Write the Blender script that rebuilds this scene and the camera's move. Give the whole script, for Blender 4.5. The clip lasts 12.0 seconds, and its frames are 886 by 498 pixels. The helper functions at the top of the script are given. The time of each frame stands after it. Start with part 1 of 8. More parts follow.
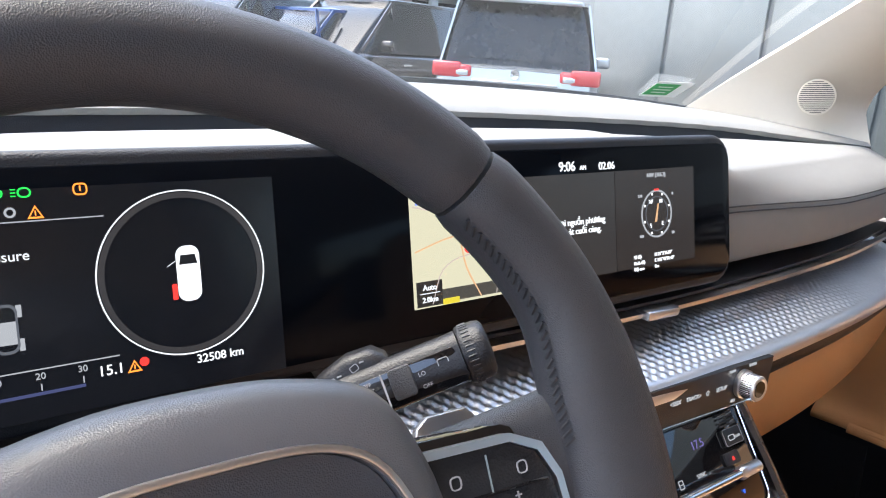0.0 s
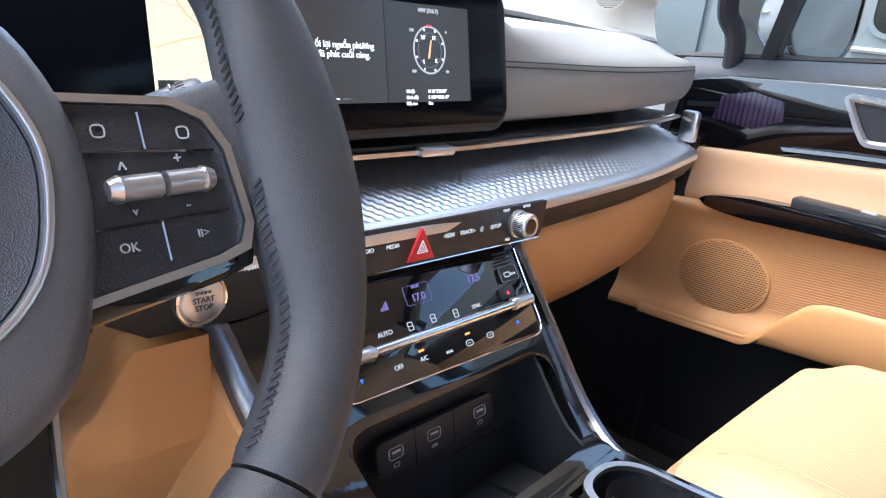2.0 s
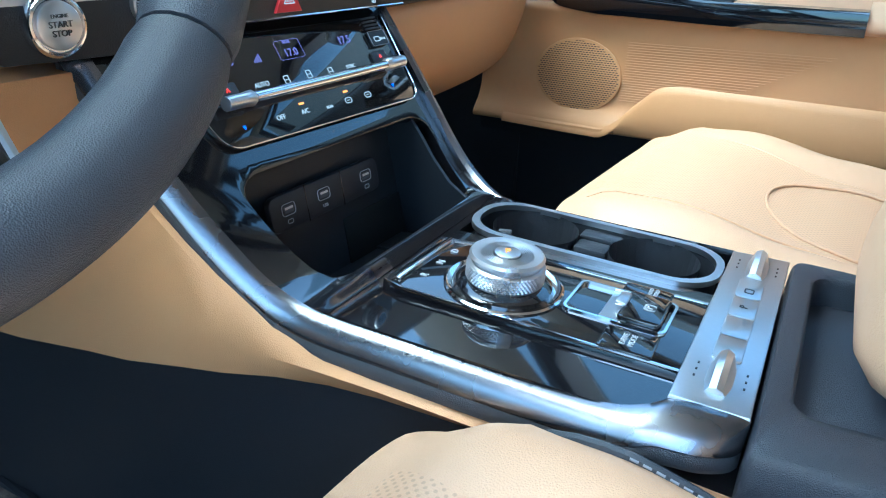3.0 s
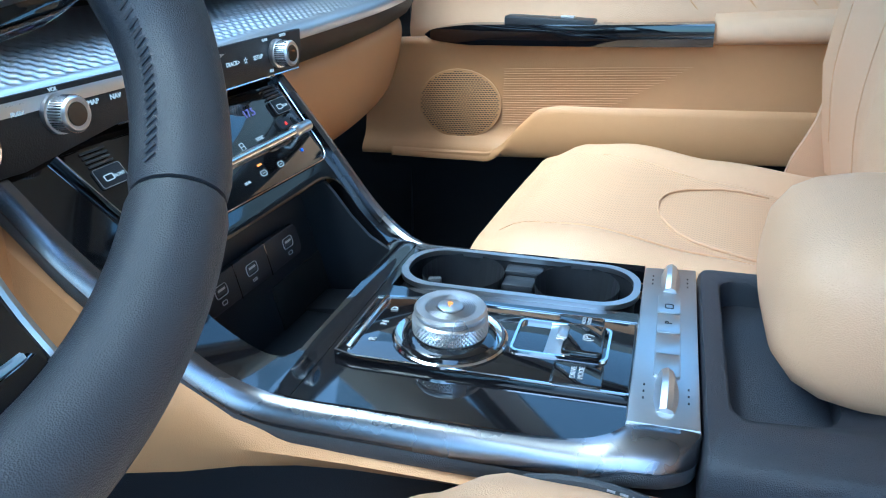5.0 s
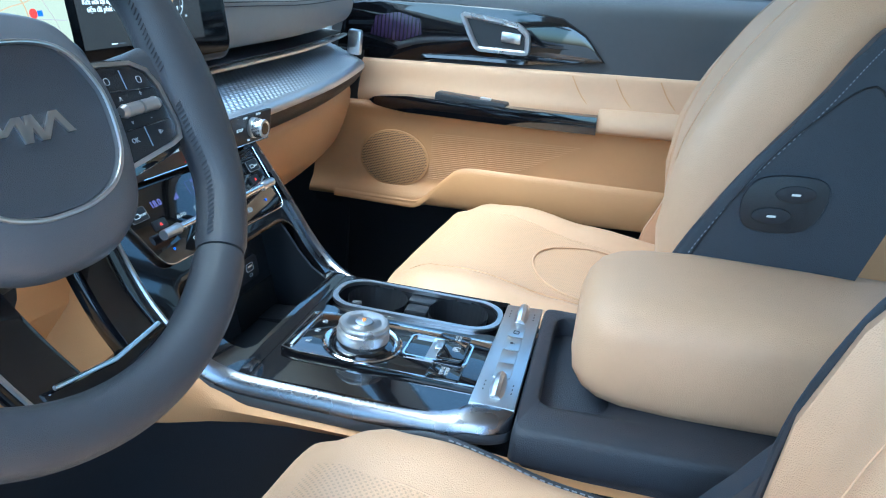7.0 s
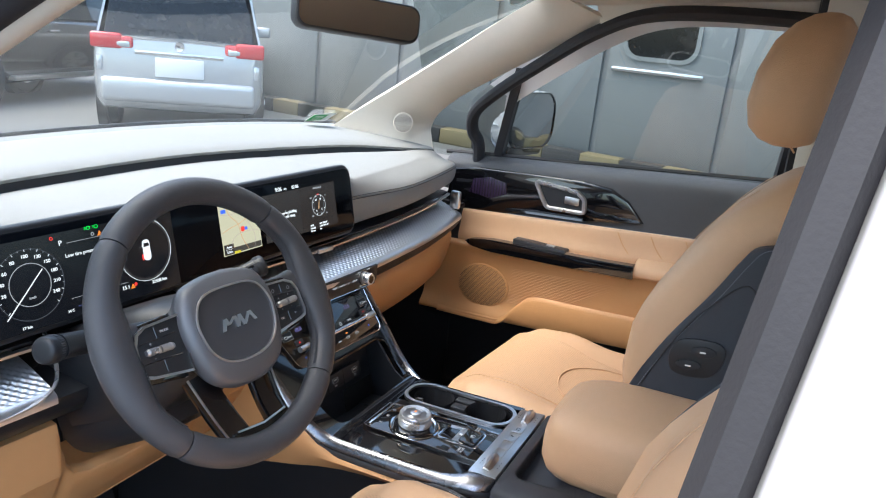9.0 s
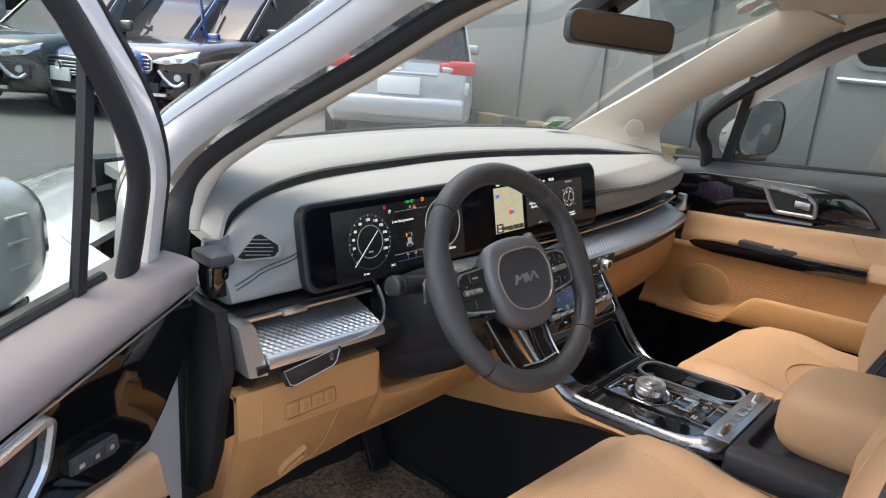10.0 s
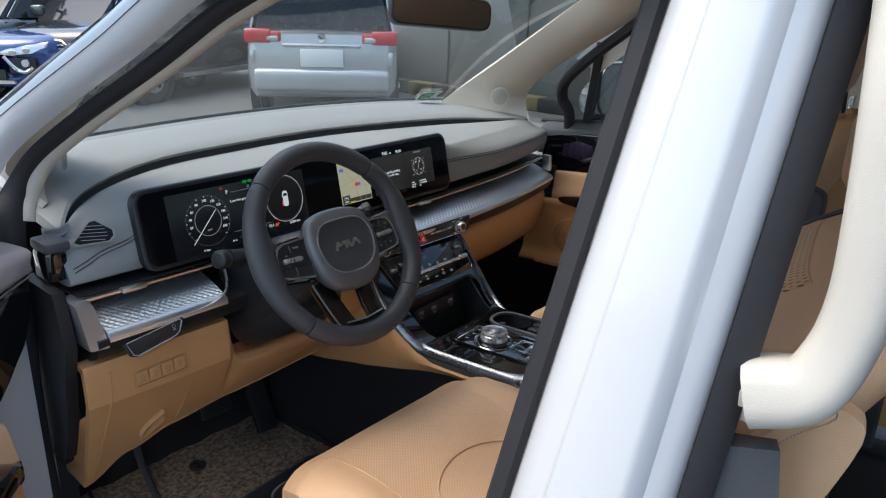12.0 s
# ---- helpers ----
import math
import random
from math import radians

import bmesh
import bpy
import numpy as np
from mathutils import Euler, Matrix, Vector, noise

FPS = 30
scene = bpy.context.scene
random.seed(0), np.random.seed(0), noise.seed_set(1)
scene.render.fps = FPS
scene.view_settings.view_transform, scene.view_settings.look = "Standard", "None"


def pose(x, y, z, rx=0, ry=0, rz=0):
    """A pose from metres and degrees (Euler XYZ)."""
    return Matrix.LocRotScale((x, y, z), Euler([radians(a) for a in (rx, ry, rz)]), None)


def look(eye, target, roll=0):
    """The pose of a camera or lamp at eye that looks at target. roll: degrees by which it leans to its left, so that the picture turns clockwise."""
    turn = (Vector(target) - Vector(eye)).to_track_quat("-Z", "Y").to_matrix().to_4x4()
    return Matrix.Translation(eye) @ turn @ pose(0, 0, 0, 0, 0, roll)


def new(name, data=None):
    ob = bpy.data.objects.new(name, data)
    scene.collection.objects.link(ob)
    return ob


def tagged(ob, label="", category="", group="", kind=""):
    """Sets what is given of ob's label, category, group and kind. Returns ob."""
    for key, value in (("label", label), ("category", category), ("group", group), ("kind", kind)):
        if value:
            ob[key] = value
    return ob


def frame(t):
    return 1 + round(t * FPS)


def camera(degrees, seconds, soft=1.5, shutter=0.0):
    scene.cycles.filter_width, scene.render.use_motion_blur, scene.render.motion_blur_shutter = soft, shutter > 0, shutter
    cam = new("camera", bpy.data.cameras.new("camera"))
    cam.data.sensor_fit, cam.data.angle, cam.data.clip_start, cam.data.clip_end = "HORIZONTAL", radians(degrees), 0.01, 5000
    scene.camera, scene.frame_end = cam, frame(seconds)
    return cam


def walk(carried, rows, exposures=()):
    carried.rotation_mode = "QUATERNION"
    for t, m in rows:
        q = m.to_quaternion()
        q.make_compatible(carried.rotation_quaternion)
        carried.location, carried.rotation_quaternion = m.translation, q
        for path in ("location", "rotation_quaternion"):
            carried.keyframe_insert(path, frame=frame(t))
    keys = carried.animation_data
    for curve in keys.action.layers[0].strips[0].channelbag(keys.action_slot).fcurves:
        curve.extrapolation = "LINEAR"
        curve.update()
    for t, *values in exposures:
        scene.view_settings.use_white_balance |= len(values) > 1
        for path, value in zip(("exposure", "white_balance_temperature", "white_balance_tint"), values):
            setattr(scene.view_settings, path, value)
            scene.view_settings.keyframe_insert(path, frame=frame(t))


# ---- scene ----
cam = camera(62.4, 12.0, soft=1.1)
PATH = [
    (0.0, (-0.458, 0.254, 1.261), (0.653, 1.827, 0.723), 4.2),
    (0.5, (-0.404, 0.288, 1.255), (0.699, 1.863, 0.705), 5.2),
    (1.0, (-0.412, 0.259, 1.247), (0.720, 1.811, 0.691), 5.1),
    (1.5, (-0.422, 0.207, 1.196), (0.791, 1.694, 0.632), 5.9),
    (2.0, (-0.419, 0.184, 1.171), (0.980, 1.470, 0.548), 6.6),
    (2.5, (-0.441, 0.170, 1.092), (1.103, 1.200, 0.347), 5.2),
    (3.0, (-0.464, 0.157, 1.064), (1.091, 1.064, 0.193), 4.9),
    (3.5, (-0.468, 0.164, 1.056), (1.119, 0.978, 0.151), 4.7),
    (5.5, (-0.513, 0.196, 1.123), (1.216, 0.804, 0.324), 0.7),
    (6.0, (-0.565, 0.160, 1.144), (1.181, 0.767, 0.382), 3.7),
    (6.5, (-0.620, 0.118, 1.173), (1.183, 0.585, 0.444), 7.3),
    (8.3, (-0.933, 0.011, 1.397), (0.803, 0.692, 0.672), 6.4),
    (8.5, (-0.957, -0.024, 1.429), (0.792, 0.676, 0.758), 6.9),
    (9.0, (-1.016, -0.205, 1.475), (0.664, 0.716, 0.902), 6.0),
    (9.5, (-1.120, -0.266, 1.473), (0.391, 0.923, 0.923), 4.4),
    (10.0, (-1.258, -0.239, 1.465), (0.119, 1.090, 0.886), 4.4),
    (10.5, (-1.317, -0.296, 1.477), (0.012, 1.065, 0.858), 4.3),
    (11.0, (-1.280, -0.375, 1.485), (0.051, 0.965, 0.827), 4.0),
    (11.5, (-1.234, -0.441, 1.487), (0.133, 0.857, 0.821), 3.1),
    (12.0, (-1.201, -0.477, 1.512), (0.246, 0.739, 0.858), 1.8),
]
EXPOSURE = [(0.0, 2.8, 6500, 10), (1.0, 2.9, 6400, 10), (2.0, 3.25, 6000, 8), (2.5, 3.2, 5060, -11), (3.0, 3.15, 4650, -13), (3.5, 3.1, 4520, -14), (5.5, 2.95, 4650, -11), (6.5, 3.0, 4720, -11),
            (8.3, 2.75, 5250, -5), (9.0, 2.52, 6300, 5), (10.0, 2.15, 7100, 7), (11.0, 1.95, 7000, 7), (12.0, 1.5, 6300, 3)]
walk(cam, [(t, look(e, g, r)) for t, e, g, r in PATH], EXPOSURE)

# ---- daylight ----
world = bpy.data.worlds.new("sky")
scene.world = world
world.use_nodes = True
wn = world.node_tree.nodes
sky = wn.new("ShaderNodeTexSky")
sky.sky_type, sky.sun_disc = "NISHITA", False
sky.sun_elevation, sky.sun_rotation = radians(66), radians(-45)
sky.air_density, sky.dust_density = 1.0, 4.0
world.node_tree.links.new(sky.outputs[0], wn["Background"].inputs[0])
wn["Background"].inputs[1].default_value = 0.15
sun = new("sun", bpy.data.lights.new("sun", "SUN"))
sun.data.energy, sun.data.angle, sun.data.color = 0.2, radians(40), (1.0, 0.98, 0.96)
sun.matrix_world = look((-3.45, 3.45, 10.96), (0, 0, 0))


# ---- materials ----
def mat(name, color, rough=0.5, metal=0.0, var=0.12, scale=30.0, bump=0.0, bscale=400.0, coat=0.0, kind="noise", spec=0.5, sharp=1.0):
    """A surface with colour that varies at two scales and a fine relief."""
    m = bpy.data.materials.new(name)
    m.use_nodes = True
    nt = m.node_tree
    b = nt.nodes["Principled BSDF"]
    b.inputs["Roughness"].default_value, b.inputs["Metallic"].default_value = rough, metal
    b.inputs["Coat Weight"].default_value, b.inputs["Coat Roughness"].default_value = coat, 0.03
    b.inputs["Specular IOR Level"].default_value = spec
    tc = nt.nodes.new("ShaderNodeTexCoord")
    n1, n2 = nt.nodes.new("ShaderNodeTexNoise"), nt.nodes.new("ShaderNodeTexNoise")
    n1.inputs["Scale"].default_value, n2.inputs["Scale"].default_value = scale, scale * 9
    n1.inputs["Detail"].default_value = 4
    add = nt.nodes.new("ShaderNodeMath")
    add.operation = "ADD"
    ramp = nt.nodes.new("ShaderNodeMix")
    ramp.data_type = "RGBA"
    c = Vector(color)
    ramp.inputs[6].default_value = (*(c * (1 - var)), 1)
    ramp.inputs[7].default_value = (*[min(1, v * (1 + var)) for v in c], 1)
    half = nt.nodes.new("ShaderNodeMath")
    half.operation, half.inputs[1].default_value = "MULTIPLY", 0.5
    L = nt.links.new
    for n in (n1, n2):
        L(tc.outputs["Object"], n.inputs["Vector"])
    L(n1.outputs["Fac"], add.inputs[0])
    L(n2.outputs["Fac"], add.inputs[1])
    L(add.outputs[0], half.inputs[0])
    con = nt.nodes.new("ShaderNodeMapRange")
    con.inputs["From Min"].default_value, con.inputs["From Max"].default_value = 0.5 - 0.5 / sharp, 0.5 + 0.5 / sharp
    L(half.outputs[0], con.inputs["Value"])
    L(con.outputs[0], ramp.inputs[0])
    L(ramp.outputs[2], b.inputs["Base Color"])
    rr = nt.nodes.new("ShaderNodeMapRange")
    rr.inputs["To Min"].default_value, rr.inputs["To Max"].default_value = max(0.02, rough * 0.88), min(1, rough * 1.12)
    L(n1.outputs["Fac"], rr.inputs["Value"])
    L(rr.outputs[0], b.inputs["Roughness"])
    if bump:
        t = nt.nodes.new("ShaderNodeTexVoronoi" if kind == "grain" else "ShaderNodeTexNoise")
        t.inputs["Scale"].default_value = bscale
        L(tc.outputs["Object"], t.inputs["Vector"])
        bp = nt.nodes.new("ShaderNodeBump")
        bp.inputs["Strength"].default_value, bp.inputs["Distance"].default_value = bump, 0.001
        L(t.outputs[0], bp.inputs["Height"])
        L(bp.outputs[0], b.inputs["Normal"])
    return m


def glow(name, color, strength):
    m = bpy.data.materials.new(name)
    m.use_nodes = True
    b = m.node_tree.nodes["Principled BSDF"]
    b.inputs["Base Color"].default_value = (0.01, 0.01, 0.01, 1)
    b.inputs["Roughness"].default_value = 0.2
    b.inputs["Emission Color"].default_value, b.inputs["Emission Strength"].default_value = (*color, 1), strength
    return m


def glass(name, tint, gloss=0.05):
    """Thin clear pane: see-through, with a sheen that grows at grazing angles."""
    m = bpy.data.materials.new(name)
    m.use_nodes = True
    nt = m.node_tree
    nt.nodes.remove(nt.nodes["Principled BSDF"])
    tr, gl, mix, lw, pw, ma = [nt.nodes.new("ShaderNode" + k) for k in ("BsdfTransparent", "BsdfGlossy", "MixShader", "LayerWeight", "Math", "Math")]
    tr.inputs[0].default_value = (*tint, 1)
    gl.inputs["Roughness"].default_value = 0.015
    pw.operation, pw.inputs[1].default_value = "POWER", 4.0
    ma.operation, ma.inputs[1].default_value, ma.inputs[2].default_value = "MULTIPLY_ADD", 0.55, gloss
    lw.inputs[0].default_value = 0.5
    L = nt.links.new
    L(lw.outputs["Facing"], pw.inputs[0])
    L(pw.outputs[0], ma.inputs[0])
    L(ma.outputs[0], mix.inputs[0])
    L(tr.outputs[0], mix.inputs[1])
    L(gl.outputs[0], mix.inputs[2])
    L(mix.outputs[0], nt.nodes["Material Output"].inputs[0])
    return m


def dotted(name, color, rough, spacing, depth=0.6, dark=0.35, squash=1.0, turn=0.0):
    """Leather or fabric with a regular field of small pricked holes."""
    m = mat(name, color, rough, bump=0.25, bscale=700, kind="grain")
    nt = m.node_tree
    b = nt.nodes["Principled BSDF"]
    tc = nt.nodes.new("ShaderNodeTexCoord")
    mp = nt.nodes.new("ShaderNodeMapping")
    mp.inputs["Rotation"].default_value = (radians(turn), 0, radians(45))
    mp.inputs["Scale"].default_value = (1 / spacing,) * 3
    v = nt.nodes.new("ShaderNodeTexVoronoi")
    v.inputs["Scale"].default_value, v.inputs["Randomness"].default_value = 1.0, 0.0
    v.voronoi_dimensions = "2D"
    r = nt.nodes.new("ShaderNodeMapRange")
    r.inputs["From Min"].default_value, r.inputs["From Max"].default_value = 0.2, 0.32
    old = b.inputs["Base Color"].links[0].from_socket
    mx = nt.nodes.new("ShaderNodeMix")
    mx.data_type = "RGBA"
    L = nt.links.new
    L(tc.outputs["UV"] if squash == 0 else tc.outputs["Object"], mp.inputs[0])
    L(mp.outputs[0], v.inputs["Vector"])
    L(v.outputs["Distance"], r.inputs["Value"])
    L(r.outputs[0], mx.inputs[0])
    mx.inputs[6].default_value = (*[q * dark for q in color], 1)
    L(old, mx.inputs[7])
    L(mx.outputs[2], b.inputs["Base Color"])
    return m


TAN = mat("tan_leather", (0.63, 0.39, 0.225), 0.45, var=0.06, scale=9, bump=0.35, bscale=900, kind="grain")
TAN_DOT = dotted("tan_perforated_leather", (0.63, 0.39, 0.225), 0.45, 0.0042, dark=0.78)
TAN_DOT_UP = dotted("tan_perforated_upright", (0.63, 0.39, 0.225), 0.45, 0.006, dark=0.3, turn=90)
DOOR_TOP = mat("brown_grey_trim", (0.23, 0.2, 0.195), 0.42, var=0.08, scale=12, bump=0.3, bscale=1300, kind="grain")
TAN_HARD = mat("tan_plastic", (0.58, 0.305, 0.125), 0.45, var=0.05, scale=7, bump=0.25, bscale=1100, kind="grain")
RIM = mat("navy_grey_rim", (0.032, 0.034, 0.042), 0.42, var=0.1, scale=12, bump=0.45, bscale=1200, kind="grain")
CHAR = mat("charcoal_soft_plastic", (0.06, 0.062, 0.068), 0.42, var=0.1, scale=12, bump=0.45, bscale=1200, kind="grain")
PAD = mat("dash_pad", (0.27, 0.275, 0.27), 0.68, var=0.08, scale=10, bump=0.25, bscale=1500, kind="grain", spec=0.35)
BLACK = mat("black_plastic", (0.016, 0.017, 0.02), 0.4, var=0.2, scale=14, bump=0.25, bscale=900, kind="grain")
NAVY = mat("dark_navy_leather", (0.028, 0.033, 0.043), 0.45, var=0.12, scale=10, bump=0.4, bscale=900, kind="grain")
PIANO = mat("piano_black", (0.004, 0.004, 0.005), 0.06, var=0.2, scale=5, coat=1.0)
SCREEN = mat("display_glass", (0.003, 0.004, 0.006), 0.1, var=0.1, scale=3, coat=0.0, spec=0.1)
HUB = mat("hub_leather", (0.085, 0.087, 0.096), 0.34, var=0.1, scale=14, bump=0.18, bscale=1800, kind="grain", spec=1.0)
WHEEL = mat("wheel_leather", (0.05, 0.051, 0.057), 0.4, var=0.1, scale=14, bump=0.3, bscale=1800, kind="grain")
SILVER = mat("satin_silver", (0.70, 0.70, 0.71), 0.3, 1.0, var=0.05, scale=20)
SATIN = mat("satin_silver_paint", (0.52, 0.52, 0.535), 0.28, 0.85, var=0.04, scale=20)
EDGE = mat("satin_metal_edging", (0.24, 0.24, 0.26), 0.27, 1.0, var=0.05, scale=20)
CHROME = mat("chrome", (0.8, 0.8, 0.82), 0.08, 1.0, var=0.03, scale=10)
SHELF = mat("patterned_silver", (0.72, 0.73, 0.75), 0.34, 0.92, var=0.06, scale=40)
TRAY = mat("brushed_silver", (0.56, 0.58, 0.6), 0.3, 0.95, var=0.06, scale=40)
CREAM = mat("cream_trim", (0.62, 0.57, 0.49), 0.7, var=0.04, scale=10, bump=0.3, bscale=900)
CREAM_HARD = mat("cream_plastic", (0.58, 0.53, 0.46), 0.5, var=0.04, scale=10, bump=0.25, bscale=900)
WHITE = mat("white_car_paint", (0.62, 0.615, 0.625), 0.2, var=0.02, scale=3, coat=1.0)
RUBBER = mat("rubber_seal", (0.026, 0.025, 0.028), 0.6, var=0.2, scale=20, bump=0.2, bscale=300, spec=0.35)
THREAD = mat("grey_thread", (0.25, 0.27, 0.3), 0.7, var=0.2, scale=500)
BLACK_THREAD = mat("dark_thread", (0.035, 0.035, 0.04), 0.6, var=0.2, scale=500)
CARPET = mat("carpet", (0.012, 0.012, 0.013), 0.95, var=0.4, scale=200, bump=1.0, bscale=700)
MIRROR = mat("mirror_glass", (0.42, 0.44, 0.46), 0.015, 1.0, var=0.01, scale=2)
CLEAR = glass("windscreen_glass", (0.72, 0.76, 0.75), 0.07)
TINTED = glass("tinted_window_glass", (0.43, 0.47, 0.465), 0.06)
LIT_WHITE = glow("lit_white", (0.9, 0.95, 1.0), 0.2)
LIT_GREY = glow("lit_grey", (0.7, 0.74, 0.8), 0.1)
PRINT = mat("pale_print", (0.42, 0.43, 0.45), 0.5, var=0.05)
LIT_GREEN = glow("lit_green", (0.02, 0.9, 0.1), 0.22)
LIT_ORANGE = glow("lit_orange", (1.0, 0.28, 0.04), 0.28)
LIT_RED = glow("lit_red", (1.0, 0.05, 0.04), 0.2)
LIT_VIOLET = glow("lit_violet", (0.42, 0.36, 1.0), 0.06)
LIT_BLUE = glow("lit_blue", (0.05, 0.15, 0.9), 0.22)


# ---- mesh helpers ----
def wm(ob):
    return wm(ob.parent) @ ob.matrix_parent_inverse @ ob.matrix_basis if ob.parent else ob.matrix_basis.copy()


def part(name, bm, material, parent=None, label="", smooth=True, angle=40):
    """Links a bmesh, given in world places, as one mesh object, under a thing or a part."""
    bmesh.ops.recalc_face_normals(bm, faces=bm.faces)
    me = bpy.data.meshes.new(name)
    bm.to_mesh(me)
    bm.free()
    me.materials.append(material)
    if smooth:
        me.polygons.foreach_set("use_smooth", [True] * len(me.polygons))
        me.set_sharp_from_angle(angle=radians(angle))
    ob = new(name, me)
    if parent:
        ob.parent = parent
        ob.matrix_parent_inverse = wm(parent).inverted()
    if label:
        ob["label"] = label
    return ob


def thing(name, base, label, category, group="", kind=""):
    e = new(name)
    e.empty_display_size = 0.05
    e.matrix_basis = Matrix.Translation(base)
    return tagged(e, label, category, group, kind)


def B():
    return bmesh.new()


def join(bm, other, m=None):
    """Adds a bmesh into another one, by a pose."""
    if m is not None:
        other.transform(m)
    me = bpy.data.meshes.new("tmp")
    other.to_mesh(me)
    other.free()
    bm.from_mesh(me)
    bpy.data.meshes.remove(me)
    return bm


def box(c, s, m=None, bevel=0.0, seg=2, bm=None):
    b = B()
    bmesh.ops.create_cube(b, size=1.0)
    b.transform(Matrix.Translation(c) @ Matrix.Diagonal((*s, 1)))
    if bevel:
        bmesh.ops.bevel(b, geom=b.edges[:], offset=bevel, segments=seg, affect="EDGES", profile=0.5, clamp_overlap=True)
    if m is not None:
        b.transform(m)
    return join(bm, b) if bm is not None else b


def spl(pts, n=8, closed=False):
    """A smooth line through points (Catmull-Rom)."""
    P = [Vector(p) for p in pts]
    out, k = [], len(P)
    for i in range(k if closed else k - 1):
        if closed:
            a, b, c, d = P[i - 1], P[i], P[(i + 1) % k], P[(i + 2) % k]
        else:
            b, c = P[i], P[i + 1]
            a = P[i - 1] if i else b * 2 - c
            d = P[i + 2] if i + 2 < k else c * 2 - b
        for j in range(n):
            t = j / n
            out.append(0.5 * (2 * b + (c - a) * t + (2 * a - 5 * b + 4 * c - d) * t * t + (3 * b - a - 3 * c + d) * t ** 3))
    if not closed:
        out.append(P[-1].copy())
    return out


def loft(rings, ring_closed=True, caps=True, wrap=False, bm=None):
    bm = bm or B()
    vs = [[bm.verts.new(p) for p in r] for r in rings]
    k = len(vs[0])
    pairs = list(zip(vs, vs[1:])) + ([(vs[-1], vs[0])] if wrap else [])
    for a, b in pairs:
        for j in range(k if ring_closed else k - 1):
            bm.faces.new((a[j], a[(j + 1) % k], b[(j + 1) % k], b[j]))
    if caps and ring_closed and not wrap:
        bm.faces.new(vs[0])
        bm.faces.new(vs[-1])
    return bm


def slab(rings, t, d=None):
    """A sheet through open rings, made t thick along its normals (or along d)."""
    b = loft(rings, ring_closed=False, caps=False)
    bmesh.ops.recalc_face_normals(b, faces=b.faces)
    b.normal_update()
    top = {v: (d if d is not None else v.normal) for v in b.verts}
    up = {v: Vector(n) * t for v, n in top.items()}
    edge = [e for e in b.edges if e.is_boundary]
    faces = b.faces[:]
    twin = {v: b.verts.new(v.co - up[v]) for v in list(up)}
    for f in faces:
        b.faces.new([twin[v] for v in reversed(f.verts)])
    for e in edge:
        v, w = e.verts
        b.faces.new((v, w, twin[w], twin[v]))
    return b


def sweep(pts, profile, up=(0, 0, 1), closed=False, scale=None, bm=None):
    """A profile of (across, up) carried along a line."""
    P = [Vector(p) for p in pts]
    rings, k = [], len(P)
    for i, p in enumerate(P):
        if closed:
            d = P[(i + 1) % k] - P[i - 1]
        else:
            d = P[min(i + 1, k - 1)] - P[max(i - 1, 0)]
        d.normalize()
        u = Vector(up)
        s = d.cross(u)
        if s.length < 1e-4:
            s = d.cross(Vector((1, 0.1, 0)))
        s.normalize()
        u = s.cross(d)
        f = scale(i / max(1, k - 1)) if scale else 1.0
        rings.append([p + s * (a * f) + u * (b * f) for a, b in profile])
    return loft(rings, wrap=closed, bm=bm)


def circ(r, n=10, ry=None):
    return [(r * math.cos(2 * math.pi * i / n), (ry or r) * math.sin(2 * math.pi * i / n)) for i in range(n)]


def rrect(w, h, r, n=5):
    out = []
    for cx, cy, a in ((w / 2 - r, h / 2 - r, 0), (-w / 2 + r, h / 2 - r, 90), (-w / 2 + r, -h / 2 + r, 180), (w / 2 - r, -h / 2 + r, 270)):
        for i in range(n + 1):
            q = radians(a + 90 * i / n)
            out.append((cx + r * math.cos(q), cy + r * math.sin(q)))
    return out


def plate(outline, t, m=None, bevel=0.0, bm=None, seg=2):
    """A flat piece of outline (x, y), from z = 0 up to t, its upper rim rounded."""
    b = B()
    vs = [b.verts.new((x, y, 0)) for x, y in outline]
    f = b.faces.new(vs)
    b.normal_update()
    if f.normal.z < 0:
        f.normal_flip()
    r = bmesh.ops.extrude_face_region(b, geom=[f])
    top = [v for v in r["geom"] if isinstance(v, bmesh.types.BMVert)]
    for v in top:
        v.co.z += t
    if bevel:
        s = set(top)
        es = [e for e in b.edges if e.verts[0] in s and e.verts[1] in s]
        bmesh.ops.bevel(b, geom=es, offset=bevel, segments=seg, affect="EDGES", profile=0.5, clamp_overlap=True)
    if m is not None:
        b.transform(m)
    return join(bm, b) if bm is not None else b


def frame_of(outer, inner, t, m=None, bm=None):
    """A flat frame between two outlines of equal count."""
    b = B()
    ring = [[(x, y, z) for x, y in o] for o, z in ((outer, 0), (outer, t), (inner, t), (inner, 0))]
    loft(ring, wrap=True, caps=False, bm=b)
    if m is not None:
        b.transform(m)
    return join(bm, b) if bm is not None else b


def rounded(poly, r, n=4):
    """A flat outline with its corners rounded."""
    out, k = [], len(poly)
    P = [Vector((*p, 0)) for p in poly]
    for i in range(k):
        a, b, c = P[i - 1], P[i], P[(i + 1) % k]
        d1, d2 = (a - b), (c - b)
        q = min(r, d1.length * 0.45, d2.length * 0.45)
        p1, p2 = b + d1.normalized() * q, b + d2.normalized() * q
        for j in range(n + 1):
            t = j / n
            w = p1 * (1 - t) ** 2 + b * (2 * t * (1 - t)) + p2 * t * t
            out.append((w.x, w.y))
    return out


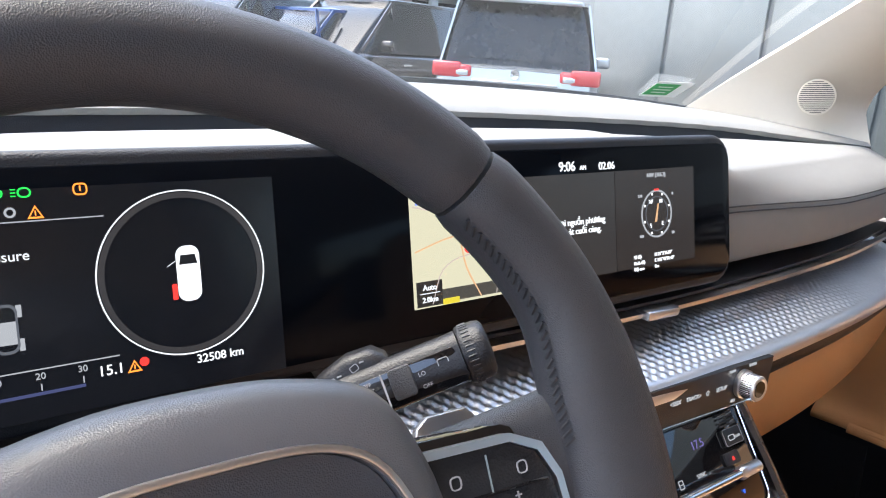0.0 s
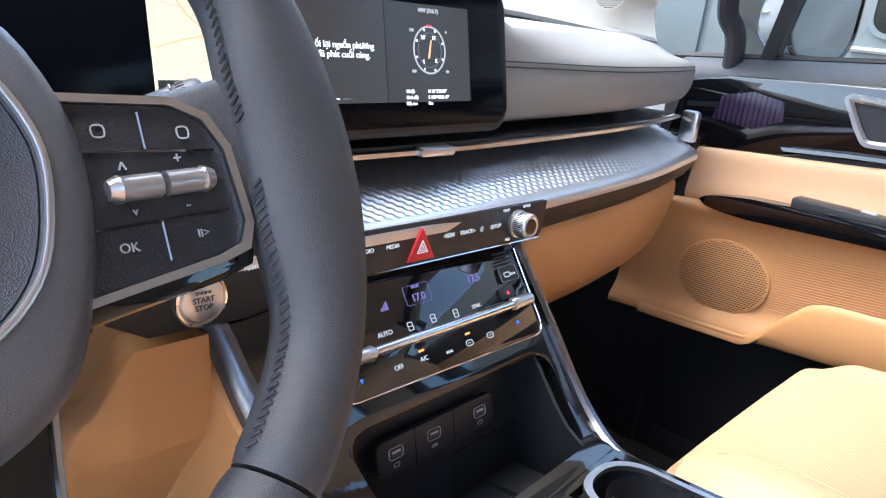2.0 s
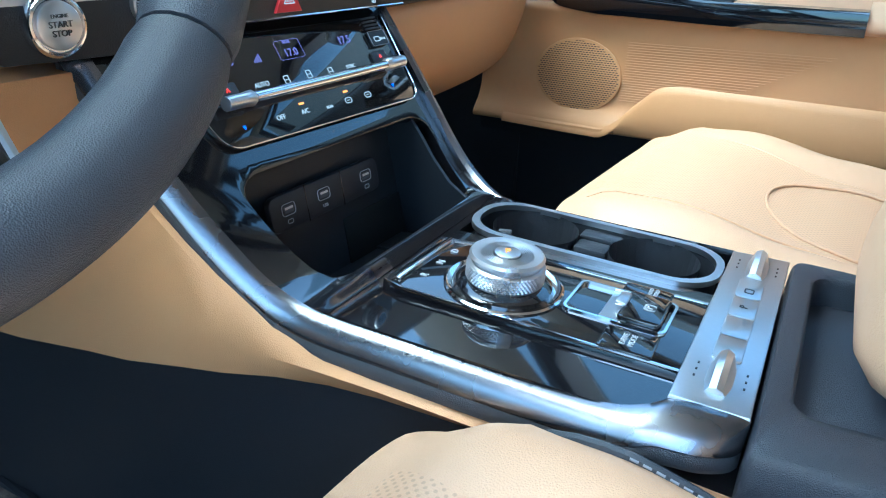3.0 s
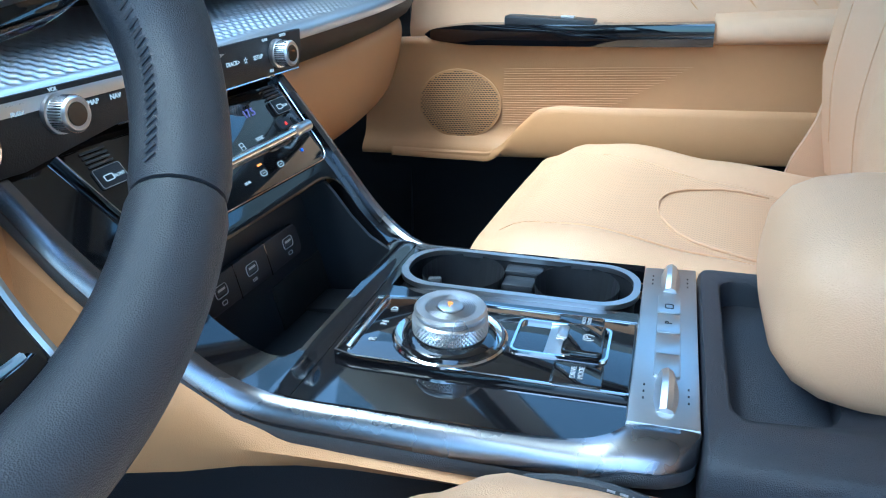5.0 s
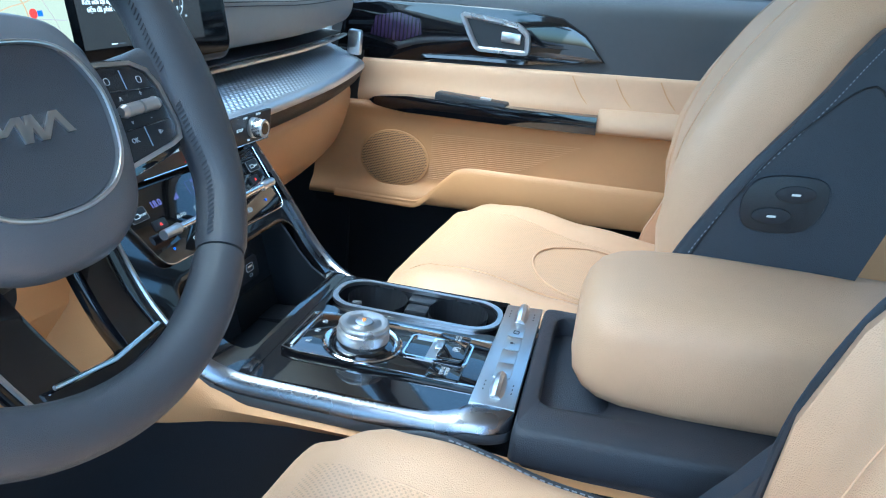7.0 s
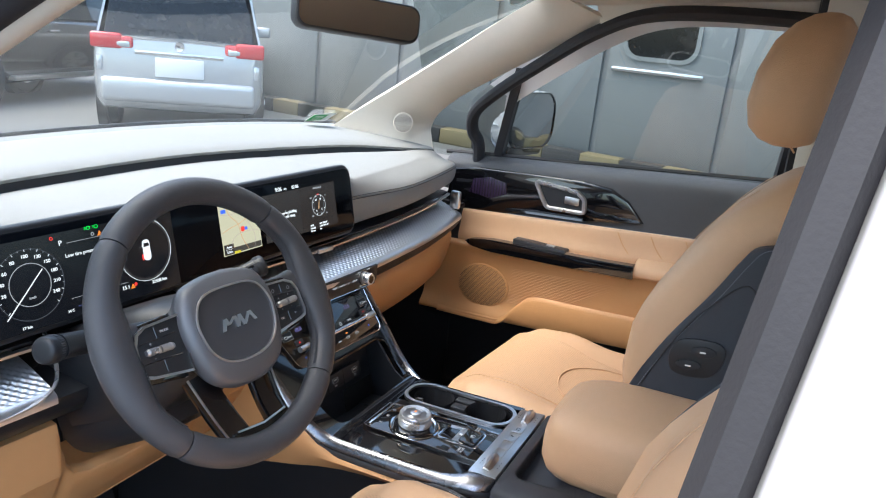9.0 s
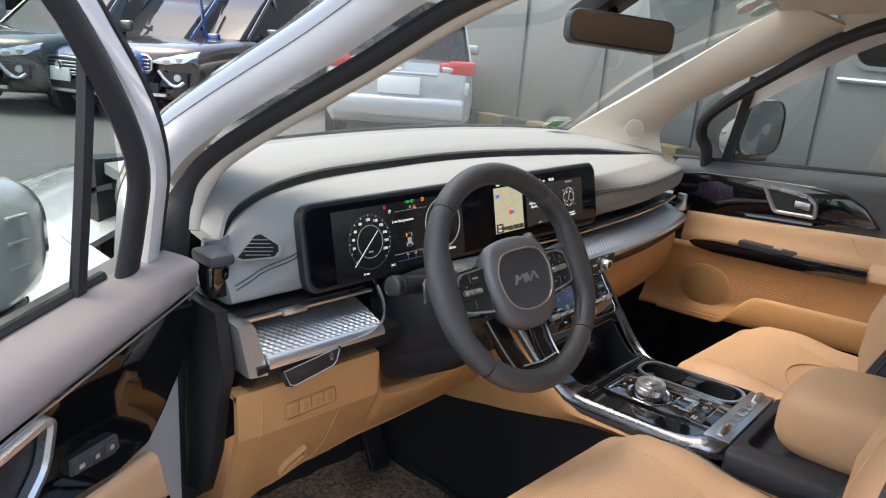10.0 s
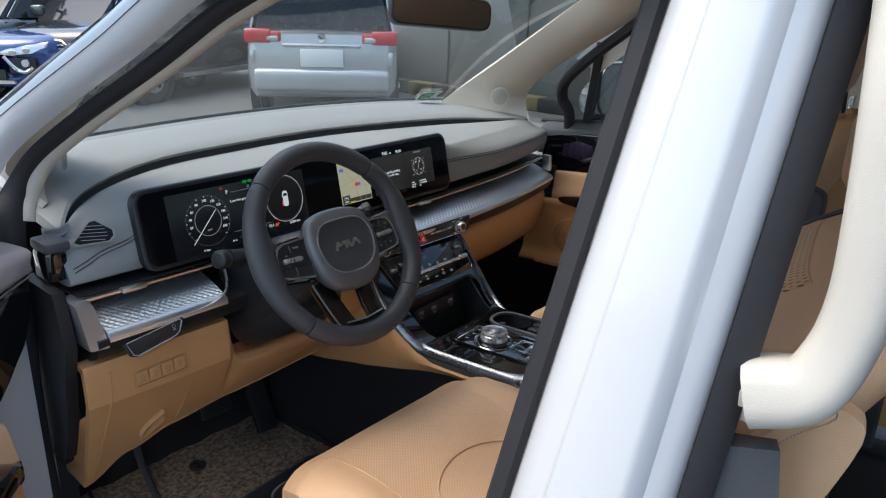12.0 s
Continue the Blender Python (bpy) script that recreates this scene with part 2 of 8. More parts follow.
def lathe(prof, m=None, n=32, bm=None, caps=True):
    """A turned body: profile of (radius, height) about z."""
    rings = []
    for r, h in prof:
        rings.append([(r * math.cos(2 * math.pi * i / n), r * math.sin(2 * math.pi * i / n), h) for i in range(n)])
    b = loft(rings, caps=caps)
    if m is not None:
        b.transform(m)
    return join(bm, b) if bm is not None else b


def axes(o, x, y):
    """The pose with origin o and local x and y along these ways."""
    x = Vector(x).normalized()
    z = x.cross(Vector(y)).normalized()
    y = z.cross(x)
    m = Matrix((x, y, z)).transposed().to_4x4()
    m.translation = o
    return m


def words(name, text, size, m, material, parent, align="CENTER", depth=0.0004, label=""):
    """Writing in the built-in font, as a thin mesh."""
    c = bpy.data.curves.new("writing", "FONT")
    c.body, c.size, c.align_x, c.align_y, c.extrude = text, size, align, "CENTER", depth
    tmp = bpy.data.objects.new("writing", c)
    scene.collection.objects.link(tmp)
    me = bpy.data.meshes.new_from_object(tmp.evaluated_get(bpy.context.evaluated_depsgraph_get()))
    bpy.data.objects.remove(tmp)
    b = B()
    b.from_mesh(me)
    bpy.data.meshes.remove(me)
    b.transform(m)
    return part(name, b, material, parent, label, smooth=False)


def lerp(x, table):
    """Smooth table lookup."""
    if x <= table[0][0]:
        return table[0][1]
    for (a, u), (b, v) in zip(table, table[1:]):
        if x <= b:
            t = (x - a) / (b - a)
            t = t * t * (3 - 2 * t)
            return u + (v - u) * t
    return table[-1][1]


def frange(a, b, n):
    return [a + (b - a) * i / n for i in range(n + 1)]


# ---- cabin shell ----
def mirror(pts):
    return [(-p[0], p[1], p[2]) for p in pts]


WS_EDGE = [(0.645, 1.104, 1.182), (0.632, 0.97, 1.27), (0.625, 0.885, 1.323), (0.62, 0.726, 1.426), (0.61, 0.583, 1.518), (0.6, 0.47, 1.585)]
WIN_EDGE = [(0.728, 0.815, 1.15), (0.768, 0.858, 1.206), (0.76, 0.832, 1.259), (0.74, 0.747, 1.324), (0.71, 0.609, 1.4), (0.68, 0.458, 1.482), (0.66, 0.344, 1.539)]


def pillar_trim(side):
    w, e = spl(WS_EDGE, 6), spl(WIN_EDGE, 5)
    n = 24
    pick = lambda L, i: L[round(i * (len(L) - 1) / n)]
    rings = []
    for i in range(n + 1):
        a, b = pick(w, i), pick(e, i)
        ring = []
        for k in range(9):
            t = k / 8
            p = a.lerp(b, t)
            q = math.sin(math.pi * t)
            p = p + Vector((-0.012, -0.012, -0.006)) * q
            ring.append((p.x * side, p.y, p.z))
        rings.append(ring)
    pil = tagged(part("pillar_trim", slab(rings, 0.012), CREAM), "cream fabric-textured windscreen pillar trim", "pillar", kind="structure")
    c = Vector((0.661 * side, 0.878, 1.222))
    nrm = Vector((-0.72 * side, -0.62, 0.32))
    m = axes(c + nrm.normalized() * 0.004, Vector((0.5 * side, -0.85, 0.1)), (0, 0, 1))
    if m.col[2].xyz.dot(nrm) < 0:
        m = m @ pose(0, 0, 0, 0, 180, 0)
    g = plate(circ(0.027, 28), 0.003, m, 0.001)
    grille = part("speaker_grille", g, CREAM, pil, "round cream tweeter grille with slots")
    for k in range(-8, 9):
        w2 = math.sqrt(max(0.0, 0.0245 ** 2 - (k * 0.0029) ** 2))
        part("slot", box((0, k * 0.0029, 0.0031), (2 * w2, 0.0011, 0.0005), m), BLACK, grille, smooth=False)
    return pil


pillar_trim(1)
pillar_trim(-1)

# windscreen, from the cowl to the roof
ws_rows = []
for i in range(13):
    t = i / 12
    base_y, base_z = 1.13, 1.19
    row = []
    for k in range(17):
        u = k / 8 - 1
        x = u * (0.68 - 0.06 * t)
        y = 1.16 - 0.68 * t - 0.05 * u * u
        z = 1.175 + 0.43 * t + 0.03 * math.sin(math.pi * t) - 0.015 * u * u * t
        row.append((x, y, z))
    ws_rows.append(row)
screen_pane = tagged(part("window_1", loft(ws_rows, False, False), CLEAR), "clear raked windscreen glass", "window", kind="structure")
screen_pane.visible_shadow = False

# roof lining and outer skin
roof_rows = []
for i in range(15):
    y = 0.5 - 3.2 * i / 14
    row = []
    for k in range(17):
        u = k / 8 - 1
        row.append((u * 0.63, y, 1.6 + 0.05 * min(1, i / 3) - 0.05 * u ** 4))
    roof_rows.append(row)
tagged(part("ceiling", slab(roof_rows, -0.012), CREAM), "cream fabric roof lining", "ceiling", kind="structure")
tagged(part("roof", slab([[(x * 1.06, y, z + 0.045) for x, y, z in r] for r in roof_rows], -0.01), WHITE), "white painted car roof", "roof", kind="structure")
for s in (-1, 1):
    rail = spl([(s * 0.665, 0.36, 1.53), (s * 0.652, 0.26, 1.565), (s * 0.645, 0.08, 1.575), (s * 0.64, -0.3, 1.58), (s * 0.64, -2.6, 1.56)], 6)
    tagged(part("roof_rail", sweep(rail, [(-0.03, -0.022), (0.03, -0.022), (0.03, 0.04), (-0.03, 0.04)]), CREAM), "cream roof side rail trim", "trim", kind="structure")

# floor pan, fire wall, rear wall
tagged(part("floor", box((0, -0.6, 0.40), (1.62, 4.0, 0.04)), CARPET), "black carpeted cabin floor", "floor", kind="structure")
tagged(part("wall_front", box((0, 1.2, 0.78), (1.5, 0.05, 0.8)), BLACK), "black fire wall under the dashboard", "wall", kind="structure")
tagged(part("wall_rear", box((0, -2.65, 1.0), (1.5, 0.05, 1.3)), CREAM), "plain cream tailgate lining", "wall", kind="structure")
toe = slab([[(x, 0.98, 0.422), (x, 1.09, 0.5), (x, 1.19, 0.74)] for x in (-0.75, 0.75)], 0.02)
tagged(part("toe_board", toe, CARPET), "black carpeted toe board", "floor", kind="structure")

# front door opening of the driver's side: seal, painted pillars
OPEN_L = [(-0.80, 0.73, 0.44), (-0.825, 0.725, 0.7), (-0.825, 0.715, 1.0), (-0.815, 0.712, 1.155), (-0.795, 0.728, 1.205), (-0.768, 0.712, 1.258), (-0.73, 0.637, 1.32), (-0.672, 0.487, 1.416), (-0.64, 0.365, 1.49), (-0.615, 0.25, 1.535), (-0.6, 0.1, 1.55), (-0.595, -0.12, 1.55)]
ol = spl(OPEN_L, 8)
seal = tagged(part("door_seal", sweep(ol, circ(0.017, 10, 0.021), up=(-1, 0, 0.3), scale=lambda t: lerp(t, [(0.34, 1.0), (0.42, 0.66), (1.0, 0.66)])), RUBBER), "black rubber door seal round the driver's opening", "seal", kind="structure")
ret = [Vector(p) + Vector((0.019, -0.001, -0.003)) for p in ol[25:]]
tagged(part("pillar_return", sweep(ret, circ(0.014, 10, 0.016), up=(-1, 0, 0.3)), CREAM), "cream edge of the pillar trim beside the door seal", "trim", kind="structure")
outer = [Vector(p) + Vector((-0.042, 0.028, 0.02)) for p in ol]
inner_shift = [Vector(p) + Vector((-0.026, 0.004, 0.008)) for p in ol]
rings = []
for a, p in zip(inner_shift, outer):
    rings.append([a, a.lerp(p, 0.35) + Vector((-0.012, -0.004, 0)), a.lerp(p, 0.7) + Vector((-0.02, 0, 0)), p + Vector((-0.022, 0.012, 0.006)), p + Vector((-0.012, 0.035, 0.016)), p + Vector((0.012, 0.05, 0.028)), p + Vector((0.03, 0.045, 0.032)), a + Vector((0.004, 0.02, 0.02))])
tagged(part("pillar_front", loft(rings), WHITE), "white painted windscreen pillar of the driver's side", "pillar", kind="structure")
band_ = [[p + Vector(q) for q in ((-0.0235, 0.0125, 0.0065), (-0.0195, 0.025, 0.0125), (-0.0135, 0.0375, 0.0195), (0.004, 0.051, 0.0315), (0.034, 0.05, 0.036), (0.01, 0.036, 0.02))] for p in outer[26:]]
tagged(part("windscreen_moulding", loft(band_), PIANO), "broad gloss black windscreen moulding", "trim", kind="structure")
rings = [[(-a.x + 0.03, a.y - 0.03, a.z - 0.02) for a in r] for r in rings]
tagged(part("pillar_front_right", loft(rings), WHITE), "white painted windscreen pillar of the passenger's side", "pillar", kind="structure")
tagged(part("seal_right", sweep([(-p.x + 0.012, p.y + 0.012, p.z + 0.01) for p in ol], circ(0.016, 10, 0.02), up=(1, 0, 0.3)), RUBBER), "black rubber seal round the passenger's window", "seal", kind="structure")


def b_pillar(s):
    def ring(z, pts):
        xs = 0.645 + (1.38 - z) * 0.24 if z > 1.05 else 0.724 + (1.05 - z) * 0.1
        lean = 0.11 * (1.4 - max(z, 1.0))
        return [(s * (xs + a), b + (0.002 + lean * (1.0 if b > -0.27 else 0.55) if s < 0 else 0.11), z) for a, b in pts]
    zs = [0.45, 0.7, 0.9, 1.0, 1.05, 1.1, 1.2, 1.3, 1.4, 1.5, 1.6]
    white = [(0.022, -0.213), (0.036, -0.217), (0.05, -0.226), (0.062, -0.245), (0.064, -0.256), (0.07, -0.262), (0.07, -0.304), (0.066, -0.31), (0.05, -0.317), (0.046, -0.325), (0.03, -0.335), (0.0, -0.332), (0.0, -0.22)]
    p = tagged(part("pillar_middle", loft([ring(z, white) for z in zs]), WHITE), "white painted middle pillar with pressed ridges", "pillar", kind="structure")
    f = [(-0.012, -0.188), (0.012, -0.183), (0.026, -0.192), (0.03, -0.207), (0.02, -0.214), (-0.006, -0.212)]
    tagged(part("door_seal_middle", loft([ring(z, f) for z in zs]), RUBBER), "black rubber seal along the middle pillar", "seal", kind="structure")
    r = [(0.0, -0.35), (0.016, -0.357), (0.03, -0.35), (0.036, -0.338), (0.02, -0.331), (-0.004, -0.333)]
    tagged(part("door_seal_rear", loft([ring(z, r) for z in zs]), RUBBER), "black rubber seal along the sliding door opening", "seal", kind="structure")
    t = [(0.0, -0.21), (-0.012, -0.2), (-0.028, -0.22), (-0.03, -0.28), (-0.028, -0.30), (-0.01, -0.325), (0.0, -0.325)]
    tagged(part("pillar_lining", loft([ring(z, t) for z in zs]), CREAM), "cream lining of the middle pillar", "trim", kind="structure")
    low = [[(s * (x + 0.01), -0.31 + q, z), (s * (x - 0.02), -0.335 + q, z), (s * (x - 0.035), -0.365 + q - d, z), (s * (x - 0.02), -0.372 + q - d, z), (s * x, -0.34 + q, z)] for x, q, d, z in ((0.70, 0 if s < 0 else 0.11, 0.0, 1.2), (0.71, 0 if s < 0 else 0.11, 0.015, 1.12), (0.735, 0 if s < 0 else 0.11, 0.03, 1.0), (0.76, 0 if s < 0 else 0.11, 0.03, 0.46))]
    tagged(part("pillar_cover", loft(low), CHAR), "dark lower cover of the middle pillar", "trim", kind="structure")


b_pillar(-1)
b_pillar(1)
for s in (-1, 1):
    tagged(part("sill", box((s * 0.83, -0.2, 0.42), (0.1, 1.9, 0.1), bevel=0.02), BLACK), "black plastic door sill", "sill", kind="structure")
for s in (-1, 1):
    tagged(part("kick_panel", box((s * 0.785, 0.98, 0.70), (0.03, 0.5, 0.62)), BLACK), "black kick panel of the footwell", "wall", kind="structure")


# ---- dashboard ----
dash = thing("dashboard", (0, 0.9, 0.45), "charcoal dashboard with silver trim and a tan lower half", "dashboard")


def shift(x):
    """How far the dashboard's face falls back towards the passenger's door."""
    return 0.10 * max(0.0, x / 0.7) ** 1.8 + lerp(x, [(-0.78, -0.012), (-0.5, -0.01), (-0.3, 0.012), (0.2, 0.012), (0.5, 0.006)])


BAND_Y = [(-0.735, 0.735), (-0.68, 0.79), (-0.55, 0.85), (-0.35, 0.90), (0.0, 0.935), (0.4, 0.90), (0.6, 0.85), (0.72, 0.812)]
BAND_Z = [(-0.735, 1.125), (-0.70, 1.158), (-0.64, 1.178), (-0.5, 1.194), (-0.25, 1.194), (0.0, 1.192), (0.4, 1.182), (0.6, 1.168), (0.72, 1.158)]
BAND_Y, BAND_Z = ([(p.x, p.y) for p in spl([(x, y, 0) for x, y in q], 6)] for q in (BAND_Y, BAND_Z))
rows = []
for x in frange(-0.735, 0.72, 110):
    yb, zb = lerp(x, BAND_Y), lerp(x, BAND_Z)
    ring = [(x, yb + 0.015, zb - 0.012), (x, yb, zb - 0.008), (x, yb - 0.004, zb - 0.002), (x, yb + 0.004, zb + 0.004)]
    for t in (0.15, 0.4, 0.7, 1.0):
        y = yb + (1.17 - yb) * t
        ring.append((x, y, zb + 0.004 + (1.202 - 0.03 * (x / 0.7) ** 2 - zb) * t + 0.008 * math.sin(math.pi * t)))
    rows.append(ring)
part("top_pad", slab(rows, 0.02, Vector((0, 0, 1))), PAD, dash, "grey grained upper dashboard pad")

frit = [(x, 1.172, 1.208 - 0.03 * (x / 0.7) ** 2) for x in frange(-0.72, 0.71, 30)]
part("glass_edge", sweep(frit, rrect(0.008, 0.011, 0.002, 2), up=(0, 0, 1)), BLACK, dash, "black edge strip along the windscreen foot")

# dark step under the upper pad
rows = []
for x in frange(-0.73, 0.718, 60):
    yb, zb = lerp(x, BAND_Y), lerp(x, BAND_Z)
    rows.append([(x, yb - 0.004, zb - 0.024), (x, yb + 0.002, zb - 0.026), (x, yb + 0.006, zb - 0.008), (x, yb + 0.002, zb - 0.006)])
part("pad_gap", loft(rows), BLACK, dash, "black recessed line under the pad")

# fascia: from the step to the top of the vent slot
def fascia_pts(x):
    yb, zb, d = lerp(x, BAND_Y), lerp(x, BAND_Z), shift(x)
    lip = lerp(x, [(-0.78, 0.0), (-0.68, 0.0), (-0.62, 1.0), (0.13, 1.0), (0.2, 0.0), (0.75, 0.0)])
    y0, z0 = yb + 0.004, zb - 0.022
    top_z = 1.163 + 0.02 * lip
    face, roll = 0.655 + d, lerp(x, [(-0.775, 0.062), (-0.72, 0.042), (-0.66, 0.008), (-0.62, 0.0)])
    bul = lerp(x, [(-0.78, 0.01), (-0.62, 0.0), (0.16, 0.0), (0.4, 0.03), (0.7, 0.03)])
    return [(x, y0, z0), (x, (y0 + face) / 2 + 0.03, (z0 + top_z) / 2 + 0.006), (x, face + 0.03 + roll, min(top_z, zb - 0.01)), (x, face + 0.006 + roll, min(top_z, zb - 0.012) - 0.008),
            (x, face - bul + roll * 0.9, 1.13), (x, face - bul - 0.004 + roll * 0.6, 1.10), (x, face - bul * 0.7 + roll * 0.2, 1.075), (x, face + 0.01, 1.062), (x, face + 0.07, 1.058)]


part("fascia", slab([spl(fascia_pts(x), 4) for x in frange(-0.765, 0.715, 74)], 0.012), PAD, dash, "grey stitched dashboard face")

# stitched seam on both ends of the face
for x0, x1 in ((-0.755, -0.655), (0.17, 0.71)):
    for dz in (0.0, 0.0055):
        line = []
        for x in frange(x0, x1, 30):
            z = dz + (1.121 if x > 0 else 1.083 + (x + 0.755) * 0.36)
            c = spl(fascia_pts(x), 8)
            k = next(i for i in range(12, len(c) - 1) if c[i + 1].z <= z)
            t = (c[k].z - z) / max(1e-6, c[k].z - c[k + 1].z)
            line.append((x, c[k].y + (c[k + 1].y - c[k].y) * t - 0.0012, z))
        part("seam", sweep(line, circ(0.0008, 6)), BLACK_THREAD, dash)

# vent slot back, chrome vane and its tabs
rows = []
for x in frange(-0.77, 0.71, 60):
    d = shift(x)
    rows.append([(x, 0.74 + d, 1.07), (x, 0.74 + d, 1.02), (x, 0.75 + d, 1.02), (x, 0.75 + d, 1.07)])
part("vent_back", loft(rows), BLACK, dash, "black air vent slot")
for x0, x1 in ((-0.765, -0.53), (-0.21, 0.7)):
    line = [(x, 0.63 + shift(x), 1.048 + 0.0 * x) for x in frange(x0, x1, 40)]
    part("vent_vane", sweep(line, [(-0.004, -0.002), (0.004, -0.002), (0.004, 0.002), (-0.004, 0.002)]), SILVER, dash, "thin bright metal vent vane")
    line = [(x, 0.672 + shift(x), 1.05) for x in frange(x0, x1, 40)]
    part("vent_slat", sweep(line, [(-0.03, -0.0015), (0.03, -0.0015), (0.03, 0.0015), (-0.03, 0.0015)]), BLACK, dash)
for x in (-0.682, 0.049):
    b = box((x, 0.626 + shift(x), 1.049), (0.042, 0.016, 0.009), bevel=0.003)
    part("vent_tab", b, SILVER, dash, "satin silver vent tab")

# patterned silver shelf
def tray(x0, x1, n):
    rows = []
    m = 72
    for i in range(n + 1):
        x = x0 + (x1 - x0) * i / n
        d = shift(x)
        row = []
        for k in range(m + 1):
            t = k / m
            y = 0.695 + d + (0.592 - 0.695) * t
            z = 1.031 - 0.029 * t ** 1.4
            if 0.04 < t < 0.96:
                a, b = (x + y * 0.9) / 0.0112, (x - y * 0.9) / 0.0112
                z += 0.0023 * (abs((a % 1) - 0.5) + abs((b % 1) - 0.5) - 0.5)
            row.append((x, y, z))
        row += [(x, 0.586 + d, 0.998), (x, 0.584 + d, 0.993)]
        rows.append(row)
    return slab(rows, 0.006, Vector((0, 0, 1)))


part("silver_shelf", tray(-0.748, -0.535, 140), SHELF, dash, "silver shelf trim with a raised diamond pattern")
part("silver_shelf", tray(-0.25, 0.705, 520), SHELF, dash, "silver shelf trim with a raised diamond pattern")
# silver end pieces
face_ = [(-0.785, 0.602, 1.052), (-0.7835, 0.5965, 1.0465), (-0.7795, 0.578, 0.984), (-0.778, 0.5785, 0.979), (-0.7745, 0.577, 0.977), (-0.748, 0.576, 0.975), (-0.7455, 0.5775, 0.98), (-0.7555, 0.5965, 1.044), (-0.757, 0.602, 1.049)]
part("end_trim", loft([[(x, y + 0.05, z) for x, y, z in face_], [(x, y + 0.004, z) for x, y, z in face_], [(x * 0.92 - 0.765 * 0.08, y, z * 0.95 + 1.014 * 0.05) for x, y, z in face_]]), SATIN, dash, "flat satin silver end piece")
lipl = [(-0.748, 0.582, 0.99), (-0.72, 0.575, 0.989), (-0.6, 0.576, 0.993), (-0.555, 0.577, 0.999), (-0.532, 0.583, 1.012), (-0.522, 0.597, 1.033), (-0.517, 0.62, 1.052), (-0.508, 0.65, 1.064)]
part("shelf_lip", sweep(spl(lipl, 5), [(-0.0018, -0.002), (0.001, -0.0028), (0.003, 0.0), (0.002, 0.002), (-0.0012, 0.0022)], up=(0, -0.5, 1)), SATIN, dash, "satin silver lip that curls up beside the column")
part("end_trim", box((0.704, 0.715, 1.035), (0.016, 0.03, 0.05), bevel=0.006), SILVER, dash, "satin silver end piece")

# black rail under the shelf
for xa, xb in ((-0.765, -0.262), (0.176, 0.71)):
    rows = []
    for x in frange(xa, xb, 30):
        d = shift(x)
        rows.append([(x, 0.587 + d, 0.992), (x, 0.590 + d, 0.975), (x, 0.602 + d, 0.957), (x, 0.63 + d, 0.945), (x, 0.68 + d, 0.945), (x, 0.68 + d, 0.994)])
    part("rail", loft(rows), BLACK, dash, "dark rail under the silver shelf")

# tan lower half, driver's side with an opening for the column
def low_face(x0, x1, n, prof, name, label):
    rows = []
    for x in frange(x0, x1, n):
        rows.append(spl([(x, y, z) for y, z in prof(x)], 4))
    return part(name, slab(rows, 0.01), TAN_HARD, dash, label)


def knee(x):
    low = lerp(x, [(-0.785, 0.944), (-0.523, 0.944), (-0.514, 0.9), (-0.505, 0.868), (-0.494, 0.856), (-0.47, 0.849), (-0.42, 0.846), (-0.31, 0.85), (-0.27, 0.9), (-0.24, 0.944)])
    bot = lerp(x, [(-0.785, 0.692), (-0.7, 0.725), (-0.615, 0.742), (-0.5, 0.752), (-0.2, 0.765)])
    crease = min(0.872, low - 0.012)
    back = 0.016 * (0.944 - low) / 0.1
    return [(0.625, low + 0.002), (0.604 + back, low), (0.599 + back, low - 0.004), (0.597 + back, (low + crease) / 2), (0.597 + back, crease), (0.601 + back, crease - 0.012), (0.626 + 0.4 * back, (crease + bot) / 2), (0.652, bot + 0.014), (0.662, bot + 0.003), (0.675, bot), (0.8, bot + 0.01)]


low_face(-0.785, -0.19, 150, knee, "knee_panel", "tan lower dashboard panel")


def glove(x):
    d = shift(x)
    bot = lerp(x, [(0.1, 0.80), (0.3, 0.80), (0.7, 0.79)])
    return [(0.63 + d, 0.946), (0.622 + d, 0.93), (0.63 + d, 0.88), (0.655 + d, bot + 0.03), (0.7 + d, bot), (0.82 + d, bot)]


low_face(0.14, 0.71, 40, glove, "glove_box", "tan glove box lid")

# left air vent, end cap
vm = axes((-0.713, 0.662, 1.138), (0.05, -0.03, 0), (0, 0.25, 1)) @ pose(0, 0, 0.006)
out = [(-0.027, -0.013), (-0.004, 0.017), (0.004, 0.019), (0.027, 0.004), (0.028, -0.004), (0.022, -0.012), (-0.02, -0.016)]
vent = part("side_vent", plate([(x * 1.05, y * 1.05) for x, y in out], 0.006, vm @ pose(0, 0, 0.0), 0.001), mat("vent_black", (0.003, 0.003, 0.003), 0.8), dash, "black angled side air vent")
part("rim", frame_of([(x * 1.2, y * 1.2) for x, y in out], [(x * 1.05, y * 1.05) for x, y in out], 0.004, vm @ pose(0, 0, 0.002)), PAD, vent, "raised grey vent rim")
for k in range(5):
    yy = -0.010 + k * 0.0055
    part("slat", box((0.0, yy, 0.0075), (0.046 - 0.012 * abs(k - 1.5) * 0.6, 0.0009, 0.003), vm), PAD, vent, smooth=False)
part("end_cap", box((-0.772, 0.685, 1.128), (0.04, 0.06, 0.018), bevel=0.006), CHAR, dash, "dark end cap beside the door")
part("end_panel", box((-0.774, 0.688, 1.095), (0.034, 0.05, 0.05), bevel=0.006), PIANO, dash, "gloss black end block")
side_pts = [(0.62, 1.07), (0.60, 0.98), (0.615, 0.94), (0.635, 0.84), (0.67, 0.755), (0.74, 0.74), (0.76, 1.07)]
